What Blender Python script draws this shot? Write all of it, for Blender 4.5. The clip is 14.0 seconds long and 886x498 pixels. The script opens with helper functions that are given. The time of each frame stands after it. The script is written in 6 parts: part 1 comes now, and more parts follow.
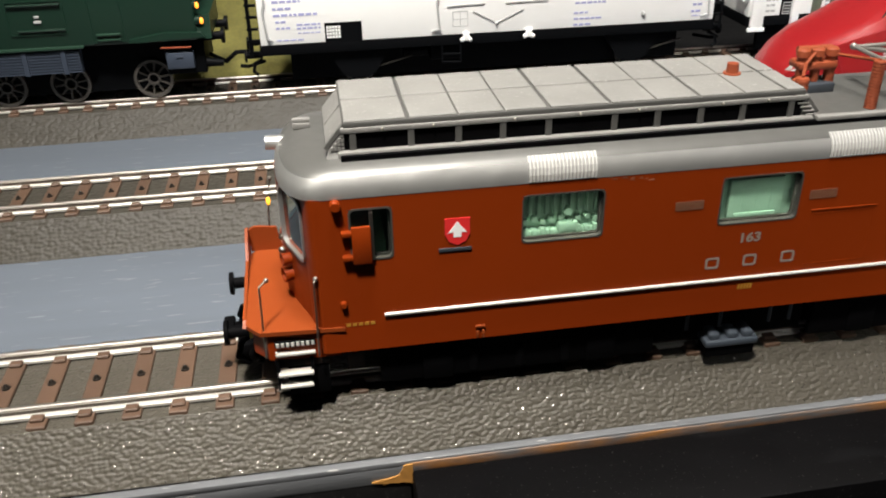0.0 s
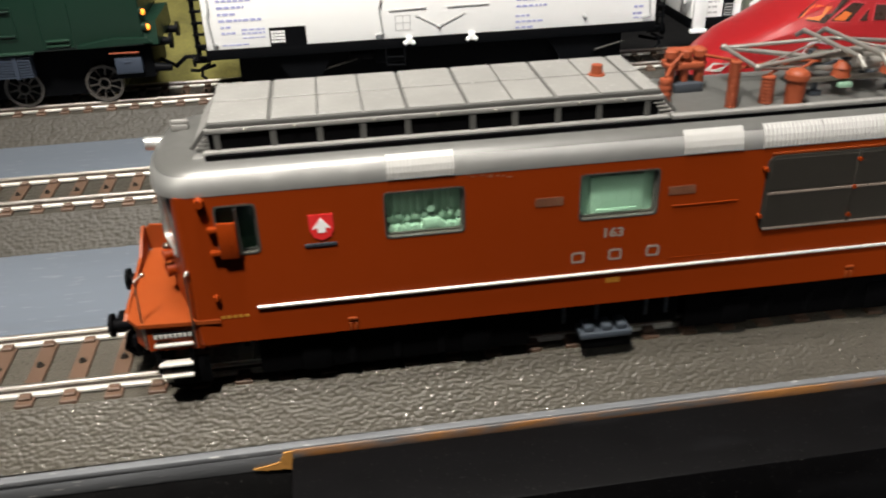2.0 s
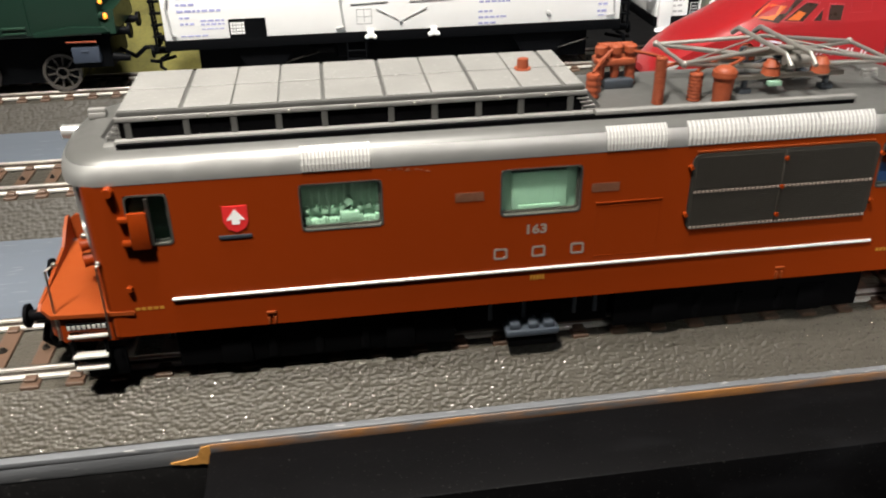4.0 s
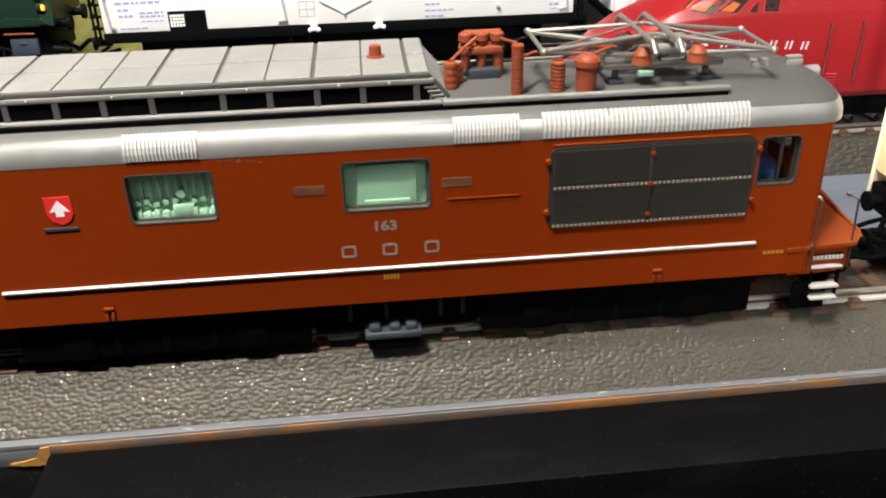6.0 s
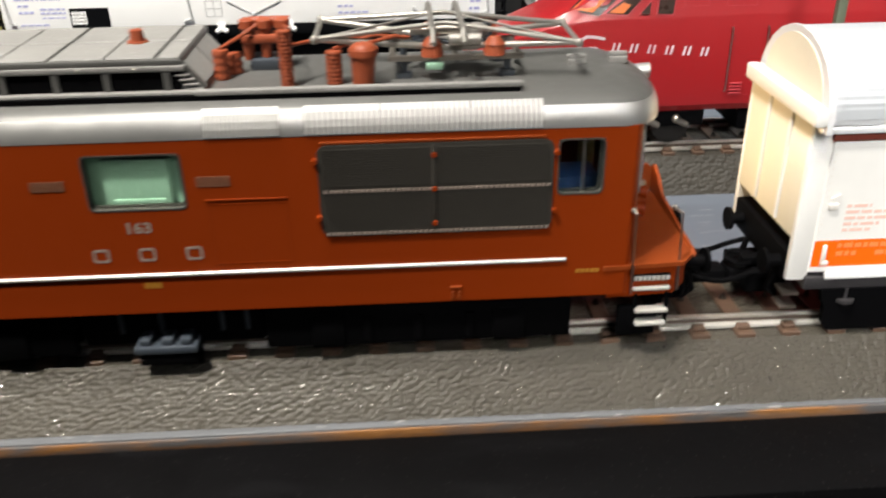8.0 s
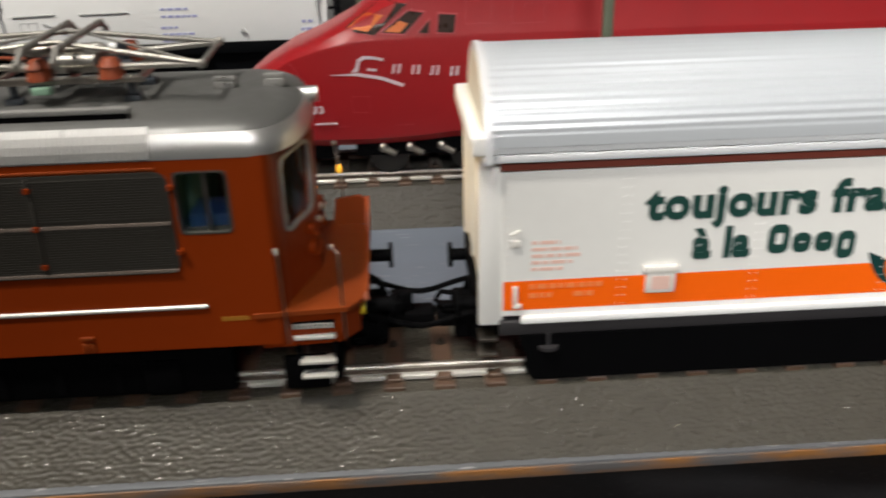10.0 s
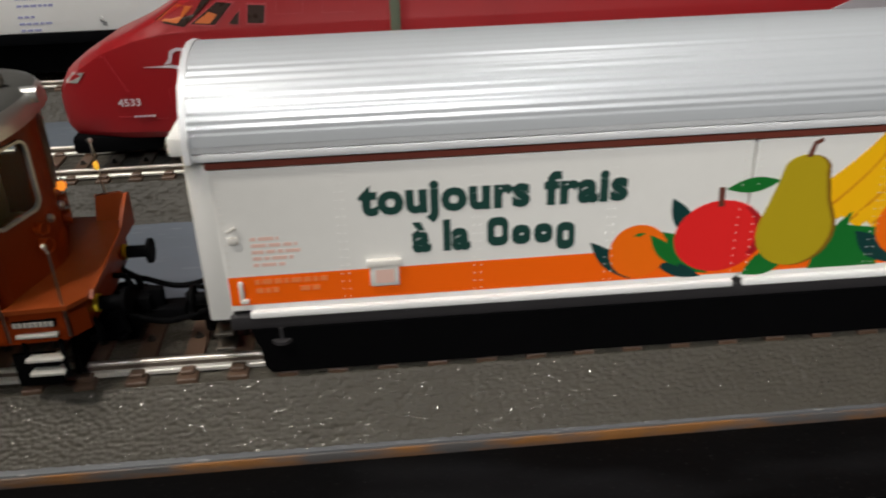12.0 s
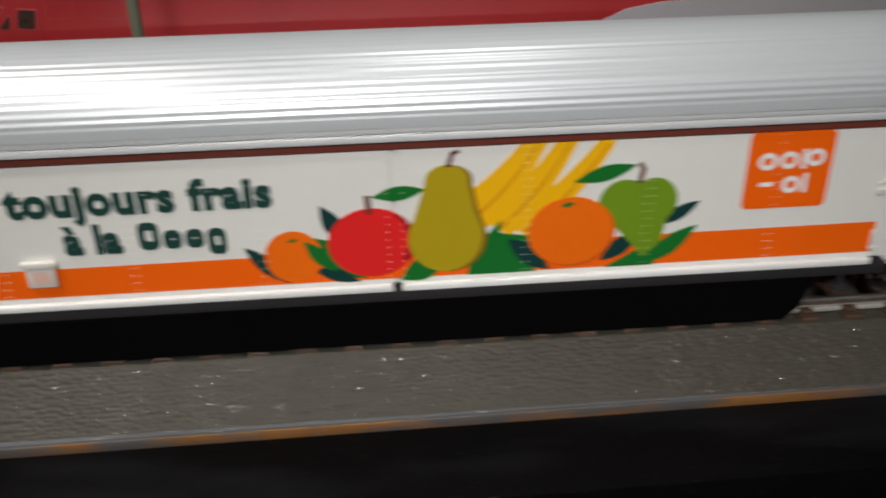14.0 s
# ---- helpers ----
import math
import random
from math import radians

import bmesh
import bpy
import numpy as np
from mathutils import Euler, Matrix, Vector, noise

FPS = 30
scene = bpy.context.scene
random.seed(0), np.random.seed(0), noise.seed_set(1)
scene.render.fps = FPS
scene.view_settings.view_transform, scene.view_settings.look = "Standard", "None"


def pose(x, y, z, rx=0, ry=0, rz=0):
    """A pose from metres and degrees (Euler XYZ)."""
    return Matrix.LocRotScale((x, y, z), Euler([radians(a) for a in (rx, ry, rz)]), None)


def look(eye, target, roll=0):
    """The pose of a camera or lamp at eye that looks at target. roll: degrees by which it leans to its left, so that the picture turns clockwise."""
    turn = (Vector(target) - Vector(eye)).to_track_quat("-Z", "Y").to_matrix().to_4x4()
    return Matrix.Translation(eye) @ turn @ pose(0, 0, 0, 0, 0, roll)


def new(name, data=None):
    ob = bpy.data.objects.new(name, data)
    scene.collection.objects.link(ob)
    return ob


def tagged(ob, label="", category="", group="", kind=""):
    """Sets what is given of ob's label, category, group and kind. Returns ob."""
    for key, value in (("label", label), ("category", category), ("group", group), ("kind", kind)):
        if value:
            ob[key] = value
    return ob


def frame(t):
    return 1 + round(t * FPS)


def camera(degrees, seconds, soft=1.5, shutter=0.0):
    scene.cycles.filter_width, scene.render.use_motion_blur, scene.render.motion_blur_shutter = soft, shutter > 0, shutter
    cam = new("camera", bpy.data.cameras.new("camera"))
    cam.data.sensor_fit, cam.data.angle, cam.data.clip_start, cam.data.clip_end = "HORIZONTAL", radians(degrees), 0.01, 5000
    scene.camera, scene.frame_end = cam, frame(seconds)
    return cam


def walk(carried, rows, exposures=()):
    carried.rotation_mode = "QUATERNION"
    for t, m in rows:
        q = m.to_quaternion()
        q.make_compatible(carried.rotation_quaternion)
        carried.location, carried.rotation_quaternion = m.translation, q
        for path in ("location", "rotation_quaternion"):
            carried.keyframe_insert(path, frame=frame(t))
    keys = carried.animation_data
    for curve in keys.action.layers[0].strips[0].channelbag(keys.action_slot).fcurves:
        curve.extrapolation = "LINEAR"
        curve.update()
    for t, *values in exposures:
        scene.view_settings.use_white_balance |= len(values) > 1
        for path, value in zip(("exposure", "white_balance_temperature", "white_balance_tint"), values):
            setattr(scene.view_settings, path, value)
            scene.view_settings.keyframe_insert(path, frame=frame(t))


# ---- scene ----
cam = camera(55.1, 14.0, soft=1.9, shutter=1.0)
PATH = [
    (0, (-0.00858, -0.12759, 0.10329), (0.01793, 0.04558, 0.00679), -1.12),
    (0.5, (-0.00902, -0.12879, 0.10416), (0.01655, 0.04442, 0.00749), -1.26),
    (1, (-0.00091, -0.13139, 0.10604), (0.02460, 0.04185, 0.00940), -1.26),
    (1.5, (0.00770, -0.13536, 0.10449), (0.03196, 0.03812, 0.00796), -1.58),
    (2, (0.01733, -0.13798, 0.10458), (0.04014, 0.03606, 0.00871), -1.90),
    (2.2, (0.01996, -0.13832, 0.10445), (0.04407, 0.03477, 0.00718), -1.62),
    (4.3, (0.03511, -0.13843, 0.10220), (0.05848, 0.03532, 0.00595), -0.84),
    (4.5, (0.03770, -0.13749, 0.10175), (0.06045, 0.03635, 0.00551), -0.99),
    (5, (0.04390, -0.13566, 0.10027), (0.06639, 0.03828, 0.00416), -0.98),
    (5.5, (0.06215, -0.13523, 0.09867), (0.08477, 0.03840, 0.00202), -0.97),
    (6, (0.06659, -0.13535, 0.09749), (0.08204, 0.03941, 0.00146), -1.40),
    (6.5, (0.07160, -0.13207, 0.09672), (0.08727, 0.04223, -0.00010), -1.34),
    (7, (0.08439, -0.12955, 0.09718), (0.09951, 0.04522, 0.00112), -1.46),
    (7.2, (0.09080, -0.13199, 0.09557), (0.10332, 0.04288, -0.00068), -0.77),
    (9.3, (0.14648, -0.11151, 0.08327), (0.15146, 0.07011, -0.00034), -1.78),
    (9.5, (0.15410, -0.11241, 0.08372), (0.16107, 0.06831, -0.00168), -1.15),
    (10, (0.16760, -0.11292, 0.08289), (0.17713, 0.06656, -0.00483), -1.33),
    (10.5, (0.18062, -0.11280, 0.08345), (0.19096, 0.06686, -0.00382), -1.50),
    (11, (0.19331, -0.11209, 0.08200), (0.20475, 0.06644, -0.00744), -0.94),
    (11.5, (0.20083, -0.11391, 0.08429), (0.21247, 0.06430, -0.00575), -1.38),
    (12, (0.20955, -0.11642, 0.08534), (0.22170, 0.06041, -0.00732), -1.84),
    (12.5, (0.22007, -0.11880, 0.08696), (0.23163, 0.05946, -0.00298), -2.09),
    (13, (0.23565, -0.11922, 0.08640), (0.24881, 0.05850, -0.00438), -1.49),
    (13.5, (0.24924, -0.12087, 0.08637), (0.26120, 0.05592, -0.00638), -1.60),
    (14, (0.26562, -0.12464, 0.08696), (0.27901, 0.05206, -0.00577), -1.12),
]
walk(cam, [(t, look(eye, target, roll)) for t, eye, target, roll in PATH], exposures=[(0, -0.1), (2.2, -0.1), (4.3, 0.06), (5, 0.1), (7.2, 0.2), (9.3, -0.55), (10, -0.75), (11, -0.95), (12.5, -1.3), (14, -1.25)])

# ---- light ----
world = bpy.data.worlds.new("hall")
scene.world = world
world.use_nodes = True
world.node_tree.nodes["Background"].inputs[0].default_value = (0.62, 0.72, 0.9, 1)
world.node_tree.nodes["Background"].inputs[1].default_value = 0.003


def lamp_out_of_view(name, eye, target, size, size_y, watts, colour, beam=180):
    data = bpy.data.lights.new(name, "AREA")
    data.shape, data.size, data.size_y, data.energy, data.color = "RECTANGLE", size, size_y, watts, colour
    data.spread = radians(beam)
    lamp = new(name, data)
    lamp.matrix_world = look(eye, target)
    return tagged(lamp, "unseen warm white lamp above the layout, added for light", "lamp", kind="structure")


# key lamp out of view, placed from where highlights and shadows fall
lamp_out_of_view("ceiling_lamp", (-0.11, -0.235, 0.72), (-0.04, 0.0, 0.02), 0.06, 0.06, 1.36, (1.0, 0.94, 0.85), 60)
# low front fill, added to brighten the van's side wall
lamp_out_of_view("ceiling_lamp", (0.19, -0.60, 0.47), (0.292, 0.01, 0.03), 0.14, 0.10, 0.305, (1.0, 0.98, 0.945), 30)
# added to brighten the white wagons on the back track
lamp_out_of_view("ceiling_lamp", (0.02, -0.03, 0.50), (0.02, 0.20, 0.03), 0.06, 0.06, 1.1, (1.0, 0.97, 0.91), 100)
# added to brighten the red train and the van's roof
lamp_out_of_view("ceiling_lamp", (0.315, 0.06, 0.46), (0.315, 0.16, 0.02), 0.06, 0.06, 0.27, (1.0, 0.97, 0.93), 52)

# ---- helpers: all sizes below are millimetres ----
MM = 0.001
BASE = {}


def thing(name, x, y, z, label, category, group="", kind=""):
    ob = new(name)
    ob.empty_display_size = 0.005
    ob.location = (x * MM, y * MM, z * MM)
    BASE[ob.name] = (x, y, z)
    return tagged(ob, label, category, group, kind)


def base_of(ob):
    while ob.parent:
        ob = ob.parent
    return BASE.get(ob.name, (0, 0, 0))


def part(name, bm, material, parent=None, label="", smooth=35):
    """Links a bmesh, made in millimetres of the place, as one mesh under a thing or a part."""
    bx, by, bz = base_of(parent) if parent else (0, 0, 0)
    bmesh.ops.remove_doubles(bm, verts=bm.verts, dist=1e-4)
    bmesh.ops.recalc_face_normals(bm, faces=bm.faces)
    bmesh.ops.transform(bm, matrix=Matrix.Scale(MM, 4) @ Matrix.Translation((-bx, -by, -bz)), verts=bm.verts)
    data = bpy.data.meshes.new(name)
    bm.to_mesh(data)
    bm.free()
    data.materials.append(material)
    if smooth:
        data.polygons.foreach_set("use_smooth", [True] * len(data.polygons))
        data.set_sharp_from_angle(angle=radians(smooth))
    ob = new(name, data)
    if parent:
        ob.parent = parent
    if label:
        ob["label"] = label
    return ob


def again(ob, dx, dy, dz, parent=None, mirror=False):
    """One more object on the same mesh, moved by millimetres."""
    other = ob.copy()
    scene.collection.objects.link(other)
    other.parent = parent or ob.parent
    other.location = (ob.location.x + dx * MM, ob.location.y + dy * MM, ob.location.z + dz * MM)
    for child in ob.children:
        again(child, 0, 0, 0, other)
    return other


def box(bm, x0, x1, y0, y1, z0, z1, bevel=0.0, segments=2):
    v = [bm.verts.new((x, y, z)) for x in (x0, x1) for y in (y0, y1) for z in (z0, z1)]
    faces = [bm.faces.new([v[i] for i in f]) for f in ((0, 1, 3, 2), (4, 6, 7, 5), (0, 4, 5, 1), (2, 3, 7, 6), (0, 2, 6, 4), (1, 5, 7, 3))]
    if bevel:
        edges = list({e for f in faces for e in f.edges})
        bmesh.ops.bevel(bm, geom=edges, offset=bevel, segments=segments, affect="EDGES", profile=0.5)
    return bm


def rod(bm, a, b, r0, r1=None, seg=12):
    a, b = Vector(a), Vector(b)
    r1 = r0 if r1 is None else r1
    turn = (b - a).to_track_quat("Z", "Y").to_matrix().to_4x4()
    bmesh.ops.create_cone(bm, cap_ends=True, segments=seg, radius1=max(r0, 1e-4), radius2=max(r1, 1e-4), depth=(b - a).length,
                          matrix=Matrix.Translation((a + b) / 2) @ turn)
    return bm


def ball(bm, c, r, sx=1.0, sy=1.0, sz=1.0, seg=14):
    bmesh.ops.create_uvsphere(bm, u_segments=seg, v_segments=max(6, seg // 2), radius=r,
                              matrix=Matrix.Translation(c) @ Matrix.Diagonal((sx, sy, sz, 1)))
    return bm


def path_rod(bm, pts, r, seg=8):
    for a, b in zip(pts, pts[1:]):
        rod(bm, a, b, r, seg=seg)
    for p in pts[1:-1]:
        ball(bm, p, r, seg=8)
    return bm


def lathe(bm, x, y, profile, seg=14):
    """A turned body: radii and heights round a plumb axis."""
    rings = [[(x + r * math.cos(2 * math.pi * k / seg), y + r * math.sin(2 * math.pi * k / seg), z) for k in range(seg)] for r, z in profile]
    return loft(bm, rings)


def prism(bm, pts, place, a, b):
    """A flat outline pts, laid by place(u, v, w), drawn out from w = a to w = b."""
    low = [bm.verts.new(place(u, v, a)) for u, v in pts]
    top = [bm.verts.new(place(u, v, b)) for u, v in pts]
    bm.faces.new(low)
    bm.faces.new(top[::-1])
    for i in range(len(pts)):
        j = (i + 1) % len(pts)
        bm.faces.new((low[i], low[j], top[j], top[i]))
    return bm


def XZ(u, v, w):
    return (u, w, v)


def XY(u, v, w):
    return (u, v, w)


def YZ(u, v, w):
    return (w, u, v)


def panel(bm, u0, u1, v0, v1, w0, w1, holes, place):
    """A plate with oblong holes through it."""
    us = sorted({u0, u1, *[h[0] for h in holes], *[h[1] for h in holes]})
    vs = sorted({v0, v1, *[h[2] for h in holes], *[h[3] for h in holes]})

    def open_at(i, j):
        if not (0 <= i < len(us) - 1 and 0 <= j < len(vs) - 1):
            return True
        u, v = (us[i] + us[i + 1]) / 2, (vs[j] + vs[j + 1]) / 2
        return any(h[0] < u < h[1] and h[2] < v < h[3] for h in holes)

    def quad(*p):
        bm.faces.new([bm.verts.new(place(*q)) for q in p])

    for i in range(len(us) - 1):
        for j in range(len(vs) - 1):
            if open_at(i, j):
                continue
            a, b, c, d = us[i], us[i + 1], vs[j], vs[j + 1]
            quad((a, c, w0), (b, c, w0), (b, d, w0), (a, d, w0))
            quad((a, c, w1), (a, d, w1), (b, d, w1), (b, c, w1))
            if open_at(i - 1, j):
                quad((a, c, w0), (a, d, w0), (a, d, w1), (a, c, w1))
            if open_at(i + 1, j):
                quad((b, c, w0), (b, c, w1), (b, d, w1), (b, d, w0))
            if open_at(i, j - 1):
                quad((a, c, w0), (a, c, w1), (b, c, w1), (b, c, w0))
            if open_at(i, j + 1):
                quad((a, d, w0), (b, d, w0), (b, d, w1), (a, d, w1))
    return bm


def rounded(u0, u1, v0, v1, r, n=4):
    """The outline of an oblong with rounded corners."""
    out = []
    for cu, cv, start in ((u1 - r, v1 - r, 0), (u0 + r, v1 - r, 90), (u0 + r, v0 + r, 180), (u1 - r, v0 + r, 270)):
        for k in range(n + 1):
            a = radians(start + 90 * k / n)
            out.append((cu + r * math.cos(a), cv + r * math.sin(a)))
    return out


def ring(bm, outer, inner, place, w0, w1):
    """A flat frame between two outlines with the same number of corners."""
    o0, o1 = [bm.verts.new(place(u, v, w0)) for u, v in outer], [bm.verts.new(place(u, v, w1)) for u, v in outer]
    i0, i1 = [bm.verts.new(place(u, v, w0)) for u, v in inner], [bm.verts.new(place(u, v, w1)) for u, v in inner]
    n = len(outer)
    for k in range(n):
        j = (k + 1) % n
        for a, b in ((o0, o1), (i1, i0), (o1, i1), (i0, o0)):
            bm.faces.new((a[k], a[j], b[j], b[k]))
    return bm


def loft(bm, rings, caps=True):
    rows = [[bm.verts.new(p) for p in r] for r in rings]
    for a, b in zip(rows, rows[1:]):
        for i in range(len(a)):
            j = (i + 1) % len(a)
            bm.faces.new((a[i], a[j], b[j], b[i]))
    if caps:
        bm.faces.new(rows[0][::-1])
        bm.faces.new(rows[-1])
    return bm


def lettering(name, text, x, z, y, height, material, parent, width=None, spread=1.0, bold=0.0, shear=0.0, label="", apart=False):
    """Raised print on a side wall that faces -y: built-in font, turned into a mesh."""
    curve = bpy.data.curves.new(name, "FONT")
    curve.body, curve.size, curve.extrude, curve.space_character, curve.offset, curve.shear = text, 1.0, 0.0, spread, bold, shear
    curve.resolution_u = 3
    tmp = new("tmp", curve)
    bpy.context.view_layer.update()
    data = bpy.data.meshes.new_from_object(tmp.evaluated_get(bpy.context.evaluated_depsgraph_get()))
    bpy.data.objects.remove(tmp)
    bm = bmesh.new()
    bm.from_mesh(data)
    bpy.data.meshes.remove(data)
    xs = [v.co.x for v in bm.verts]
    k = height / 0.73
    w = (width / (max(xs) - min(xs))) if width else k
    for v in bm.verts:
        v.co = (x + (v.co.x - min(xs)) * w, y, z + v.co.y * k)
    if not apart:
        return part(name, bm, material, parent, label, smooth=0)
    # one part for each letter: pieces that stand over one another belong together
    bm.verts.ensure_lookup_table()
    seen, pieces = set(), []
    for v in bm.verts:
        if v.index in seen:
            continue
        stack, piece = [v], []
        seen.add(v.index)
        while stack:
            q = stack.pop()
            piece.append(q)
            for e in q.link_edges:
                o = e.other_vert(q)
                if o.index not in seen:
                    seen.add(o.index)
                    stack.append(o)
        pieces.append((min(q.co.x for q in piece), max(q.co.x for q in piece), {q.index for q in piece}))
    letters = []
    for lo, hi, ids in sorted(pieces, key=lambda p: p[0]):
        if letters and lo < letters[-1][1] - 0.5 * min(hi - lo, letters[-1][1] - letters[-1][0]):
            letters[-1][1] = max(hi, letters[-1][1])
            letters[-1][2] |= ids
        else:
            letters.append([lo, hi, set(ids)])
    for lo, hi, ids in letters:
        one = bmesh.new()
        copies = {i: one.verts.new(bm.verts[i].co) for i in sorted(ids)}
        for f in bm.faces:
            if f.verts[0].index in ids:
                one.faces.new([copies[q.index] for q in f.verts])
        part(name, one, material, parent, label, smooth=0)
    bm.free()

# ---- materials ----


def material(name, colour, rough=0.5, metal=0.0, vary=0.12, grain=400.0, bump=0.0, bump_scale=900.0, spec=0.5, coat=0.0, island=0.0, dust=0.0, stretch=0.0, rough_vary=0.25):
    m = bpy.data.materials.new(name)
    m.use_nodes = True
    nodes, links = m.node_tree.nodes, m.node_tree.links
    shader = nodes["Principled BSDF"]
    shader.inputs["Roughness"].default_value = rough
    shader.inputs["Metallic"].default_value = metal
    shader.inputs["Specular IOR Level"].default_value = spec
    shader.inputs["Coat Weight"].default_value = coat
    where = nodes.new("ShaderNodeTexCoord").outputs["Object"]
    if stretch:
        mapping = nodes.new("ShaderNodeMapping")
        mapping.inputs["Scale"].default_value = (stretch, 1, 1)
        links.new(where, mapping.inputs["Vector"])
        where = mapping.outputs[0]

    def cloud(scale, detail=4.0):
        n = nodes.new("ShaderNodeTexNoise")
        n.inputs["Scale"].default_value, n.inputs["Detail"].default_value = scale, detail
        links.new(where, n.inputs["Vector"])
        return n.outputs[0]

    def sums(op, a, b):
        n = nodes.new("ShaderNodeMath")
        n.operation = op
        for i, v in enumerate((a, b)):
            if isinstance(v, (int, float)):
                n.inputs[i].default_value = v
            else:
                links.new(v, n.inputs[i])
        return n.outputs[0]

    coarse, fine = cloud(grain * 0.12), cloud(grain)
    mixed = sums("ADD", sums("MULTIPLY", coarse, 0.6), sums("MULTIPLY", fine, 0.4))
    factor = sums("ADD", sums("MULTIPLY", sums("SUBTRACT", mixed, 0.5), 2.4 * vary), 1.0)
    if island:
        info = nodes.new("ShaderNodeObjectInfo")
        factor = sums("MULTIPLY", factor, sums("ADD", sums("MULTIPLY", info.outputs["Random"], island), 1.0 - island / 2))
    mul = nodes.new("ShaderNodeVectorMath")
    mul.operation = "SCALE"
    mul.inputs[0].default_value = colour
    links.new(factor, mul.inputs["Scale"])
    out = mul.outputs[0]
    if dust:
        step = nodes.new("ShaderNodeMapRange")
        step.inputs[1].default_value, step.inputs[2].default_value = 0.69, 0.74
        links.new(cloud(1500.0, 1.0), step.inputs[0])
        mix = nodes.new("ShaderNodeMix")
        mix.data_type = "RGBA"
        links.new(sums("MULTIPLY", step.outputs[0], dust), mix.inputs[0])
        links.new(out, mix.inputs[6])
        mix.inputs[7].default_value = (0.6, 0.58, 0.55, 1)
        out = mix.outputs[2]
    links.new(out, shader.inputs["Base Color"])
    links.new(sums("ADD", sums("MULTIPLY", sums("SUBTRACT", fine, 0.5), rough_vary), rough), shader.inputs["Roughness"])
    if bump:
        b = nodes.new("ShaderNodeBump")
        b.inputs["Strength"].default_value, b.inputs["Distance"].default_value = bump, 0.0002
        links.new(cloud(bump_scale), b.inputs["Height"])
        links.new(b.outputs[0], shader.inputs["Normal"])
    return m


def glass(name, tint, rough=0.02):
    m = bpy.data.materials.new(name)
    m.use_nodes = True
    s = m.node_tree.nodes["Principled BSDF"]
    s.inputs["Base Color"].default_value = (*tint, 1)
    s.inputs["Roughness"].default_value, s.inputs["Transmission Weight"].default_value, s.inputs["IOR"].default_value = rough, 1.0, 1.15
    return m


def glowing(name, colour, strength):
    m = bpy.data.materials.new(name)
    m.use_nodes = True
    s = m.node_tree.nodes["Principled BSDF"]
    s.inputs["Base Color"].default_value = (*colour, 1)
    s.inputs["Emission Color"].default_value = (*colour, 1)
    s.inputs["Emission Strength"].default_value = strength
    return m


brown_paint = material("brown_paint", (0.212, 0.0275, 0.0025), 0.42, vary=0.07, bump=0.05, spec=0.16)
orange_paint = material("orange_paint", (0.225, 0.042, 0.008), 0.45, spec=0.25, vary=0.1)
silver_paint = material("silver_paint", (0.56, 0.56, 0.545), 0.37, metal=0.75, vary=0.08)
roof_grey = material("roof_grey", (0.125, 0.124, 0.118), 0.42, metal=0.35, vary=0.15, bump=0.1)
duct_grey = material("duct_grey", (0.215, 0.21, 0.20), 0.55, vary=0.3, grain=900, bump=0.4, bump_scale=1500, dust=0.25)
insulator_red = material("insulator_red", (0.25, 0.055, 0.022), 0.5, vary=0.18, spec=0.35)
panto_grey = material("panto_grey", (0.30, 0.285, 0.26), 0.42, metal=0.6, vary=0.2)
steel = material("steel", (0.42, 0.385, 0.34), 0.36, metal=1.0, vary=0.1)
# paler than the rail head: the lit band is put into the colour
rail_foot_lit = material("rail_foot_lit", (0.66, 0.64, 0.60), 0.42, metal=0.5, vary=0.2)
rail_steel = material("rail_steel", (0.62, 0.58, 0.54), 0.45, metal=1.0, vary=0.15)
rail_web = material("rail_web", (0.075, 0.055, 0.042), 0.5, vary=0.2)
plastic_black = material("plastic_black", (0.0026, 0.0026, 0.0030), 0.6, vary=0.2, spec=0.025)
plastic_dark = material("plastic_dark", (0.035, 0.042, 0.052), 0.45, vary=0.2)
grille_dark = material("grille_dark", (0.030, 0.027, 0.022), 0.5, vary=0.15, bump=0.3, bump_scale=3000)
stripe_white = material("stripe_white", (0.62, 0.60, 0.56), 0.35, metal=0.3, vary=0.05)
print_grey = material("print_grey", (0.25, 0.20, 0.17), 0.4, vary=0.05)
print_yellow = material("print_yellow", (0.38, 0.18, 0.02), 0.5, vary=0.05)
mint = material("mint", (0.24, 0.40, 0.29), 0.5, vary=0.1)
wagon_white = material("wagon_white", (0.82, 0.81, 0.78), 0.45, vary=0.05)
wagon_roof = material("wagon_roof", (0.64, 0.67, 0.705), 0.36, metal=0.32, vary=0.07, grain=500, stretch=0.012, rough_vary=0.10, bump=0.12, bump_scale=900)
orange_print = material("orange_print", (0.97, 0.135, 0.004), 0.5, spec=0.15, vary=0.04)
dark_green_print = material("dark_green_print", (0.012, 0.055, 0.045), 0.45, vary=0.1)
maroon = material("maroon", (0.16, 0.035, 0.022), 0.5, vary=0.1)
train_red = material("train_red", (0.265, 0.009, 0.0115), 0.38, vary=0.06, coat=0.08)
loco_green = material("loco_green", (0.007, 0.026, 0.016), 0.35, vary=0.1)
bright_white = material("bright_white", (0.90, 0.90, 0.89), 0.45, vary=0.03)
sleeper_brown = material("sleeper_brown", (0.088, 0.05, 0.031), 0.55, vary=0.2, island=0.25, bump=0.2)
board_grey = material("board_grey", (0.105, 0.122, 0.148), 0.5, vary=0.35, grain=260, bump=0.1, dust=0.2, stretch=0.08)
black_wood = material("black_wood", (0.005, 0.0048, 0.005), 0.5, vary=0.35, grain=150, bump=0.2, dust=0.03, spec=0.3)
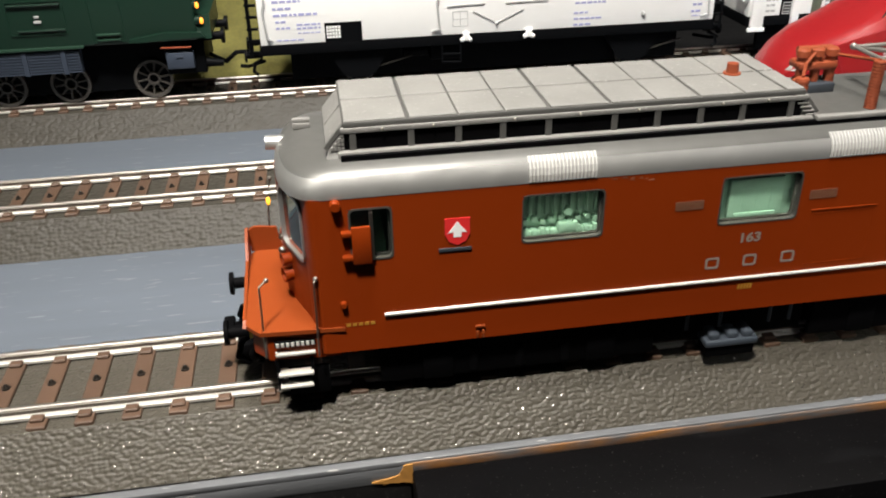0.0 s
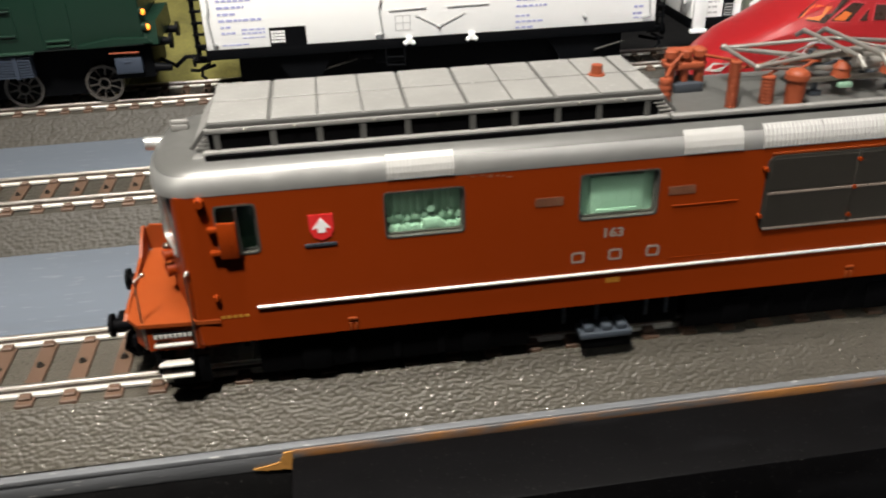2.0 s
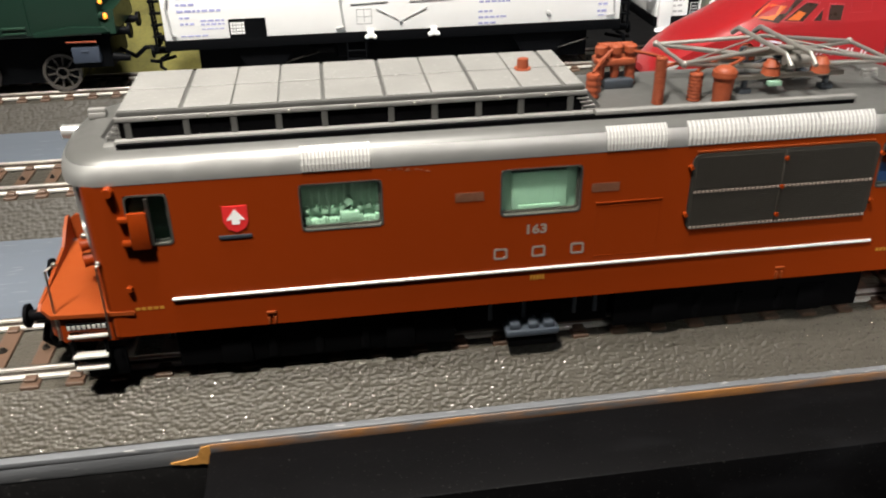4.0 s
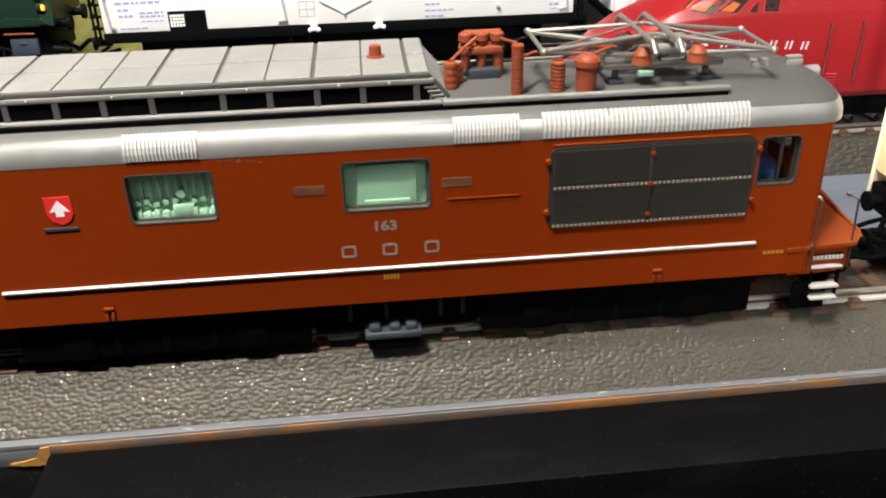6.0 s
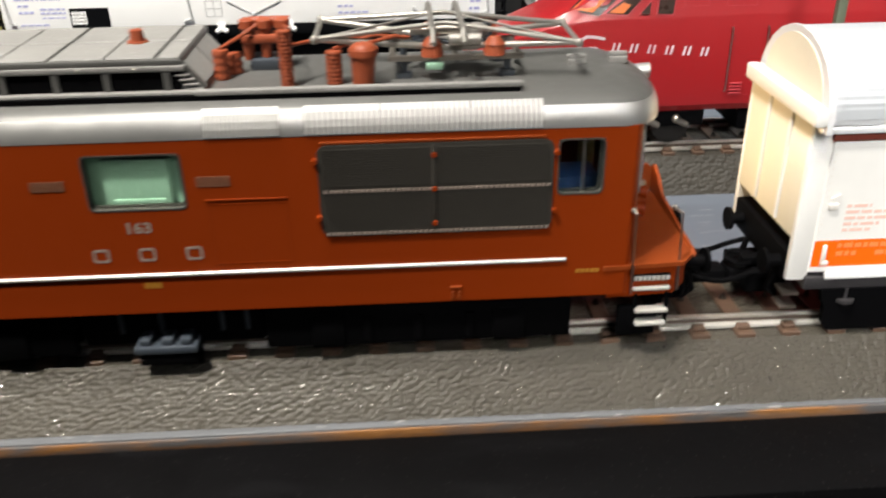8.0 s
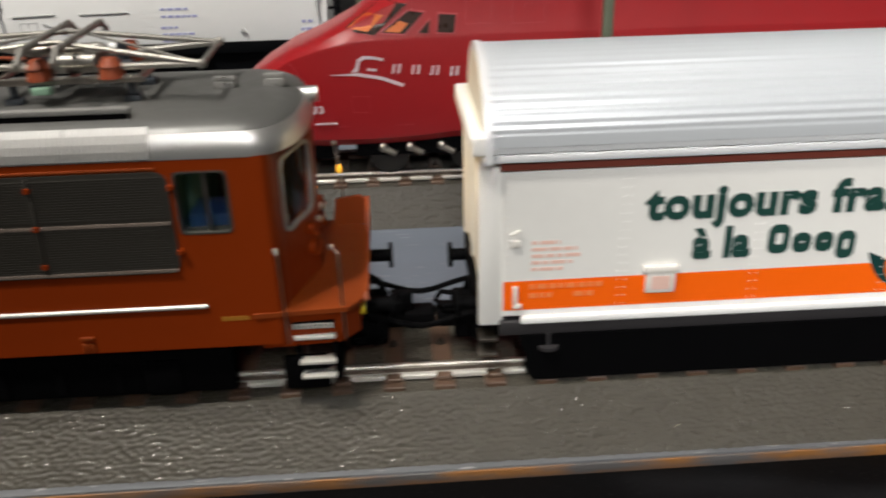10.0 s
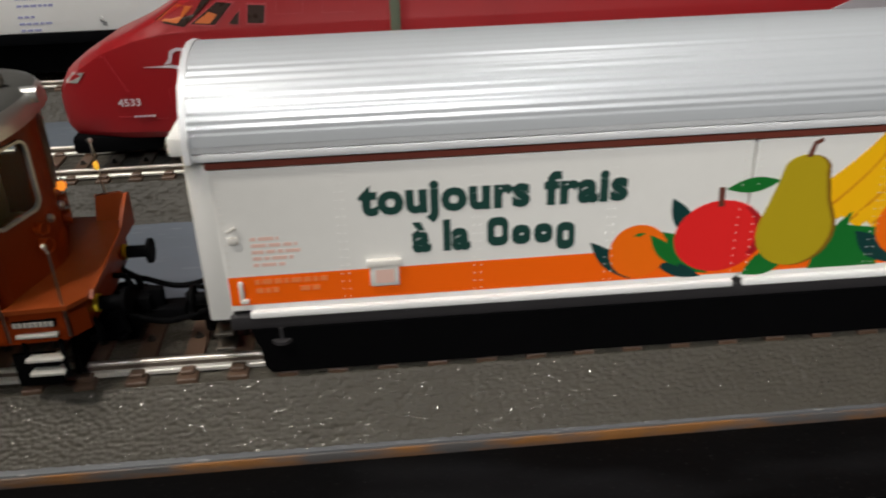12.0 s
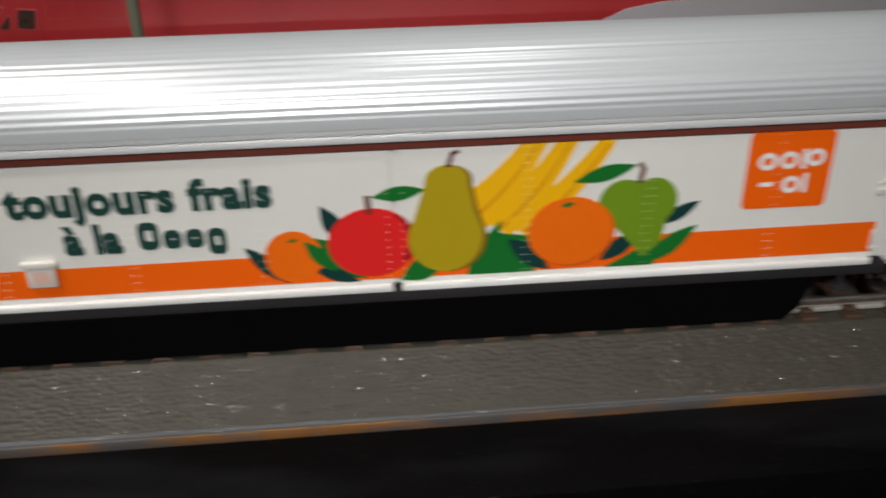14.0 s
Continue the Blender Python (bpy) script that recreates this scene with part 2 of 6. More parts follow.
pane = glass("pane", (0.9, 0.95, 0.92))
dark_pane = glass("dark_pane", (0.45, 0.5, 0.5))

# ---- the layout: ballast, roads, tracks, edge ----
X0, X1 = -190.0, 430.0
TRACKS = {"near": 17.0, "middle": 109.0, "far": 198.0}
RAIL_TOP = 2.8


BED_DROP = 8.6


def ballast(name, x0, x1, yc, step, lump, rough_height, seed, mat, label):
    """Foam ballast bed: flat top under the sleepers, two sloping shoulders, a relief of packed round lumps."""
    half, run = 13.6, BED_DROP * math.sqrt(2)
    nx, ns = int((x1 - x0) / step) + 1, int(2 * (half + run) / step) + 1
    gx, gs = np.meshgrid(np.linspace(x0, x1, nx), np.linspace(-half - run, half + run, ns))
    # one dome for each cell of a jittered lattice
    rng = np.random.default_rng(seed)
    deep = lump * 0.85
    cols, rows = int((x1 - x0) / lump) + 4, int(2 * (half + run) / deep) + 4
    jx, js, top = rng.random((rows, cols)), rng.random((rows, cols)), rng.random((rows, cols))
    ci, ri = ((gx - x0) / lump).astype(int) + 1, ((gs + half + run) / deep).astype(int) + 1
    u, v = (gx - x0) / lump + 1, (gs + half + run) / deep + 1
    dome = np.full(gx.shape, -9.0)
    for dr in (-1, 0, 1):
        for dc in (-1, 0, 1):
            r, c = ri + dr, ci + dc
            d2 = (u - c - 0.12 - 0.76 * jx[r, c]) ** 2 * 0.8 + (v - r - 0.12 - 0.76 * js[r, c]) ** 2 * 1.15
            dome = np.maximum(dome, 0.35 * top[r, c] - 1.5 * d2)
    away = np.abs(gs) - half
    dome = np.clip(dome, -1.3, 0.5) * rough_height * np.clip(away / 2.5 + 0.9, 0.85, 1)
    fine = rng.standard_normal(gx.shape) * 0.02
    slope = np.clip(away, 0, None) / math.sqrt(2)
    lean = np.clip(away + 0.5, 0, 1) / math.sqrt(2)
    y = yc + np.sign(gs) * (np.minimum(np.abs(gs), half) + slope + dome * lean)
    z = -slope + (dome + fine) * np.sqrt(1 - lean ** 2)
    verts = np.stack([gx, y, z], -1).reshape(-1, 3) * MM
    i = np.arange(ns - 1)[:, None] * nx + np.arange(nx - 1)[None, :]
    quads = np.stack([i, i + 1, i + nx + 1, i + nx], -1).reshape(-1, 4)
    data = bpy.data.meshes.new(name)
    data.vertices.add(len(verts))
    data.vertices.foreach_set("co", verts.ravel())
    data.loops.add(quads.size)
    data.loops.foreach_set("vertex_index", quads.ravel())
    data.polygons.add(len(quads))
    data.polygons.foreach_set("loop_start", np.arange(0, quads.size, 4))
    data.update(calc_edges=True)
    data.polygons.foreach_set("use_smooth", [True] * len(quads))
    data.materials.append(mat)
    return tagged(new(name, data), label, "ballast", kind="stuff")


def sparkling_ballast():
    """Grey-brown foam; random bright metallic cells stand in for glints on the lumps."""
    m = material("ballast_grain", (0.060, 0.054, 0.0435), 0.46, vary=0.25, grain=1800, bump=0.25, bump_scale=2600, spec=0.2)
    nodes, links = m.node_tree.nodes, m.node_tree.links
    shader = nodes["Principled BSDF"]
    cells = nodes.new("ShaderNodeTexVoronoi")
    cells.inputs["Scale"].default_value = 6000.0
    links.new(nodes["Texture Coordinate"].outputs["Object"], cells.inputs["Vector"])
    pick = nodes.new("ShaderNodeSeparateColor")
    links.new(cells.outputs["Color"], pick.inputs[0])
    glint = nodes.new("ShaderNodeMath")
    glint.operation, glint.inputs[1].default_value = "GREATER_THAN", 0.985
    links.new(pick.outputs[0], glint.inputs[0])
    links.new(glint.outputs[0], shader.inputs["Metallic"])
    for name, lit in (("Base Color", (0.30, 0.29, 0.265, 1)), ("Roughness", (0.27, 0.27, 0.27, 1))):
        old = shader.inputs[name].links[0].from_socket
        mix = nodes.new("ShaderNodeMix")
        mix.data_type = "RGBA"
        links.new(glint.outputs[0], mix.inputs[0])
        links.new(old, mix.inputs[6])
        mix.inputs[7].default_value = lit
        links.new(mix.outputs[2], shader.inputs[name])
    return m


ballast_mat = sparkling_ballast()
plain_ballast = material("plain_ballast", (0.042, 0.038, 0.031), 0.48, vary=0.25, grain=1800, bump=0.25, bump_scale=2600, spec=0.2)
ballast("ballast_front", X0 + 80, X1 - 40, TRACKS["near"], 0.2, 0.92, 0.3, 7, ballast_mat, "grey-brown lumpy foam ballast bed under the front track")
ballast("ballast_middle", X0 + 40, X1 - 120, TRACKS["middle"], 0.3, 1.25, 0.3, 8, plain_ballast, "grey-brown lumpy foam ballast bed under the middle track")
ballast("ballast_back", X0, X1 - 120, TRACKS["far"], 0.38, 1.45, 0.3, 9, plain_ballast, "grey-brown lumpy foam ballast bed under the back track")

bm = bmesh.new()
box(bm, X0 - 60, X1 + 60, -5.2, 420, -26, -9.2)
tagged(part("floor_board", bm, black_wood, smooth=0), "dark painted base board of the model layout", "board", kind="structure")
for y0, y1 in ((38.6, 87.4), (130.6, 176.4)):
    bm = bmesh.new()
    box(bm, X0, X1, y0, y1, -9.2, -8.5, 0.15, 1)
    tagged(part("road", bm, board_grey), "blue-grey painted roadway strip between the tracks", "road", kind="structure")

# edge of the layout: painted lip, bare wood edge, then a black ledge that ends at a notch
bm = bmesh.new()
box(bm, X0, X1, -7.15, -5.3, -9.9, -8.55, 0.25, 2)
trim_paint = material("trim_paint", (0.115, 0.12, 0.128), 0.5, vary=0.6, grain=420, bump=0.5, dust=0.4, stretch=0.15)
EDGE_TURN = 0.0055  # small turn that fits the board's edge to the camera's view
trim_front = part("trim_front", bm, trim_paint)
trim_front.rotation_euler.z = EDGE_TURN
tagged(trim_front, "worn grey-painted edge strip along the ballast", "trim", kind="structure")


def worn_edge():
    """Orange-brown wood with leftovers of grey paint in long patches."""
    m = material("bare_wood", (0.24, 0.105, 0.03), 0.6, vary=0.4, grain=500, bump=0.4)
    nodes, links = m.node_tree.nodes, m.node_tree.links
    shader = nodes["Principled BSDF"]
    wood = shader.inputs["Base Color"].links[0].from_socket
    patch = nodes.new("ShaderNodeTexNoise")
    patch.inputs["Scale"].default_value, patch.inputs["Detail"].default_value = 330.0, 10.0
    step = nodes.new("ShaderNodeMapRange")
    step.inputs[1].default_value, step.inputs[2].default_value = 0.40, 0.62
    streak = nodes.new("ShaderNodeMapping")
    streak.inputs["Scale"].default_value = (0.22, 1.0, 1.0)
    links.new(nodes["Texture Coordinate"].outputs["Object"], streak.inputs["Vector"])
    links.new(streak.outputs[0], patch.inputs["Vector"])
    links.new(patch.outputs[0], step.inputs[0])
    mix = nodes.new("ShaderNodeMix")
    mix.data_type = "RGBA"
    links.new(step.outputs[0], mix.inputs[0])
    links.new(wood, mix.inputs[6])
    mix.inputs[7].default_value = (0.09, 0.085, 0.085, 1)
    links.new(mix.outputs[2], shader.inputs["Base Color"])
    return m


def smeared_black():
    """Black paint on the ledge, with grey dust smears."""
    m = material("ledge_black", (0.0022, 0.0021, 0.0024), 0.6, vary=0.5, grain=160, bump=0.35, bump_scale=500, dust=0.03, spec=0.06)
    nodes, links = m.node_tree.nodes, m.node_tree.links
    shader = nodes["Principled BSDF"]
    paint = shader.inputs["Base Color"].links[0].from_socket
    smear = nodes.new("ShaderNodeTexNoise")
    smear.inputs["Scale"].default_value, smear.inputs["Detail"].default_value = 42.0, 7.0
    squash = nodes.new("ShaderNodeMapping")
    squash.inputs["Scale"].default_value = (0.45, 1.6, 1.0)
    links.new(nodes["Texture Coordinate"].outputs["Object"], squash.inputs["Vector"])
    links.new(squash.outputs[0], smear.inputs["Vector"])
    step = nodes.new("ShaderNodeMapRange")
    step.inputs[1].default_value, step.inputs[2].default_value, step.inputs[4].default_value = 0.54, 0.78, 0.8
    links.new(smear.outputs[0], step.inputs[0])
    mix = nodes.new("ShaderNodeMix")
    mix.data_type = "RGBA"
    links.new(step.outputs[0], mix.inputs[0])
    links.new(paint, mix.inputs[6])
    mix.inputs[7].default_value = (0.012, 0.012, 0.0135, 1)
    links.new(mix.outputs[2], shader.inputs["Base Color"])
    return m


bare_wood, ledge_black = worn_edge(), smeared_black()
splintered_wood = material("splintered_wood", (0.42, 0.20, 0.045), 0.6, vary=0.5, grain=600, bump=0.6)
bm = bmesh.new()
box(bm, 3.2, X1, -7.5, -7.05, -11.2, -9.0, 0.2, 2)
edge_strip = part("edge_strip", bm, bare_wood)
edge_strip.rotation_euler.z = EDGE_TURN
tagged(edge_strip, "bare orange-brown wooden edge with worn grey paint", "edge strip", kind="structure")
bm = bmesh.new()
box(bm, 3.0, X1, -25.9, -7.45, -34, -10.7, 0.5, 2)
ledge = part("ledge_front", bm, ledge_black)
ledge.rotation_euler.z = EDGE_TURN
tagged(ledge, "black-painted ledge along the layout's edge, dusty", "ledge", kind="structure")
# where the ledge is missing the board's own face shows: grey paint above black
bm = bmesh.new()
box(bm, X0, 2.95, -7.2, -5.6, -13.6, -9.7, 0.3, 2)
tagged(part("trim_face", bm, trim_paint), "worn grey paint on the board's front face", "trim", kind="structure")
bm = bmesh.new()
box(bm, X0, 2.9, -7.05, -5.4, -34, -13.2, 0.3, 2)
tagged(part("wall_front_low", bm, black_wood), "black-painted lower front face of the board", "board", kind="structure")
rng = random.Random(11)
bm = bmesh.new()
outline = [(3.25, -9.2), (3.25, -14.2)] + [(3.0 - k * 0.85, -14.0 + 0.5 * rng.random() + 0.09 * k) for k in range(10)] + [(-4.4, -12.6), (-1.6, -12.2), (0.6, -11.6), (1.6, -9.4)]
prism(bm, outline, XZ, -7.5, -6.9)
tagged(part("splinter_block", bm, splintered_wood, smooth=20), "chipped bare wood at the board's corner", "wood block", kind="structure")


wheel_dark = material("wheel_dark", (0.05, 0.045, 0.04), 0.35, metal=0.8, vary=0.2)


# tracks: rails, brown sleepers with chairs and centre studs
def track(name, yc, x0, x1, label):
    t = thing(name, (x0 + x1) / 2, yc, 0, label, "railway track", "tracks", "structure")
    for side in (-1, 1):
        y = yc + side * 9.3
        bm = bmesh.new()
        box(bm, x0, x1, y - 0.55, y + 0.55, RAIL_TOP - 0.8, RAIL_TOP, 0.36, 3)
        head = part("rail", bm, rail_steel, t)
        bm = bmesh.new()
        box(bm, x0, x1, y - 0.25, y + 0.25, 1.0, RAIL_TOP - 0.7)
        part("web", bm, rail_web, head)
        bm = bmesh.new()
        box(bm, x0, x1, y - 1.3, y + 1.3, 0.3, 1.2, 0.15, 1)
        part("foot", bm, rail_foot_lit, head)
    first = None
    n = int((x1 - x0) / 8.52)
    for i in range(n):
        x = x0 + 4 + i * 8.52
        if first is None:
            bm = bmesh.new()
            box(bm, x - 1.75, x + 1.75, yc - 13.3, yc + 13.3, -0.6, 0.72, 0.2, 1)
            for side in (-1, 1):
                for s in (-1.75, 1.75):
                    y = yc + side * 9.3 + s
                    box(bm, x - 1.25, x + 1.25, y - 0.95, y + 0.95, 0.6, 1.5, 0.25, 1)
            first = part("sleeper", bm, sleeper_brown, t)
            bm = bmesh.new()
            rod(bm, (x, yc, 0.6), (x, yc, 1.05), 0.85, 0.8, 14)
            rod(bm, (x, yc, 1.0), (x, yc, 1.4), 0.5, 0.4, 10)
            ball(bm, (x, yc, 1.4), 0.4, seg=8)
            part("stud", bm, wheel_dark, first, "small dark metal contact stud")
            x_first = x
        else:
            again(first, x - x_first, 0, 0)
    return t


track("track_near", TRACKS["near"], -120, 400, "silver rails on brown plastic sleepers with contact studs")
track("track_middle", TRACKS["middle"], -150, 340, "silver rails on brown sleepers, second track")
track("track_far", TRACKS["far"], -180, 320, "silver rails on brown sleepers, track under the white wagon")

# dark hall floor and walls round the layout
hall_wall = material("hall_wall", (0.006, 0.006, 0.0065), 0.8, vary=0.2, grain=20)
bm = bmesh.new()
box(bm, -500, 740, -420, 420, -160, -140)
tagged(part("floor", bm, hall_wall, smooth=0), "near-black floor under the layout table", "floor", kind="structure")

# ---- brown electric locomotive on the near track ----
XL, XR, YC = -10.4, 148.0, 17.0
XM = (XL + XR) / 2
W1, W2, DOOR_L, DOOR_R = (25.0, 39.6, 31.9, 41.0), (61.4, 76.6, 31.8, 41.1), (-4.9, 2.3, 31.5, 41.2), (136.0, 143.4, 32.0, 41.4)
BODY_Z0, BODY_Z1 = 12.7, 43.4


def plan():
    """The body's outline from above, with its two wedge-shaped cabs."""
    def bow(a, b, c, n):
        return [tuple((1 - k) ** 2 * p + 2 * k * (1 - k) * q + k * k * r for p, q, r in zip(a, b, c)) for k in [i / n for i in range(n + 1)]]
    half = bow((XL, 0.0), (XL - 1.7, 0.1), (XL - 2.1, 3.2), 6) + bow((XL - 5.7, 14.0), (XL - 6.05, 15.0), (XL - 6.1, 16.0), 3)
    left = half + [(x, 2 * YC - y) for x, y in half[::-1]]
    right = [(XL + XR - x, y) for x, y in left]
    return left[::-1] + right


def shell_ring(d, z):
    """The roof's outline with smoothly rounded ends, drawn in by d."""
    kx, ky = 1 - d / ((XR - XL) / 2 + 6), 1 - d / YC
    bend = [i / 12 for i in range(13)]
    half = [(XL + (1 - k) ** 2 * 1.5 - (1 - (1 - k) ** 2) * 6.4, k * k * YC) for k in bend]
    left = half + [(x, 2 * YC - y) for x, y in half[-2::-1]]
    ends = left[::-1] + [(XL + XR - x, y) for x, y in left]
    return [(XM + (x - XM) * kx, YC + (y - YC) * ky, z) for x, y in ends]


def window(parent, name, hole, y, frame_mat, frame, glass_mat, label, out=0.08):
    """Rounded frame, pane and dark reveal in a hole of the near side wall."""
    x0, x1, z0, z1 = hole
    bm = bmesh.new()
    ring(bm, rounded(x0 - 0.12, x1 + 0.12, z0 - 0.12, z1 + 0.12, 1.0), rounded(x0 + frame, x1 - frame, z0 + frame, z1 - frame, 0.9), XZ, y - out, y + 0.9)
    f = part(name, bm, frame_mat, parent, label)
    bm = bmesh.new()
    box(bm, x0, x1, y + 0.55, y + 0.68, z0, z1)
    g = part("pane", bm, glass_mat, f, smooth=0)
    g.visible_shadow = False
    bm = bmesh.new()
    ring(bm, rounded(x0 - 0.2, x1 + 0.2, z0 - 0.2, z1 + 0.2, 1.0), rounded(x0 + 0.3, x1 - 0.6, z0 + 0.5, z1 - 0.3, 0.7), XZ, y + 0.95, y + 1.5)
    part("inner_frame", bm, frame_dark, f, "dark inner window frame")
    return f


def cab_end(loco, mirror):
    """Everything on one wedge-shaped cab front; built for the left end and mirrored for the right one."""
    def at(x):
        k = min(1.0, max(0.0, (-12.0 - x) / 8.0))
        return XL + XR - x if mirror else x - 0.9 * k

    def p3(x, y, z):
        return (at(x), y, z)

    def bx(bm, x0, x1, y0, y1, z0, z1, bevel=0.0):
        return box(bm, *sorted((at(x0), at(x1))), y0, y1, z0, z1, bevel)

    pts = sorted({p for p in plan() if p[0] <= XL + 0.01}, key=lambda p: p[1])
    run, corners = [], []
    for k, ((ax, ay), (bx_, by)) in enumerate(zip(pts, pts[1:])):
        length = math.hypot(bx_ - ax, by - ay)
        ux, uy = (bx_ - ax) / length, (by - ay) / length
        wide = length > 6

        def place(u, v, w, ax=ax, ay=ay, ux=ux, uy=uy):
            return (at(ax + ux * u + uy * w), ay + uy * u - ux * w, v)

        run.append((ax, ay))
        if wide:
            corners.append(run)
            run = []
            bm = bmesh.new()
            panel(bm, -0.02, length + 0.02, BODY_Z0, BODY_Z1, 0.0, 0.9, [(0.6, length - 0.6, 29.9, 41.2)], place)
            part("cab_panel", bm, brown_paint, loco, smooth=0)
            fb = bmesh.new()
            ring(fb, rounded(0.25, length - 0.25, 29.5, 41.6, 1.9), rounded(0.72, length - 0.72, 30.0, 41.1, 1.5), place, -0.35, 0.4)
            f = part("window_frame", fb, bright_frame, loco, "bright metal windscreen frame")
            gb = bmesh.new()
            prism(gb, rounded(0.68, length - 0.68, 29.96, 41.14, 1.4), place, 0.25, 0.4)
            part("windscreen", gb, pane, f, smooth=0).visible_shadow = False
            # lamps below the corner panes: a brown double housing and a bright spot lamp
            if abs(ay + by - 2 * YC) < 1:
                continue
            near = ay < YC
            u = length - 2.4 if near else 2.4
            hb = bmesh.new()
            for z, r in ((26.8, 1.1), (23.6, 1.3)):
                rod(hb, place(u, z, 0.3), place(u, z, -1.1), r, r * 0.97, 20)
                ring(hb, [(u + r * 1.12 * math.cos(radians(q)), z + r * 1.12 * math.sin(radians(q))) for q in range(0, 360, 20)],
                     [(u + r * 0.9 * math.cos(radians(q)), z + r * 0.9 * math.sin(radians(q))) for q in range(0, 360, 20)], place, -1.5, -0.9)
            h = part("lamp_housing", hb, brown_paint, loco, "brown double lamp housing")
            gb = bmesh.new()
            ball(gb, place(u + (2.9 if near else -2.9), 27.2, -0.4), 0.75, seg=12)
            part("spot_lamp", gb, steel, loco, "small bright chrome lamp")
    corners.append(run + [pts[-1]])
    for run in corners:
        if len(run) < 2:
            continue
        inner = [(x + 0.75, y + (0.5 if y < YC else -0.5)) for x, y in run]
        bm = bmesh.new()
        prism(bm, [(at(x), y) for x, y in run + inner[::-1]], XY, BODY_Z0, BODY_Z1)
        part("cab_corner", bm, brown_paint, loco, "smoothly rounded cab corner", smooth=50)
    # lit lamp on the far front panel, and the top lamp under the roof
    bm = bmesh.new()
    ball(bm, p3(XL - 4.4, 26.4, 27.9), 0.9, seg=12)
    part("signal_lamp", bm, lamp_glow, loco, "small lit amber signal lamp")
    bm = bmesh.new()
    rod(bm, p3(XL - 4.0, YC + 3.2, 46.2), p3(XL - 7.2, YC + 3.2, 46.4), 1.35, 1.3, 16)
    part("top_lamp", bm, silver_paint, loco, "silver round top lamp")
    # platform and skirt below it
    bm = bmesh.new()
    prism(bm, [p[:2] for p in (p3(-7.0, -0.35, 0), p3(-21.2, 0.5, 0), p3(-23.6, 3.4, 0), p3(-24.4, YC, 0), p3(-23.6, 30.6, 0), p3(-21.2, 33.5, 0), p3(-7.0, 34.35, 0))], XY, 17.5, 18.3)
    part("platform", bm, orange_paint, loco, "orange-brown front platform", smooth=0)
    bm = bmesh.new()
    prism(bm, [p[:2] for p in (p3(-8, 0.3, 0), p3(-12.2, 0.5, 0), p3(-20.0, 1.1, 0), p3(-22.8, 4.4, 0), p3(-23.4, YC, 0), p3(-22.8, 29.6, 0), p3(-20.0, 32.9, 0), p3(-8, 33.7, 0))], XY, 11.9, 17.5)
    part("buffer_beam", bm, brown_paint, loco, smooth=0)
    # upright wind plate on the far side of the platform
    bm = bmesh.new()
    prism(bm, [(-23.6, 18.2), (-17.4, 18.2), (-18.2, 23.4), (-22.6, 23.9), (-23.8, 23.0)], lambda u, v, w: p3(u, w, v), 31.6, 32.3)
    part("wind_plate", bm, orange_paint, loco, "orange-brown upright plate on the platform", smooth=0)
    bm = bmesh.new()
    prism(bm, [(3.6, 17.6), (31.9, 17.6), (31.9, 23.7), (30.6, 24.0), (27.6, 22.6), (24.0, 20.2), (12.0, 18.9), (5.0, 18.5)], lambda u, v, w: p3(w, u, v), -24.3, -23.7)
    part("apron", bm, orange_paint, loco, "orange-brown front apron rising to one side", smooth=0)
    # hand rails
    for pts3 in (((-11.4, 0.0, 28.6), (-11.7, -0.7, 28.3), (-12.0, -0.7, 13.0)), ((-19.2, 3.2, 27.4), (-20.3, 1.6, 27.0), (-20.6, 0.9, 12.6))):
        for s in (1, -1):
            if s == -1 and pts3[0][0] < -15:
                pts3 = ((-18.5, 34.6, 33.1), (-19.2, 33.4, 28.4), (-20.2, 33.1, 12.6))
                q = [p3(*v) for v in pts3]
                bm = bmesh.new()
                # emitting blob stands in for the headlight's reflection on the rail
                ball(bm, p3(-19.15, 33.2, 28.7), 0.48, sz=1.9, seg=10)
                part("marker_lamp", bm, rail_glint_yellow, loco, "glowing yellow blob standing in for lamp light on the hand rail")
            else:
                q = [p3(x, y if s == 1 else 2 * YC - y, z) for x, y, z in pts3]
            bm = bmesh.new()
            path_rod(bm, q, 0.2)
            ball(bm, q[0], 0.5, seg=10)
            part("handrail", bm, steel, loco, "thin metal hand rail")
    # steps
    bm = bmesh.new()
    bx(bm, -19.0, -12.4, 0.2, 3.0, 15.0, 16.1, 0.1)
    s = part("step", bm, plastic_black, loco)
    bm = bmesh.new()
    for i in range(8):
        for j in range(2):
            c = p3(-18.5 + i * 0.8, 0.15, 15.35 + j * 0.45)
            box(bm, c[0] - 0.27, c[0] + 0.27, -0.05, 0.2, c[2] - 0.16, c[2] + 0.16)
    part("tread", bm, stripe_white, s, "white chequered tread edge", smooth=0)
    for x0, x1, y0, z in ((-19.0, -12.6, -0.2, 13.2), (-18.9, -13.2, -0.6, 8.9), (-18.8, -13.4, -0.8, 6.4)):
        bm = bmesh.new()
        bx(bm, x0, x1, y0, y0 + 2.4, z, z + 0.55, 0.12)
        part("step", bm, stripe_white, loco, "bright metal foot step")
    bm = bmesh.new()
    for x in (-18.9, -13.3):
        bx(bm, x - 0.3, x + 0.3, 0.4, 1.0, 5.5, 12.2)
    bx(bm, -17.5, -10.5, 1.2, 2.0, 3.4, 9.5, 0.2)
    part("step_bracket", bm, plastic_black, loco)
    # plough and buffers, coupling
    bm = bmesh.new()
    prism(bm, [(4.0, 3.2), (30.0, 3.2), (29.0, 11.9), (5.0, 11.9)], lambda u, v, w: p3(-21.0 + abs(u - YC) * 0.12 + w, u, v), 0.0, 0.9)
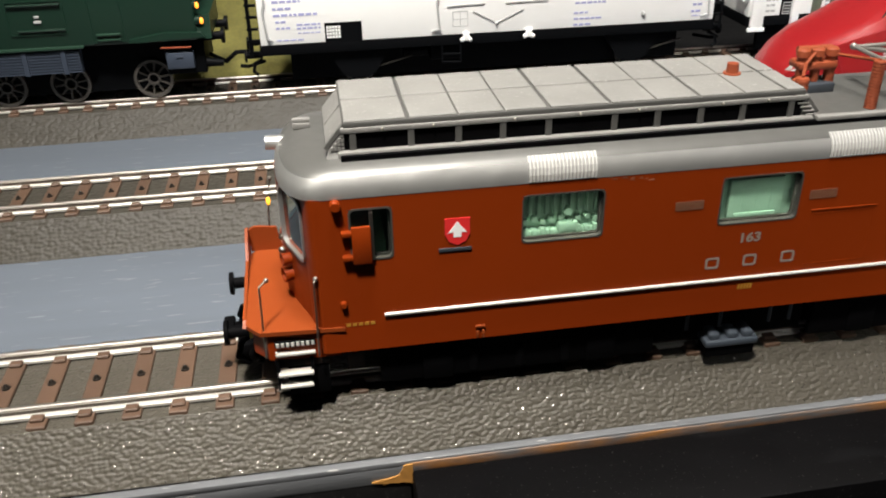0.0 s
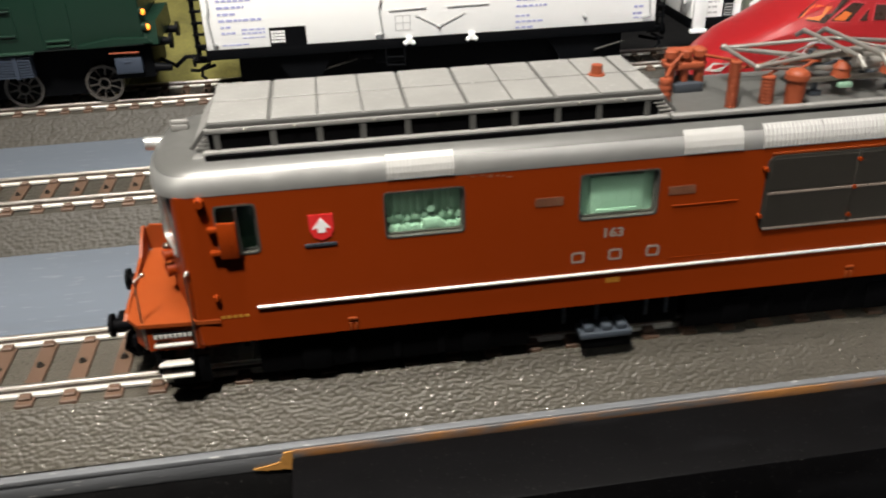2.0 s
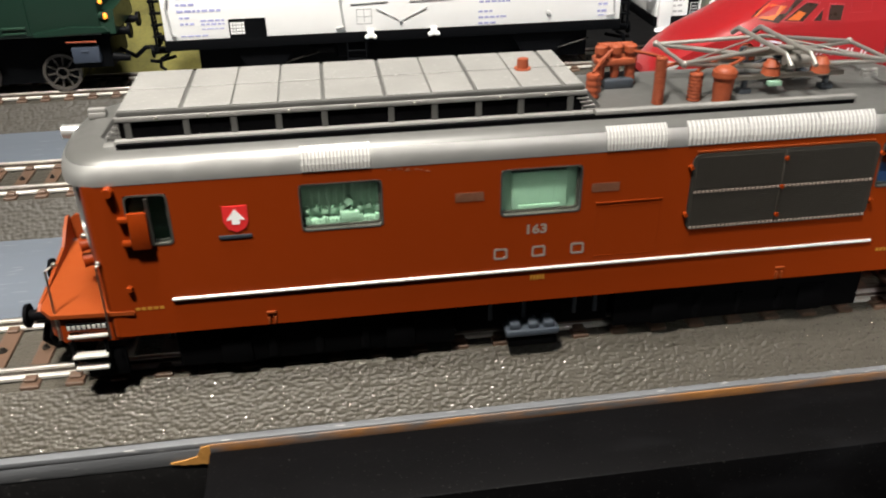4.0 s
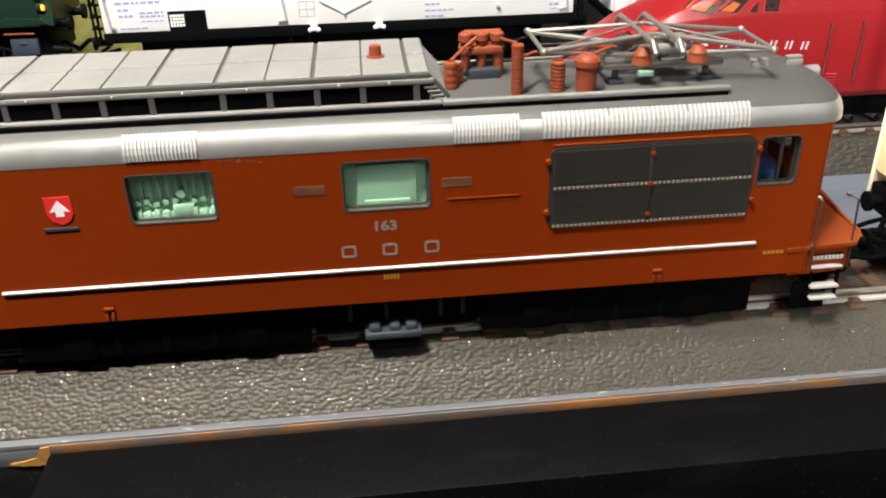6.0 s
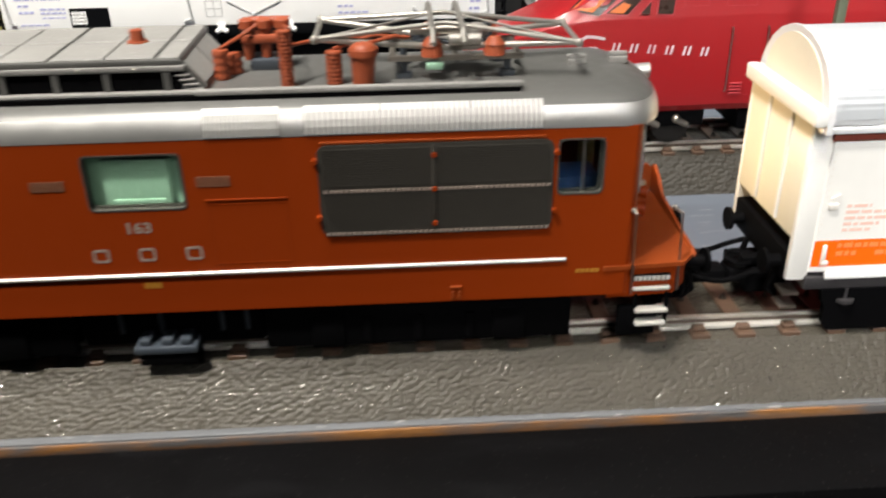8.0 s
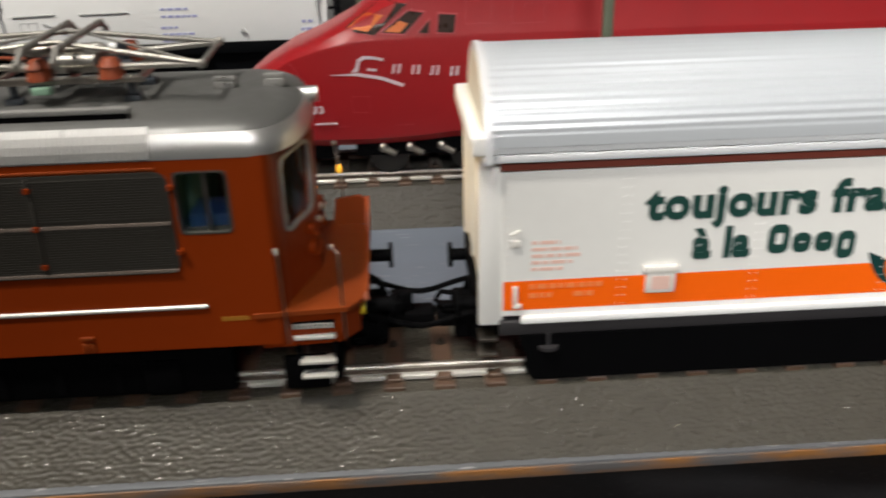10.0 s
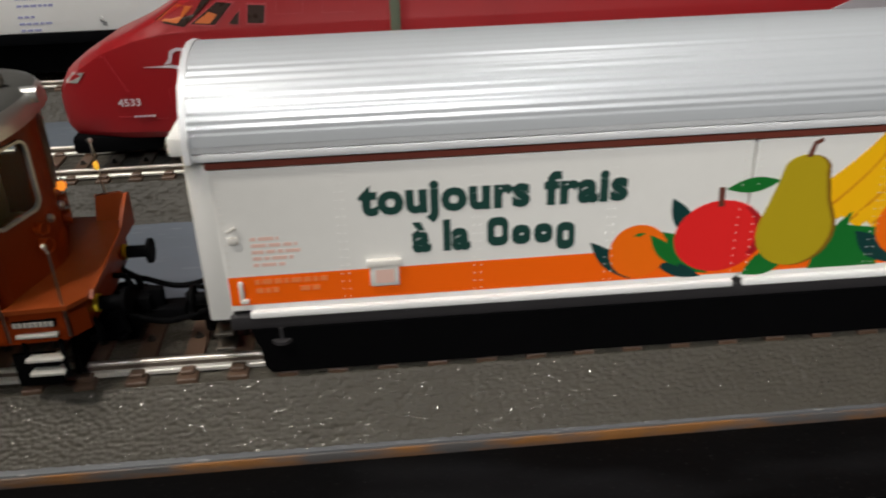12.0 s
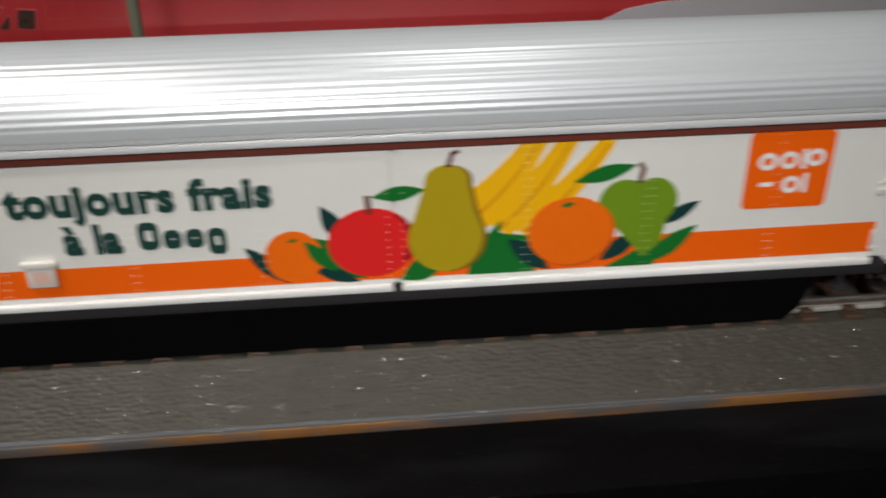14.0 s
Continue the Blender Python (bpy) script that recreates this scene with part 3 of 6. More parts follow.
    part("rail_guard", bm, plastic_black, loco, smooth=0)
    for y in (8.0, 26.0):
        bm = bmesh.new()
        rod(bm, p3(-22.6, y, 14.3), p3(-27.6, y, 14.3), 1.15, 1.15, 16)
        rod(bm, p3(-27.5, y, 14.3), p3(-28.2, y, 14.3), 2.35, 2.3, 24)
        b = part("buffer", bm, plastic_black, loco, "black round buffer")
        bm = bmesh.new()
        rod(bm, p3(-22.4, y, 14.3), p3(-23.6, y, 14.3), 1.5, 1.5, 16)
        part("collar", bm, print_yellow_bright, b, "yellow buffer collar")
        bm = bmesh.new()
        c = [(-22.6, y - 2.2, 12.8), (-23.6, y - 2.4, 10.6), (-23.2, y - 2.0, 8.8), (-21.6, y - 1.6, 8.4)]
        path_rod(bm, [p3(*q) for q in c], 0.55)
        part("air_hose", bm, plastic_black, loco)
    bm = bmesh.new()
    bx(bm, -27.5, -22, YC - 1.2, YC + 1.2, 8.6, 10.2, 0.3)
    bx(bm, -29.5, -27.3, YC - 2.6, YC + 2.6, 8.2, 10.8, 0.4)
    path_rod(bm, [p3(-23, YC, 14.5), p3(-25.4, YC, 14.2), p3(-26.2, YC, 12.2), p3(-25.2, YC, 11.4)], 0.5)
    part("coupling", bm, plastic_black, loco, "black hook coupling")
    bm = bmesh.new()
    if mirror:
        # coupled to the van; the wide block also stands in for the gap's shadow
        bx(bm, -27.0, -20.0, YC - 5.0, YC + 8.0, 3.8, 8.4, 0.8)
        bx(bm, -35.2, -22.0, YC - 2.2, YC + 2.2, 5.4, 8.2, 0.7)
        bx(bm, -31.4, -28.6, YC - 1.0, YC + 1.0, 8.0, 11.6, 0.5)
    else:
        bx(bm, -27.0, -20.0, YC - 5.0, YC + 5.0, 4.6, 8.4, 0.6)
    part("drawbar_housing", bm, plastic_black, loco)
    for y in (YC - 6.5, YC + 6.0):
        bm = bmesh.new()
        path_rod(bm, [p3(-22.8, y, 12.4), p3(-25.6, y - 0.6, 10.8), p3(-26.6, y - 0.8, 7.6), p3(-24.6, y - 0.4, 5.6)], 0.6)
        part("air_hose", bm, plastic_black, loco)
    if mirror:
        # hoses hanging across to the van
        for y, sag in ((YC - 5.0, 2.2), (YC + 1.5, 3.4), (YC + 8.0, 2.6)):
            bm = bmesh.new()
            rings = []
            for k in range(11):
                x, _, z = p3(-22.6 - 21.0 * k / 10, y, 10.0 - sag * math.sin(math.pi * k / 10))
                rings.append([(x, y + 0.6 * math.sin(k) + 0.55 * math.cos(q * math.pi / 4), z + 0.55 * math.sin(q * math.pi / 4)) for q in range(8)])
            loft(bm, rings)
            part("coupling_hose", bm, plastic_black, loco, "black hose sagging across to the van")


def locomotive():
    loco = thing("locomotive", XM, YC, RAIL_TOP, "red-brown model electric locomotive with silver-edged roof", "locomotive")
    for y0, y1 in ((0.0, 1.0), (2 * YC - 1.0, 2 * YC)):
        bm = bmesh.new()
        panel(bm, XL, XR, BODY_Z0, BODY_Z1, y0, y1, [W1, W2, DOOR_L, DOOR_R], XZ)
        part("side_wall", bm, brown_paint, loco, smooth=0)
    for mirror in (False, True):
        cab_end(loco, mirror)
    # roof
    bm = bmesh.new()
    loft(bm, [shell_ring(d, z) for d, z in ((-0.06, 43.3), (-0.06, 43.9), (0.05, 44.8), (0.35, 45.8), (0.95, 46.75))], caps=False)
    part("roof_edge", bm, silver_paint, loco, "silver-painted curved roof edge", smooth=50)
    bm = bmesh.new()
    loft(bm, [shell_ring(d, z) for d, z in ((0.95, 46.75), (1.35, 47.15), (1.9, 47.5), (3.0, 48.0), (3.6, 48.15), (5.0, 48.45), (6.2, 48.6))], caps=False)
    bm.faces.new([bm.verts.new(q) for q in shell_ring(6.2, 48.6)])
    part("roof", bm, roof_grey, loco, "dark grey roof", smooth=50)
    # floor, interior and machinery seen through the windows
    bm = bmesh.new()
    box(bm, XL + 1, XR - 1, 1.2, 32.8, 12.8, 13.8)
    box(bm, 24.0, 40.6, 1.0, 3.0, 30.9, 31.5)
    part("floor", bm, plastic_dark, loco, smooth=0)
    for x in (XL + 13, XR - 14):
        bm = bmesh.new()
        box(bm, x, x + 1, 1.2, 32.8, 13.8, 46)
        part("cab_partition", bm, mint, loco, smooth=0)
    bm = bmesh.new()
    box(bm, 12, 52, 4.4, 5.2, 13.8, 43.0)
    box(bm, 52, 126, 2.6, 4.0, 13.8, 43.0)
    m = part("machinery", bm, mint, loco, "pale green machine room relief")
    bm = bmesh.new()
    for i in range(14):
        box(bm, 22.0 + i * 1.5, 22.7 + i * 1.5, 2.0, 3.5, 36.0, 41.6, 0.12, 1)
    box(bm, 21.0, 43.0, 1.6, 3.5, 30.0, 33.2, 0.3)
    for i in range(10):
        x = 24.4 + i * 1.6
        rod(bm, (x, 3.5, 34.7 + (i % 3) * 0.3), (x, 1.7, 34.7 + (i % 3) * 0.3), 0.6, 0.5, 12)
        box(bm, x - 0.5, x + 0.5, 1.3, 2.7, 32.0, 33.5 + (i % 2) * 0.3, 0.2)
    box(bm, 31.8, 35.6, 1.2, 3.0, 32.4, 34.6, 0.5)
    rod(bm, (33.6, 3.4, 36.6), (33.6, 1.3, 36.6), 0.9, 0.75, 16)
    box(bm, 21.0, 43.0, 2.7, 3.6, 30.0, 41.8)
    part("relay_rack", bm, mint, m)
    bm = bmesh.new()
    box(bm, 63.8, 74.2, 1.5, 2.7, 32.2, 39.8, 0.2)
    box(bm, 65.4, 67.2, 1.35, 1.6, 37.6, 38.0)
    box(bm, 70.6, 72.4, 1.35, 1.6, 37.6, 38.0)
    box(bm, 65.0, 73.0, 1.15, 1.7, 32.4, 33.2, 0.1)
    for x in (66.2, 69.0, 71.8):
        box(bm, x - 0.06, x + 0.06, 1.42, 1.6, 33.6, 37.2)
    part("cabinet", bm, mint, m)
    bm = bmesh.new()
    box(bm, XR - 12, XR - 4.0, 5.0, 12, 14, 32.9, 0.3)
    part("cab_desk", bm, desk_blue, loco, "blue driver's desk")
    bm = bmesh.new()
    box(bm, XL + 2, XL + 12, 6.0, 26, 14, 32.0, 0.3)
    part("cab_desk", bm, mint, loco)
    bm = bmesh.new()
    box(bm, XR - 4.6, XR - 2.6, 15.0, 21.0, 14, 39.4, 0.8)
    box(bm, XR - 3.0, XR + 0.6, 15.0, 21.0, 24.0, 26.0, 0.6)
    part("driver_seat", bm, seat_tan, loco, "tan driver's seat inside the cab")
    bm = bmesh.new()
    box(bm, XR - 13.2, XR - 11.6, 8.4, 16.0, 14, 40.5, 0.3)
    part("cab_cabinet", bm, mint, loco, "pale green cabinet inside the cab")
    # windows
    window(loco, "window", W1, 0.0, frame_dark, 0.15, pane, "rounded side window with thin dark frame")
    window(loco, "window", W2, 0.0, frame_dark, 0.15, pane, "rounded side window with thin dark frame")
    window(loco, "window", DOOR_L, 0.0, frame_dark, 0.2, dark_pane, "half-open cab side window", 0.1)
    w = window(loco, "window", DOOR_R, 0.0, frame_dark, 0.15, dark_pane, "divided cab side window", 0.1)
    bm = bmesh.new()
    box(bm, 139.9, 140.4, 0.35, 0.9, 32.2, 41.2)
    part("mullion", bm, steel, w)
    # mirror plate by the open cab window
    bm = bmesh.new()
    box(bm, -4.7, -1.4, -1.2, -0.5, 31.2, 38.4, 0.25)
    m = part("mirror", bm, brown_paint, loco, "brown folding mirror plate")
    bm = bmesh.new()
    for z in (32.4, 37.0):
        box(bm, -6.4, -4.5, -1.1, 0.1, z - 0.5, z + 0.5, 0.2)
    part("hinge", bm, brown_paint, m)
    bm = bmesh.new()
    box(bm, -1.5, -0.9, -0.5, 0.6, 31.6, 40.6)
    part("guide", bm, steel, m)
    bm = bmesh.new()
    rod(bm, (-7.0, 0.2, 42.4), (-7.0, -1.3, 42.4), 0.95, 0.8, 12)
    part("fitting", bm, brown_paint, loco)
    bm = bmesh.new()
    rod(bm, (-6.9, 0.2, 23.0), (-6.9, -0.8, 23.0), 0.7, 0.5, 12)
    part("fitting", bm, brown_paint, loco)
    # trim strip, lettering, shield
    bm = bmesh.new()
    rod(bm, (0.2, -0.1, 20.0), (138.0, -0.1, 20.0), 0.36, 0.36, 12)
    part("trim_strip", bm, stripe_white, loco, "thin silver-white trim strip")
    bm = bmesh.new()
    prism(bm, [(11.3, 38.0), (15.7, 38.0), (15.7, 34.9), (15.0, 33.5), (13.5, 32.8), (12.0, 33.5), (11.3, 34.9)], XZ, -0.16, 0.05)
    sh = part("shield", bm, shield_red, loco, "small red shield with white emblem", smooth=0)
    bm = bmesh.new()
    prism(bm, [(13.5, 37.4), (15.2, 35.2), (14.2, 35.4), (14.2, 34.4), (12.8, 34.4), (12.8, 35.4), (11.8, 35.2)], XZ, -0.22, -0.17)
    part("emblem", bm, bright_white, sh, smooth=0)
    bm = bmesh.new()
    box(bm, 10.2, 16.0, -0.2, 0.05, 31.6, 32.3, 0.08)
    part("name_plate", bm, plastic_dark, loco, "dark narrow name plate")
    lettering("number", "163", 66.5, 27.8, -0.05, 1.9, print_grey, loco, width=3.9, bold=0.04, label="grey running number")
    for x in (60.2, 67.6, 75.2):
        bm = bmesh.new()
        ring(bm, rounded(x, x + 2.7, 22.6, 25.0, 0.5), rounded(x + 0.42, x + 2.28, 23.02, 24.58, 0.3), XZ, -0.06, 0.0)
        part("initial_mark", bm, print_grey, loco, "grey block mark of a company initial", smooth=0)
    for x0, x1, z0, z1, mat in ((67.5, 70.5, 17.5, 18.6, print_yellow), (-6.7, -1.3, 18.2, 18.8, print_yellow), (139.9, 144.1, 17.3, 18.0, print_yellow)):
        bm = bmesh.new()
        n = 5
        for i in range(n):
            w = (x1 - x0) / n
            box(bm, x0 + i * w, x0 + (i + 0.72) * w, -0.06, 0.0, z0, z1)
        part("small_print", bm, mat, loco, smooth=0)
    for x0 in (52.9, 78.6):
        bm = bmesh.new()
        for i in range(5):
            box(bm, x0, x0 + 5.3, -0.1, 0.02, 35.5 + i * 0.36, 35.7 + i * 0.36)
        part("vent_mark", bm, print_grey_dark, loco, "small faded grey print block", smooth=0)
    bm = bmesh.new()
    box(bm, 79.6, 92.6, -0.18, 0.05, 32.95, 33.25, 0.08)
    part("ledge", bm, brown_paint, loco)
    bm = bmesh.new()
    ring(bm, rounded(79.8, 92.4, 21.6, 32.4, 0.2), rounded(79.95, 92.25, 21.75, 32.25, 0.2), XZ, -0.05, 0.02)
    part("hatch", bm, brown_paint, loco, smooth=0)
    for x in (17.6, 119.4):
        bm = bmesh.new()
        box(bm, x - 0.9, x + 0.9, -0.45, 0.05, 15.2, 15.7, 0.1)
        for s in (-0.55, 0.55):
            box(bm, x + s - 0.25, x + s + 0.25, -0.4, 0.05, 12.9, 14.6, 0.1)
        part("jacking_bracket", bm, orange_paint, loco)
    rng = random.Random(3)
    bm = bmesh.new()
    for k in range(9):
        x, z = 39.6 + k * 0.85 + rng.random(), 43.1 - 0.13 * k + 0.5 * (rng.random() - 0.5)
        prism(bm, [(x, z), (x + 0.5 + rng.random(), z - 0.1 * rng.random()), (x + 0.7, z + 0.12 + 0.2 * rng.random())], XZ, -0.03, 0.0)
    part("paint_scuff", bm, scuffed_paint, loco, "pale scuffs in the brown paint", smooth=0)["kind"] = "stuff"
    # ventilation grille
    bm = bmesh.new()
    prism(bm, rounded(97.7, 135.2, 26.0, 41.7, 1.7), XZ, -0.35, 0.05)
    g = part("grille", bm, grille_dark, loco, "dark ventilation grille in two rows", smooth=30)
    slats = bmesh.new()
    for i in range(36):
        z = 26.8 + i * 0.4
        if abs(z - 33.9) > 0.5:
            box(slats, 98.6, 134.4, -0.46, -0.33, z, z + 0.22)
    part("slats", slats, grille_dark, g, smooth=0)
    for z in (34.0, 26.5):
        bm = bmesh.new()
        for i in range(44):
            x = 98.5 + i * 0.83
            box(bm, x, x + 0.5, -0.62, -0.4, z - 0.22, z + 0.22)
        part("beading", bm, print_grey, g, "row of pale grey beads", smooth=0)
    bm = bmesh.new()
    box(bm, 115.7, 116.4, -0.6, -0.3, 26.4, 41.4, 0.1)
    part("post", bm, grille_dark, g)
    for x, z in ((116.1, 39.8), (116.1, 34.0), (116.1, 28.0), (97.4, 39.2), (97.4, 29.4), (135.6, 39.4), (135.6, 29.4)):
        bm = bmesh.new()
        rod(bm, (x, 0.0, z), (x, -0.9, z), 0.5, 0.42, 10)
        part("knob", bm, brown_paint, g)
    bm = bmesh.new()
    box(bm, 98.4, 133.8, -0.25, 0.1, 41.9, 42.3, 0.1)
    part("drip_strip", bm, orange_paint, g)
    # ribbed light patches on the roof edge
    def ribbed(x0, x1, pitch):
        b = bmesh.new()
        prof = [(-0.14, 43.5), (-0.12, 44.7), (0.2, 45.8), (0.85, 46.8), (1.8, 47.6)]
        for (y0, z0), (y1, z1) in zip(prof, prof[1:]):
            v = [b.verts.new(q) for q in ((x0, y0, z0), (x1, y0, z0), (x1, y1, z1), (x0, y1, z1))]
            b.faces.new(v)
        # darker tone of the base paints the shade between the ribs
        base = part("ribbed_vent", b, vent_groove_shade, loco, "pale ribbed ventilation strip", smooth=0)
        b = bmesh.new()
        n = int((x1 - x0) / pitch)
        for i in range(n):
            x = x0 + (i + 0.2) * (x1 - x0) / n
            for (y0, z0), (y1, z1) in zip(prof, prof[1:]):
                low = [b.verts.new(q) for q in ((x, y0, z0), (x + 0.6 * pitch, y0, z0), (x + 0.6 * pitch, y1, z1), (x, y1, z1))]
                top = [b.verts.new(q) for q in ((x + 0.05, y0 - 0.2, z0 + 0.12), (x + 0.5 * pitch, y0 - 0.2, z0 + 0.12), (x + 0.5 * pitch, y1 - 0.2, z1 + 0.12), (x + 0.05, y1 - 0.2, z1 + 0.12))]
                b.faces.new(top)
                for k in range(4):
                    b.faces.new((low[k], low[(k + 1) % 4], top[(k + 1) % 4], top[k]))
        part("ribs", b, vent_white, base, smooth=0)["kind"] = "stuff"
    for a, b, pitch in ((25.8, 38.0, 0.62), (80.8, 92.4, 0.62), (96.2, 107.9, 0.8), (108.05, 121.9, 0.8), (122.05, 133.4, 0.8)):
        ribbed(a, b, pitch)
    bm = bmesh.new()
    box(bm, 79.6, 130.6, 3.7, 5.1, 49.0, 49.8, 0.15)
    w = part("walkway", bm, duct_grey, loco, "grey raised walkway strip along the roof")
    # black strip paints the shade under the raised rail
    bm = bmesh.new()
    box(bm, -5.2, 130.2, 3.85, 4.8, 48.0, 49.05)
    part("support", bm, plastic_black, w, "black strip painting the shaded gap below the walkway", smooth=0)
    return loco


scuffed_paint = material("scuffed_paint", (0.26, 0.10, 0.05), 0.5, vary=0.3)
frame_dark = material("frame_dark", (0.055, 0.052, 0.045), 0.4, vary=0.1)
bright_frame = material("bright_frame", (0.42, 0.42, 0.41), 0.34, metal=0.7, vary=0.05)
vent_groove_shade = material("vent_groove_shade", (0.27, 0.265, 0.255), 0.5, vary=0.2)
vent_white = material("vent_white", (0.50, 0.495, 0.48), 0.45, metal=0.1, vary=0.1)
shield_red = material("shield_red", (0.70, 0.03, 0.03), 0.4, vary=0.05)
print_grey_dark = material("print_grey_dark", (0.17, 0.075, 0.042), 0.5, vary=0.1)
print_yellow_bright = material("print_yellow_bright", (0.75, 0.55, 0.03), 0.4, vary=0.05)
seat_tan = material("seat_tan", (0.50, 0.34, 0.14), 0.5, vary=0.15)
desk_blue = material("desk_blue", (0.025, 0.06, 0.15), 0.4, vary=0.1)
rail_glint_yellow = glowing("rail_glint_yellow", (1.0, 0.50, 0.04), 1.6)
lamp_glow = glowing("lamp_glow", (1.0, 0.30, 0.03), 2.2)
loco = locomotive()


# running gear
def bogie(x):
    bm = bmesh.new()
    # side frames drawn low, partly to shade and hide the rails behind
    for y in (2.2, 30.2):
        box(bm, x - 27, x + 27, y, y + 1.6, 3.1, 12.0, 0.4)
        for dx in (-16, 16):
            box(bm, x + dx - 3, x + dx + 3, y - 0.5, y + 2.1, 3.0, 9.6, 0.5)
        for dx in (-9, 0, 9):
            rod(bm, (x + dx, y + 0.8, 4.0), (x + dx, y + 0.8, 9.0), 1.3, 1.3, 12)
    box(bm, x - 20, x + 20, 6, 28, 9.5, 12.6)
    b = part("bogie", bm, plastic_black, loco, "black bogie frame")
    for dx in (-16, 16):
        for y, s in ((7.7, 1), (26.3, -1)):
            bm = bmesh.new()
            rod(bm, (x + dx, y - 0.9, RAIL_TOP + 6.3), (x + dx, y + 0.9, RAIL_TOP + 6.3), 6.3, 6.3, 32)
            rod(bm, (x + dx, y + s * 0.9, RAIL_TOP + 6.3), (x + dx, y + s * 1.7, RAIL_TOP + 6.3), 7.0, 6.9, 32)
            part("wheel", bm, wheel_dark, b)
    return b


bogie(26)
bogie(113)
bm = bmesh.new()
box(bm, XL + 2, XR - 2, 2.0, 32.0, 11.4, 12.9)
# deep box added between the bogies to keep light off the rails
box(bm, 53.5, 85.5, 4.4, 29.6, 3.6, 11.6, 0.6)
part("underframe", bm, plastic_black, loco)
# blue-grey locker hanging between the bogies
bm = bmesh.new()
box(bm, 63.2, 74.2, 0.3, 5.0, 3.9, 5.4, 0.35)
for x in (65.2, 69.0, 72.2):
    box(bm, x - 1.1, x + 1.1, 0.8, 4.4, 5.1, 6.7, 0.5)
lk = part("locker", bm, material("locker_blue", (0.045, 0.055, 0.07), 0.4, vary=0.2), loco, "blue-grey equipment locker")
bm = bmesh.new()
box(bm, 63.8, 73.8, 0.8, 4.8, 1.4, 4.0, 0.2)
part("lower_case", bm, plastic_black, lk)
for x in (60.6, 67.6, 78.2, 82.6):
    bm = bmesh.new()
    rod(bm, (x, 4.6, 6.0), (x, 4.6, 11.8), 0.5, 0.5, 10)
    part("pipe", bm, plastic_dark, loco)


# roof gear
def roof_box():
    bm = bmesh.new()
    x0, x1, y0, y1 = -4.0, 77.0, 5.7, 28.3
    # flared end and body under the cover
    loft(bm, [[(x0 - 3.6, y0 - 0.6, 48.4), (x1 + 4.2, y0 - 0.6, 48.4), (x1 + 4.2, y1 + 0.6, 48.4), (x0 - 3.6, y1 + 0.6, 48.4)],
              [(x0 - 3.2, y0 + 0.3, 49.6), (x1 + 3.4, y0 + 0.3, 49.6), (x1 + 3.4, y1 - 0.3, 49.6), (x0 - 3.2, y1 - 0.3, 49.6)],
              [(x0, y0 + 0.6, 53.4), (x1, y0 + 0.6, 53.4), (x1, y1 - 0.6, 53.4), (x0, y1 - 0.6, 53.4)]])
    b = part("cooling_box", bm, roof_grey, loco, "long grey roof box with panelled cover")
    bm = bmesh.new()
    box(bm, x0 - 0.5, x1 + 0.6, y0, y1, 53.3, 54.3, 0.12)
    part("cover", bm, roof_grey, b)
    cuts = [x0 - 0.4, 6.5, 14.8, 22.8, 30.8, 41.6, 49.7, 57.8, 66.0, 74.0, x1 + 0.5]
    for i, (a, c) in enumerate(zip(cuts, cuts[1:])):
        for ya, yb in ((y0 + 0.2, 16.7), (17.3, y1 - 0.2)):
            bm = bmesh.new()
            thick = 0.55 if i in (0, 3, 4, 6, 8) else 0.16
            box(bm, a + 0.12, c - thick, ya, yb, 54.2, 54.62, 0.1, 1)
            part("cover_plate", bm, duct_grey, b)
    # louvre bays along the near side; a black sheet paints the shade inside
    posts = [-3.0, 6.8, 14.9, 22.6, 30.6, 42.4, 50.2, 58.2, 66.0, 75.2]
    for x in posts:
        bm = bmesh.new()
        box(bm, x - 0.55, x + 0.55, y0 - 0.2, y0 + 1.0, 49.2, 53.4, 0.1, 1)
        part("post", bm, roof_grey, b)
    bm = bmesh.new()
    box(bm, x0 - 1, x1 + 1.2, y0 - 0.3, y0 + 0.9, 52.5, 53.4, 0.15)
    part("upper_rail", bm, duct_grey, b)
    bm = bmesh.new()
    box(bm, x0 - 1.6, x1 + 2.4, y0 - 1.0, y0 + 0.4, 48.3, 49.5, 0.2)
    part("lower_rail", bm, duct_grey, b)
    # this sheet is the painted shade of the bays
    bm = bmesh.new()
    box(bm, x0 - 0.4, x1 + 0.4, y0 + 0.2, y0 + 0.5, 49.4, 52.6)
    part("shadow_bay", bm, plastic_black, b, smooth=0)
    for i, x in enumerate((2.0, 10.6, 24.5, 36.0, 46.5, 62.0, 70.5)):
        bm = bmesh.new()
        ball(bm, (x, y0 - 0.35, 52.95), 0.32, seg=8)
        part("rivet", bm, steel, b)
    # slatted end beside the switchgear
    bm = bmesh.new()
    for k in range(5):
        z, x = 49.4 + k * 0.75, x1 + 2.4
        box(bm, x - k * 0.62 - 1.1, x - k * 0.62 + 1.1, y0 - 0.1, y0 + 3.0, z, z + 0.35, 0.08, 1)
    part("slats", bm, duct_grey, b)
    # sloped end plates, two by two, in a grey frame
    for x, s in ((x0 - 3.2, 1), (x1 + 3.4, -1)):
        slope = lambda u, v, w, x=x, s=s: (x + s * (3.2 * v / 3.8 - 0.8 * w), u, 49.7 + v + 0.6 * w)
        for u0, u1 in ((y0 + 1.6, 16.7), (17.3, y1 - 1.6)):
            bm = bmesh.new()
            prism(bm, rounded(u0, u1, 0.1, 3.6, 0.15), slope, 0.1, 0.45)
            part("end_plate", bm, duct_grey, b, smooth=0)
        bm = bmesh.new()
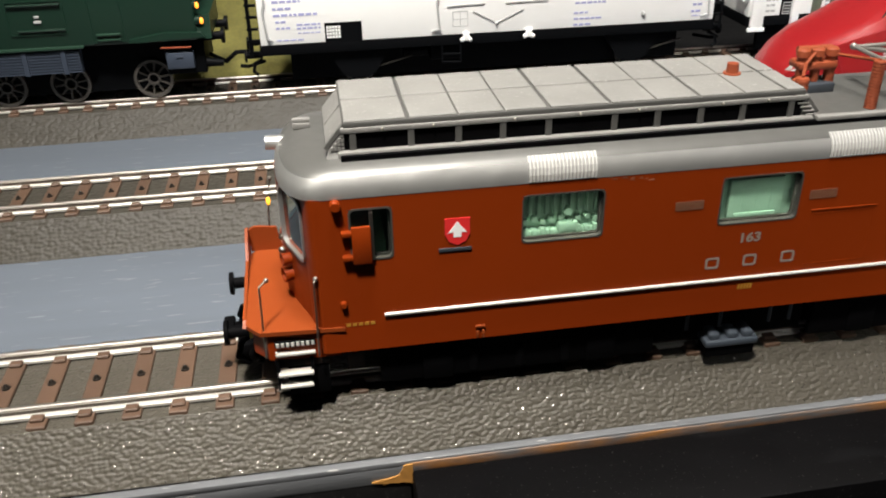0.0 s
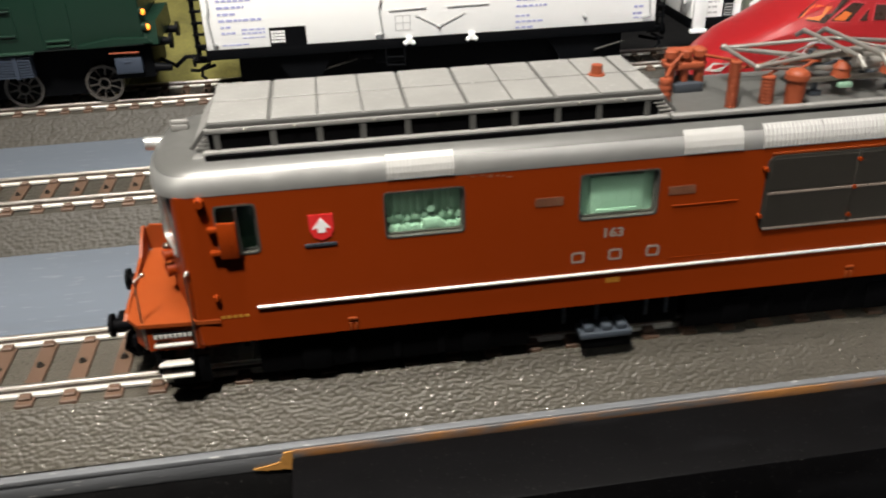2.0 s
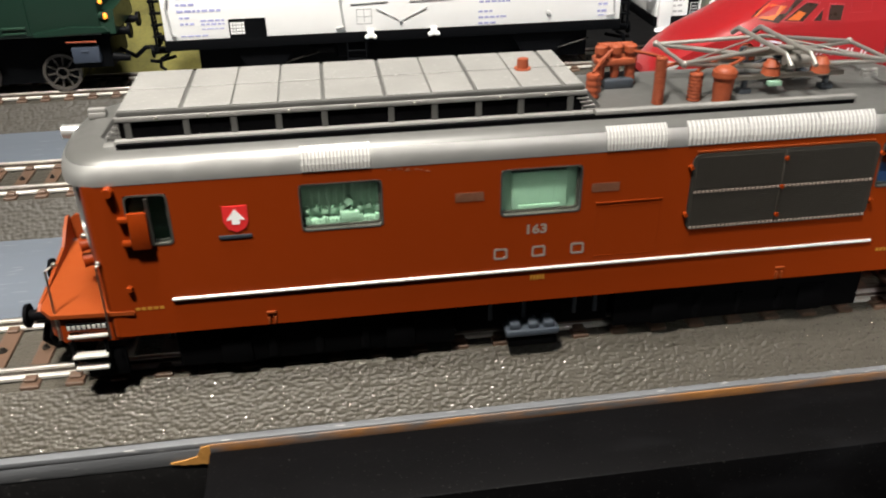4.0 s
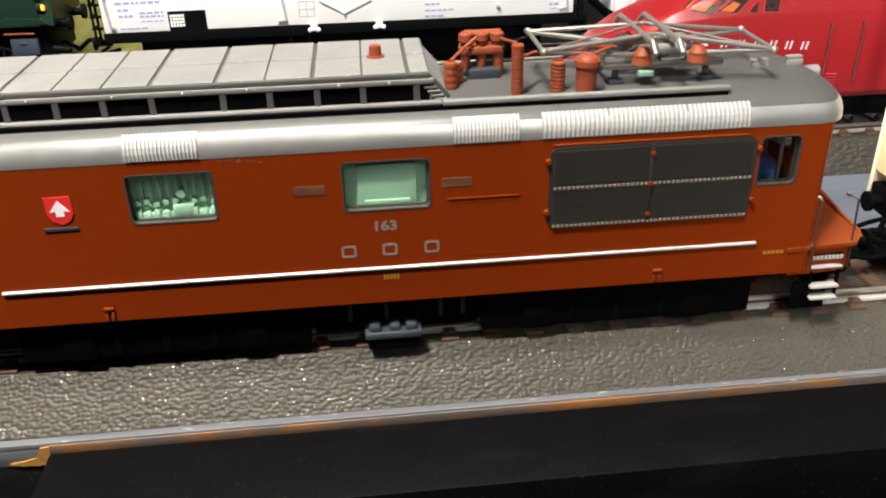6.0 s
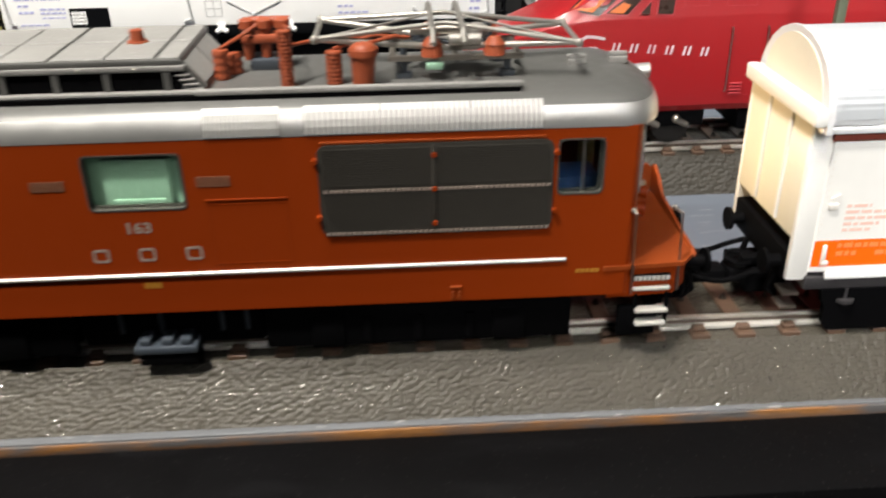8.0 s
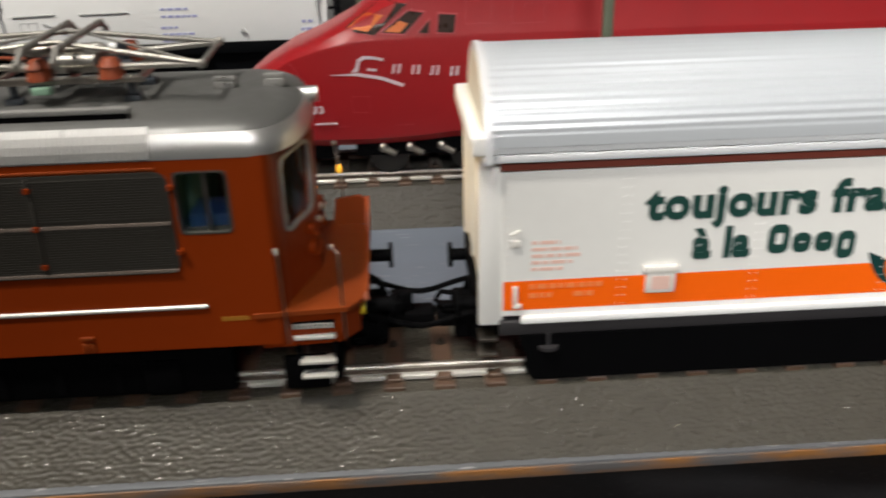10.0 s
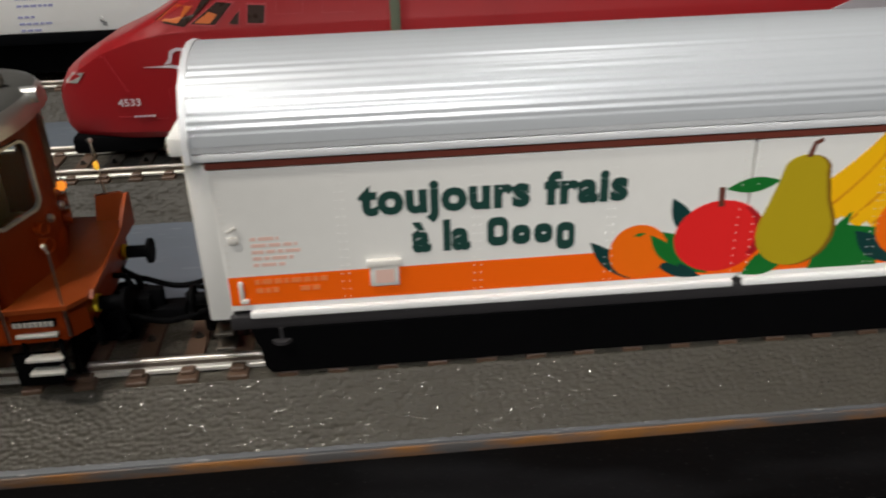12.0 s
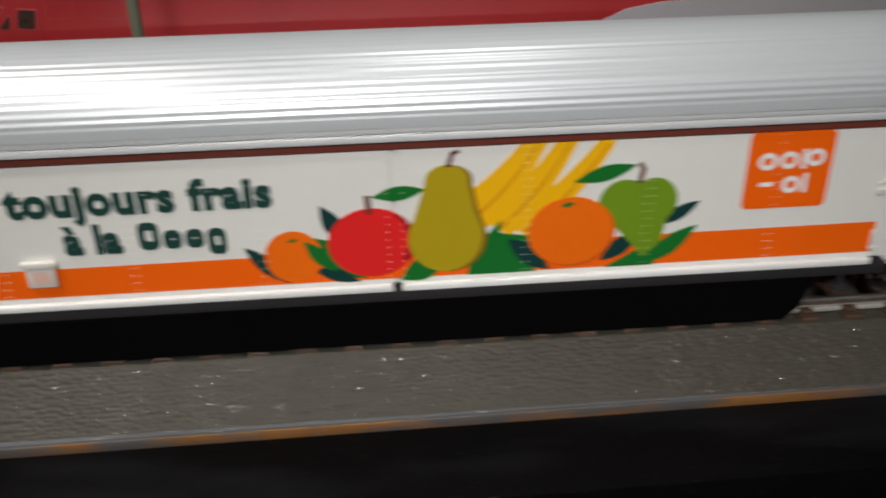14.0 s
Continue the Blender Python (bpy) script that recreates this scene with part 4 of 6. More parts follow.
        prism(bm, [(y0 + 0.5, -0.2), (y0 + 1.4, -0.2), (y0 + 1.4, 4.1), (y0 + 0.5, 4.1)], slope, 0.1, 0.7)
        part("end_frame", bm, roof_grey, b, smooth=0)
    bm = bmesh.new()
    for i in range(4):
        for j in range(4 - i):
            box(bm, x0 - 0.9 - j * 0.62, x0 - 0.5 - j * 0.62, y0 - 0.15, y0 + 0.25, 49.7 + i * 0.75, 50.2 + i * 0.75)
    part("perforated_gusset", bm, duct_grey, b, smooth=0)
    bm = bmesh.new()
    rod(bm, (68.6, 16.4, 54.5), (68.6, 16.4, 54.9), 1.7, 1.6, 16)
    rod(bm, (68.6, 16.4, 54.8), (68.6, 16.4, 56.6), 1.15, 1.05, 16)
    part("bushing", bm, insulator_red, b, "brown-red bushing on the cover")
    return b


roof_box()


def insulator(x, y, z0, z1, r, ribs):
    profile = [(r * 0.7, z0)]
    for i in range(ribs):
        z, h = z0 + (i + 0.5) * (z1 - z0) / ribs, (z1 - z0) / ribs
        profile += [(r * 0.9, z - h * 0.45), (r, z - h * 0.15), (r, z + h * 0.15), (r * 0.9, z + h * 0.45)]
    bm = bmesh.new()
    lathe(bm, x, y, profile + [(r * 0.6, z1)])
    return part("insulator", bm, insulator_red, loco, "ribbed brown-red insulator")


insulator(93.3, 9.2, 48.5, 57.6, 1.12, 15)
insulator(100.8, 10.0, 48.5, 54.0, 1.35, 8)
bm = bmesh.new()
rod(bm, (105.4, 7.9, 48.5), (105.6, 8.2, 53.6), 1.7, 2.0, 18)
rod(bm, (105.6, 8.2, 53.6), (105.6, 8.2, 54.6), 2.35, 2.3, 18)
ball(bm, (105.6, 8.2, 54.6), 2.1, sz=0.5, seg=16)
part("transformer_pot", bm, insulator_red, loco, "brown-red capped pot")
insulator(82.0, 14.5, 48.5, 53.5, 1.3, 4)
insulator(83.5, 18.0, 48.5, 52.0, 1.4, 3)
insulator(91.8, 21.5, 48.5, 55.5, 1.1, 6)
bm = bmesh.new()
box(bm, 84.6, 92.6, 20.0, 24.6, 52.8, 54.4, 0.5)
main_switch = part("main_switch", bm, insulator_red, loco, "brown-red main switch with three pots")
for x in (85.6, 88.6, 91.6):
    bm = bmesh.new()
    lathe(bm, x, 21.4, [(0.9, 50.0), (0.95, 53.5), (1.4, 53.7), (1.4, 54.2), (1.0, 54.4), (1.0, 55.2), (1.35, 55.4), (1.3, 56.6), (0.7, 57.0)])
    part("pot", bm, insulator_red, main_switch)
bm = bmesh.new()
rod(bm, (85.6, 23.6, 56.0), (92.6, 23.6, 56.0), 0.8, 0.8, 12)
part("cross_bar", bm, insulator_red, main_switch)
bm = bmesh.new()
box(bm, 86.0, 92.0, 19.0, 25.0, 48.5, 50.4, 0.3)
part("switch_base", bm, plastic_dark, loco)
for pts3 in (((82.0, 14.5, 53.6), (85.0, 19.0, 54.6), (88.6, 21.4, 56.6)), ((93.3, 9.2, 57.6), (93.6, 15.0, 56.4), (91.8, 21.5, 55.6)),
             ((100.8, 10.0, 54.2), (107.0, 14.0, 55.2), (113.0, 16.5, 54.2)), ((93.3, 9.2, 55.0), (97.0, 14.0, 54.6), (106.0, 16.8, 54.4)), ((105.6, 8.2, 55.2), (111.0, 12.0, 55.6))):
    bm = bmesh.new()
    path_rod(bm, pts3, 0.32)
    part("bus_bar", bm, insulator_red, loco)


def pantograph():
    bm = bmesh.new()
    for y in (11.2, 22.8):
        box(bm, 109.5, 131.5, y - 0.45, y + 0.45, 51.6, 52.5, 0.1)
    for x in (110.2, 120.5, 130.8):
        box(bm, x - 0.45, x + 0.45, 11.2, 22.8, 51.7, 52.4, 0.1)
    p = part("pantograph", bm, steel, loco, "folded metal diamond pantograph")
    for x in (116.6, 126.8):
        for y in (11.6, 22.4):
            bm = bmesh.new()
            rod(bm, (x, y, 52.3), (x, y, 54.0), 1.9, 1.5, 16)
            rod(bm, (x, y, 54.0), (x, y, 55.2), 1.7, 0.9, 16)
            part("insulator", bm, insulator_red, p, "brown-red cone insulator")
    for x in (112.0, 129.0):
        for y in (12.5, 21.5):
            bm = bmesh.new()
            rod(bm, (x, y, 48.4), (x, y, 51.8), 0.6, 0.6, 10)
            box(bm, x - 1.3, x + 1.3, y - 1.0, y + 1.0, 48.4, 49.6, 0.3)
            part("foot", bm, plastic_dark, p)
    kl, kr, apex = (98.0, 55.8), (140.2, 54.2), (119.0, 57.2)
    for y in (10.0, 24.0):
        mid = YC + (y - YC) * 0.55
        for (kx, kz) in (kl, kr):
            bm = bmesh.new()
            rod(bm, (119.0 + (kx - 119) * 0.12, mid, 53.4), (kx, y, kz), 0.6, 0.48, 10)
            part("lower_arm", bm, panto_grey, p)
            bm = bmesh.new()
            rod(bm, (kx, y, kz), (119.0, mid, apex[1]), 0.46, 0.4, 10)
            part("upper_arm", bm, panto_grey, p)
    for (kx, kz) in (kl, kr):
        bm = bmesh.new()
        rod(bm, (kx, 9.4, kz), (kx, 24.6, kz), 0.42, 0.42, 10)
        for y in (9.6, 24.4):
            ball(bm, (kx, y, kz), 0.75, seg=10)
        part("knee_tube", bm, panto_grey, p)
        bm = bmesh.new()
        rod(bm, (kx, 10.0, kz), (119.0, 21, 57.4), 0.22, 0.22, 8)
        part("brace", bm, panto_grey, p)
    for dx in (-2.4, 2.4):
        bm = bmesh.new()
        path_rod(bm, [(119 + dx, 4.5, 55.8), (119 + dx, 7.0, 57.4), (119 + dx, 27.0, 57.4), (119 + dx, 29.5, 55.8)], 0.5, seg=10)
        part("contact_strip", bm, panto_grey, p)
    bm = bmesh.new()
    rod(bm, (113.2, 16.4, 55.4), (123.6, 16.4, 55.4), 0.75, 0.75, 12)
    for i in range(14):
        rod(bm, (113.8 + i * 0.68, 16.4, 55.4), (114.1 + i * 0.68, 16.4, 55.4), 0.95, 0.95, 12)
    part("spring", bm, steel, p, "bright coil spring")
    bm = bmesh.new()
    box(bm, 117.0, 124.6, 13.6, 19.6, 52.4, 53.6, 0.4)
    rod(bm, (119.4, 12.4, 54.6), (124.6, 12.4, 54.6), 1.0, 1.0, 14)
    ball(bm, (124.2, 14.8, 55.4), 1.4, sx=1.4, seg=12)
    part("drive", bm, panto_grey, p)
    bm = bmesh.new()
    for x, y, r in ((114.6, 19.4, 1.1), (121.6, 18.2, 1.5), (126.4, 19.8, 1.0)):
        rod(bm, (x, y, 52.4), (x, y, 55.6), r, r * 0.8, 14)
    box(bm, 111.8, 128.6, 16.2, 17.8, 52.4, 53.4, 0.3)
    path_rod(bm, [(112.4, 14.2, 53.0), (116.0, 13.6, 54.6), (121.0, 13.8, 53.6), (127.6, 14.4, 54.2)], 0.35)
    part("linkage", bm, plastic_dark, p, "dark linkage under the arms")
    bm = bmesh.new()
    box(bm, 115.6, 118.4, 9.6, 11.0, 50.4, 51.5, 0.2)
    part("earth_clip", bm, mint, p)
    return p


pantograph()
for x, y in ((141.6, 17.6), (149.0, 18.6), (-11.5, 21.0)):
    bm = bmesh.new()
    box(bm, x - 1.6, x + 1.6, y - 0.9, y - 0.3, 48.4, 49.6, 0.15)
    box(bm, x - 1.6, x + 1.6, y + 0.3, y + 0.9, 48.4, 49.6, 0.15)
    box(bm, x - 1.6, x + 1.6, y - 0.6, y + 0.6, 49.6, 50.3, 0.15)
    part("roof_eye", bm, duct_grey, loco)


# the lit signal lamp throws a warm cone on the van's end wall
data = bpy.data.lights.new("signal_lamp_light", "SPOT")
data.energy, data.color, data.spot_size, data.spot_blend, data.shadow_soft_size = 0.028, (1.0, 0.70, 0.34), radians(128), 0.7, 0.0009
lamp = new("signal_lamp_light", data)
lamp.matrix_world = look(((XR + 6.6) * MM, 26.9 * MM, 28.2 * MM), ((XR + 60) * MM, 18 * MM, 42 * MM))
tagged(lamp, "small lit amber signal lamp on the cab", "lamp", kind="structure")

# ---- white sliding-wall van with fruit pictures ----
WX0, WX1, WY0, WY1 = 183.0, 355.8, 4.3, 29.9
WZ0, WZ1 = 13.0, 40.4
WYC = (WY0 + WY1) / 2
fruit_orange = material("fruit_orange", (0.92, 0.16, 0.006), 0.5, spec=0.15, vary=0.04)
fruit_orange_deep = material("fruit_orange_deep", (0.62, 0.10, 0.01), 0.5, spec=0.15, vary=0.04)
fruit_red = material("fruit_red", (0.80, 0.022, 0.022), 0.5, spec=0.15, vary=0.04)
fruit_red_deep = material("fruit_red_deep", (0.42, 0.012, 0.018), 0.5, spec=0.15, vary=0.04)
pear_gold = material("pear_gold", (0.46, 0.34, 0.012), 0.5, spec=0.15, vary=0.05)
pear_shade = material("pear_shade", (0.22, 0.11, 0.01), 0.5, spec=0.15, vary=0.05)
banana_yellow = material("banana_yellow", (0.95, 0.50, 0.006), 0.5, spec=0.15, vary=0.05)
banana_line = material("banana_line", (0.72, 0.27, 0.01), 0.5, spec=0.15, vary=0.05)
leaf_green = material("leaf_green", (0.010, 0.16, 0.025), 0.5, spec=0.15, vary=0.05)
leaf_dark = material("leaf_dark", (0.008, 0.045, 0.042), 0.5, spec=0.15, vary=0.05)
apple_green = material("apple_green", (0.17, 0.30, 0.015), 0.5, spec=0.15, vary=0.05)
stalk_brown = material("stalk_brown", (0.13, 0.035, 0.02), 0.5, vary=0.1)
pink_print = material("pink_print", (0.82, 0.55, 0.47), 0.5, vary=0.05)
van_grey = material("van_grey", (0.030, 0.028, 0.030), 0.45, vary=0.15)
# van white with the lamp's warm light mixed into the colour
van_end_lit = material("van_end_lit", (0.78, 0.74, 0.62), 0.45, vary=0.06)
alu_lip = material("alu_lip", (0.74, 0.75, 0.77), 0.4, metal=0.15, vary=0.06)
LAYER = [0]


def ellipse(cx, cz, rx, rz, tilt=0.0, n=28, a0=0, a1=360):
    c, s = math.cos(radians(tilt)), math.sin(radians(tilt))
    out = []
    for k in range(n if a1 - a0 == 360 else n + 1):
        a = radians(a0 + (a1 - a0) * k / n)
        u, v = rx * math.cos(a), rz * math.sin(a)
        out.append((cx + u * c - v * s, cz + u * s + v * c))
    return out


def leaf(ax, az, bx, bz, width, n=8):
    """A pointed leaf from a to b."""
    d = Vector((bx - ax, bz - az))
    side = Vector((-d.y, d.x)).normalized()
    up = [(ax + d.x * k / n + side.x * width * math.sin(math.pi * k / n), az + d.y * k / n + side.y * width * math.sin(math.pi * k / n)) for k in range(n + 1)]
    down = [(ax + d.x * k / n - side.x * width * math.sin(math.pi * k / n), az + d.y * k / n - side.y * width * math.sin(math.pi * k / n)) for k in range(n - 1, 0, -1)]
    return up + down


def band(ax, az, bx, bz, w0, w1, bow, n=8):
    """A bowed banana from a to b."""
    d = Vector((bx - ax, bz - az))
    side = Vector((-d.y, d.x)).normalized()
    mid = [(ax + d.x * k / n + side.x * bow * math.sin(math.pi * k / n), az + d.y * k / n + side.y * bow * math.sin(math.pi * k / n)) for k in range(n + 1)]
    wid = [w0 + (w1 - w0) * k / n for k in range(n + 1)]
    return [(m[0] + side.x * w, m[1] + side.y * w) for m, w in zip(mid, wid)] + [(m[0] - side.x * w, m[1] - side.y * w) for m, w in zip(mid[::-1], wid[::-1])]


def printed(name, outline, mat, parent, label=""):
    """A thin printed shape on the van's near side, one layer over the last."""
    LAYER[0] += 1
    y = WY0 - 0.03 - 0.004 * LAYER[0]
    bm = bmesh.new()
    prism(bm, outline, XZ, y, WY0 - 0.005)
    return part(name, bm, mat, parent, label, smooth=0)


def fruit_picture(v):
    printed("printed_leaf", leaf(241.8, 21.6, 249.0, 14.2, 1.5), leaf_dark, v)
    printed("printed_leaf", leaf(251.6, 23.0, 262.0, 14.4, 2.6), leaf_green, v)
    printed("printed_leaf", leaf(253.0, 16.8, 261.0, 13.9, 1.2), leaf_dark, v)
    printed("printed_leaf", leaf(255.0, 28.6, 259.0, 21.0, 1.6), leaf_dark, v)
    o = printed("printed_orange", ellipse(250.0, 19.3, 4.9, 4.9), fruit_orange, v, "printed small orange")
    printed("orange_eye", leaf(249.0, 22.2, 251.0, 22.6, 0.3), leaf_green, o)
    printed("printed_leaf", leaf(251.8, 22.2, 257.0, 16.0, 1.3), leaf_green, v)
    printed("printed_leaf", leaf(268.0, 13.7, 276.0, 18.0, 2.2), leaf_green, v)
    a = printed("printed_apple", ellipse(263.4, 21.2, 7.6, 6.5), fruit_red, v, "printed red apple")
    printed("apple_shade", ellipse(263.4, 21.2, 7.6, 6.5, 0, 14, -35, 50) + ellipse(262.4, 21.4, 7.2, 6.4, 0, 14, -35, 50)[::-1], fruit_red_deep, a)
    printed("stalk", [(262.6, 26.6), (263.6, 26.6), (263.4, 30.0), (262.4, 30.0)], stalk_brown, a)
    printed("printed_leaf", leaf(263.6, 29.6, 272.6, 30.6, 1.3), leaf_green, v, "printed green leaf")
    # bananas
    for ax, az, bx_, bz, w0, w1, bow in ((280.2, 25.4, 292.0, 39.6, 3.8, 1.7, -0.8), (284.5, 23.0, 297.2, 39.4, 3.2, 1.5, -0.9), (288.5, 22.0, 303.4, 38.2, 2.9, 1.3, -0.9)):
        b = printed("printed_banana", band(ax, az, bx_, bz, w0, w1, bow), banana_yellow, v, "printed yellow banana")
        printed("banana_line", band(ax + 0.9, az - 0.2, bx_ - 0.2, bz - 1.0, 0.25, 0.15, bow), banana_line, b)
    printed("printed_leaf", [(279.5, 14.0), (281.0, 19.5), (285.5, 24.4), (285.2, 21.8), (290.5, 21.0), (291.5, 14.0)], leaf_green, v)
    printed("printed_leaf", leaf(286.6, 20.6, 294.0, 14.2, 1.8), leaf_dark, v)
    # pear
    pear = ellipse(275.9, 21.4, 6.4, 6.4, 0, 20, 160, 380) + [(280.7, 26.8), (279.8, 31.4)] + ellipse(276.2, 32.2, 3.6, 2.6, 0, 10, 0, 180) + [(272.2, 30.4), (271.0, 26.6)]
    printed("pear_shade", [(x + 0.7, z - 0.1) for x, z in pear], pear_shade, v)
    p = printed("printed_pear", pear, pear_gold, v, "printed golden pear")
    printed("stalk", [(276.0, 34.4), (276.9, 34.3), (277.4, 36.4), (278.4, 36.9), (278.1, 37.5), (276.8, 36.9)], stalk_brown, p)
    # green apple and right-hand orange
    printed("printed_leaf", leaf(313.0, 21.8, 319.8, 26.0, 1.2), leaf_dark, v)
    printed("printed_leaf", leaf(303.0, 15.4, 309.6, 20.6, 1.6), leaf_dark, v)
    printed("printed_leaf", [(304.0, 14.0), (310.0, 17.6), (313.5, 18.6), (312.6, 14.0)], leaf_green, v)
    g = ellipse(306.6, 26.2, 4.6, 4.4, 0, 12, 60, 250) + [(310.5, 15.8), (313.4, 18.2)] + ellipse(311.6, 26.4, 4.2, 4.3, 0, 12, -50, 120)
    g = printed("printed_apple", g, apple_green, v, "printed green apple")
    printed("stalk", [(308.4, 29.8), (309.3, 29.8), (309.8, 32.4), (309.0, 33.8), (308.4, 33.2), (308.9, 32.2)], stalk_brown, g)
    printed("printed_leaf", leaf(297.6, 30.6, 308.2, 33.2, 1.4), leaf_green, v, "printed green leaf")
    printed("printed_leaf", leaf(310.6, 14.2, 319.8, 21.4, 1.7), leaf_green, v)
    ob = ellipse(297.5, 21.4, 7.5, 6.5)
    o = printed("orange_shade", [(x + 0.35, z - 0.25) for x, z in ob], fruit_orange_deep, v)
    o = printed("printed_orange", ob, fruit_orange, v, "printed large orange")
    printed("orange_eye", leaf(295.6, 26.3, 298.0, 26.7, 0.45), leaf_green, o)


def van():
    v = thing("van", 269, YC, RAIL_TOP, "white model sliding-wall van with fruit print and ribbed aluminium roof", "railway van")
    bm = bmesh.new()
    box(bm, WX0 + 0.6, WX1 - 0.6, WY0 + 0.8, WY1 - 0.8, WZ0, WZ1)
    part("inner_box", bm, wagon_white, v, smooth=0)
    for x0, x1 in ((WX0, 267.1), (267.7, WX1)):
        for y0, y1 in ((WY0, WY0 + 0.9), (WY1 - 0.9, WY1)):
            bm = bmesh.new()
            box(bm, x0, x1, y0, y1, WZ0, WZ1, 0.12, 1)
            part("sliding_wall", bm, wagon_white, v, "smooth white sliding wall")
    arc = [(WYC - 11.7 * math.cos(q), 43.5 + 9.4 * math.sin(q)) for q in [radians(8 + k * 16.4) for k in range(11)]]
    # the end towards the locomotive: deep corner posts, recessed wall, gable bar
    bm = bmesh.new()
    box(bm, 179.4, 181.0, WY0 + 1.2, 31.4, 19.4, 44.0, 0.2)
    prism(bm, [(WY0 + 1.1, 43.5)] + arc + [(WY1 - 1.1, 43.5)], YZ, 180.0, 181.6)
    part("end_wall", bm, van_end_lit, v, "white end wall tinted cream for the warm lamp light")
    bm = bmesh.new()
    box(bm, 178.0, 180.4, WY0 - 2.0, 32.8, 40.9, 43.9, 0.5)
    part("gable_bar", bm, wagon_white, v, "white bar under the arched gable")
    for y in (WY0 + 0.25, 30.6):
        bm = bmesh.new()
        box(bm, 179.3, 183.3, y, y + 1.5, 11.2, 40.9, 0.45)
        part("corner_post", bm, wagon_white, v, "deep white corner post")
    for y0, y1, z in ((12.4, 13.2, 20.0), (21.8, 22.6, 20.0)):
        bm = bmesh.new()
        box(bm, 178.9, 179.5, y0, y1, z, 40.9, 0.15)
        part("end_stanchion", bm, wagon_white, v)
    bm = bmesh.new()
    box(bm, 179.2, 183.2, WY0 + 1.8, 30.4, 10.6, 16.6, 0.4)
    part("buffer_beam", bm, plastic_black, v)
    # the other end
    x = WX1 + 0.3
    bm = bmesh.new()
    box(bm, x, x + 1.6, WY0 + 1.1, WY1 - 1.1, 12.0, 44.0, 0.2)
    prism(bm, [(WY0 + 1.1, 43.5)] + arc + [(WY1 - 1.1, 43.5)], YZ, x, x + 1.4)
    part("end_wall", bm, van_end_lit, v, "white end wall tinted cream for the warm lamp light")
    for y in (WY0 + 0.2, WY1 - 2.2):
        bm = bmesh.new()
        box(bm, x - 0.5, x + 2.0, y, y + 2.0, 11.0, 41.0, 0.3)
        part("corner_post", bm, wagon_white, v)
    # roof with fine lengthwise ribs
    prof = []
    n = 176
    for k in range(n + 1):
        a = 6 + 168 * k / n
        low = min(a, 180 - a)
        # broad flutes on the lower roof, shallow ones above
        r = 0.05 * math.cos(radians(a * 360 / 6.0)) * (1.0 if low < 60 else 0.2) if low > 8 else 0.0
        a = radians(a)
        prof.append((WYC - (14.3 + r) * math.cos(a), 42.2 + (11.7 + r) * math.sin(a)))
    prof = [(WY0 - 1.5, 42.0)] + prof + [(WY1 + 1.5, 42.0)]
    bm = bmesh.new()
    prism(bm, prof, YZ, WX0 - 2.6, WX1 + 1.4)
    part("roof", bm, wagon_roof, v, "ribbed aluminium-coloured arched roof", smooth=30)
    for y0, y1 in ((WY0 - 1.3, WY0 + 0.4), (WY1 - 0.4, WY1 + 1.3)):
        for z, h in ((39.5, 1.35), (40.9, 1.5)):
            bm = bmesh.new()
            box(bm, WX0 - 3.2, WX1 + 1.8, y0, y1, z, z + h, 0.3)
            part("eave_rail", bm, alu_lip, v, "aluminium eave rail")
    for x in (WX0 - 3.4, WX1 + 0.6):
        bm = bmesh.new()
        prism(bm, [(WY0 - 2.0, 39.6), (WY0 - 2.0, 42.8)] + [(WYC - 14.55 * math.cos(a), 42.2 + 11.95 * math.sin(a)) for a in [radians(10 + k * 16) for k in range(11)]] + [(WY1 + 2.0, 42.8), (WY1 + 2.0, 39.6), (WY1 - 2.0, 41.4)] + [(WYC + 11.6 * math.cos(a), 42.3 + 9.6 * math.sin(a)) for a in [radians(10 + k * 16) for k in range(11)]] + [(WY0 + 2.0, 41.4)], YZ, x + (0.55 if x < 250 else 0.9), x + (1.6 if x < 250 else 2.0))
        part("roof_end_frame", bm, alu_lip, v, smooth=30)
    bm = bmesh.new()
    box(bm, WX0 - 0.4, WX1 + 0.4, WY0 - 0.5, WY0 + 0.2, 38.1, 39.45)
    part("gutter_strip", bm, maroon, v, "dark red-brown strip under the eave")
    # sill
    bm = bmesh.new()
    for x0, x1 in ((WX0 + 3.0, 266.6), (268.2, WX1 - 3.0)):
        box(bm, x0, x1, WY0 - 0.9, WY0 + 0.2, 11.8, 13.1, 0.3)
    part("sill_rail", bm, bright_white, v, "white sill rail")
    bm = bmesh.new()
    box(bm, WX0 - 0.4, WX1 + 0.4, WY0 - 0.5, WY1 + 0.5, 9.6, 12.2, 0.3)
    part("frame", bm, van_grey, v, "dark grey underframe")
    # orange band, prints
    printed("orange_band", [(WX0 + 0.2, 14.1), (WX1 - 3.2, 14.1), (WX1 - 3.2, 20.1), (WX0 + 0.2, 19.3)], orange_print, v, "bright orange printed band")
    fruit_picture(v)
    y = WY0 - 0.2
    t = lettering("slogan_letter", "toujours frais", 204.9, 29.2, y, 5.3, dark_green_print, v, width=42.6, spread=1.08, bold=0.05, label="dark green bold printed letter", apart=True)
    lettering("slogan_letter", "à la", 212.9, 22.2, y, 5.2, dark_green_print, v, width=9.4, spread=1.05, bold=0.05, label="dark green bold printed letter", apart=True)
    for x0, x1, z0, z1 in ((225.0, 228.4, 22.2, 27.2), (229.0, 232.0, 22.2, 25.6), (232.6, 235.6, 22.2, 25.6), (236.2, 239.2, 20.8, 25.6)):
        bm = bmesh.new()
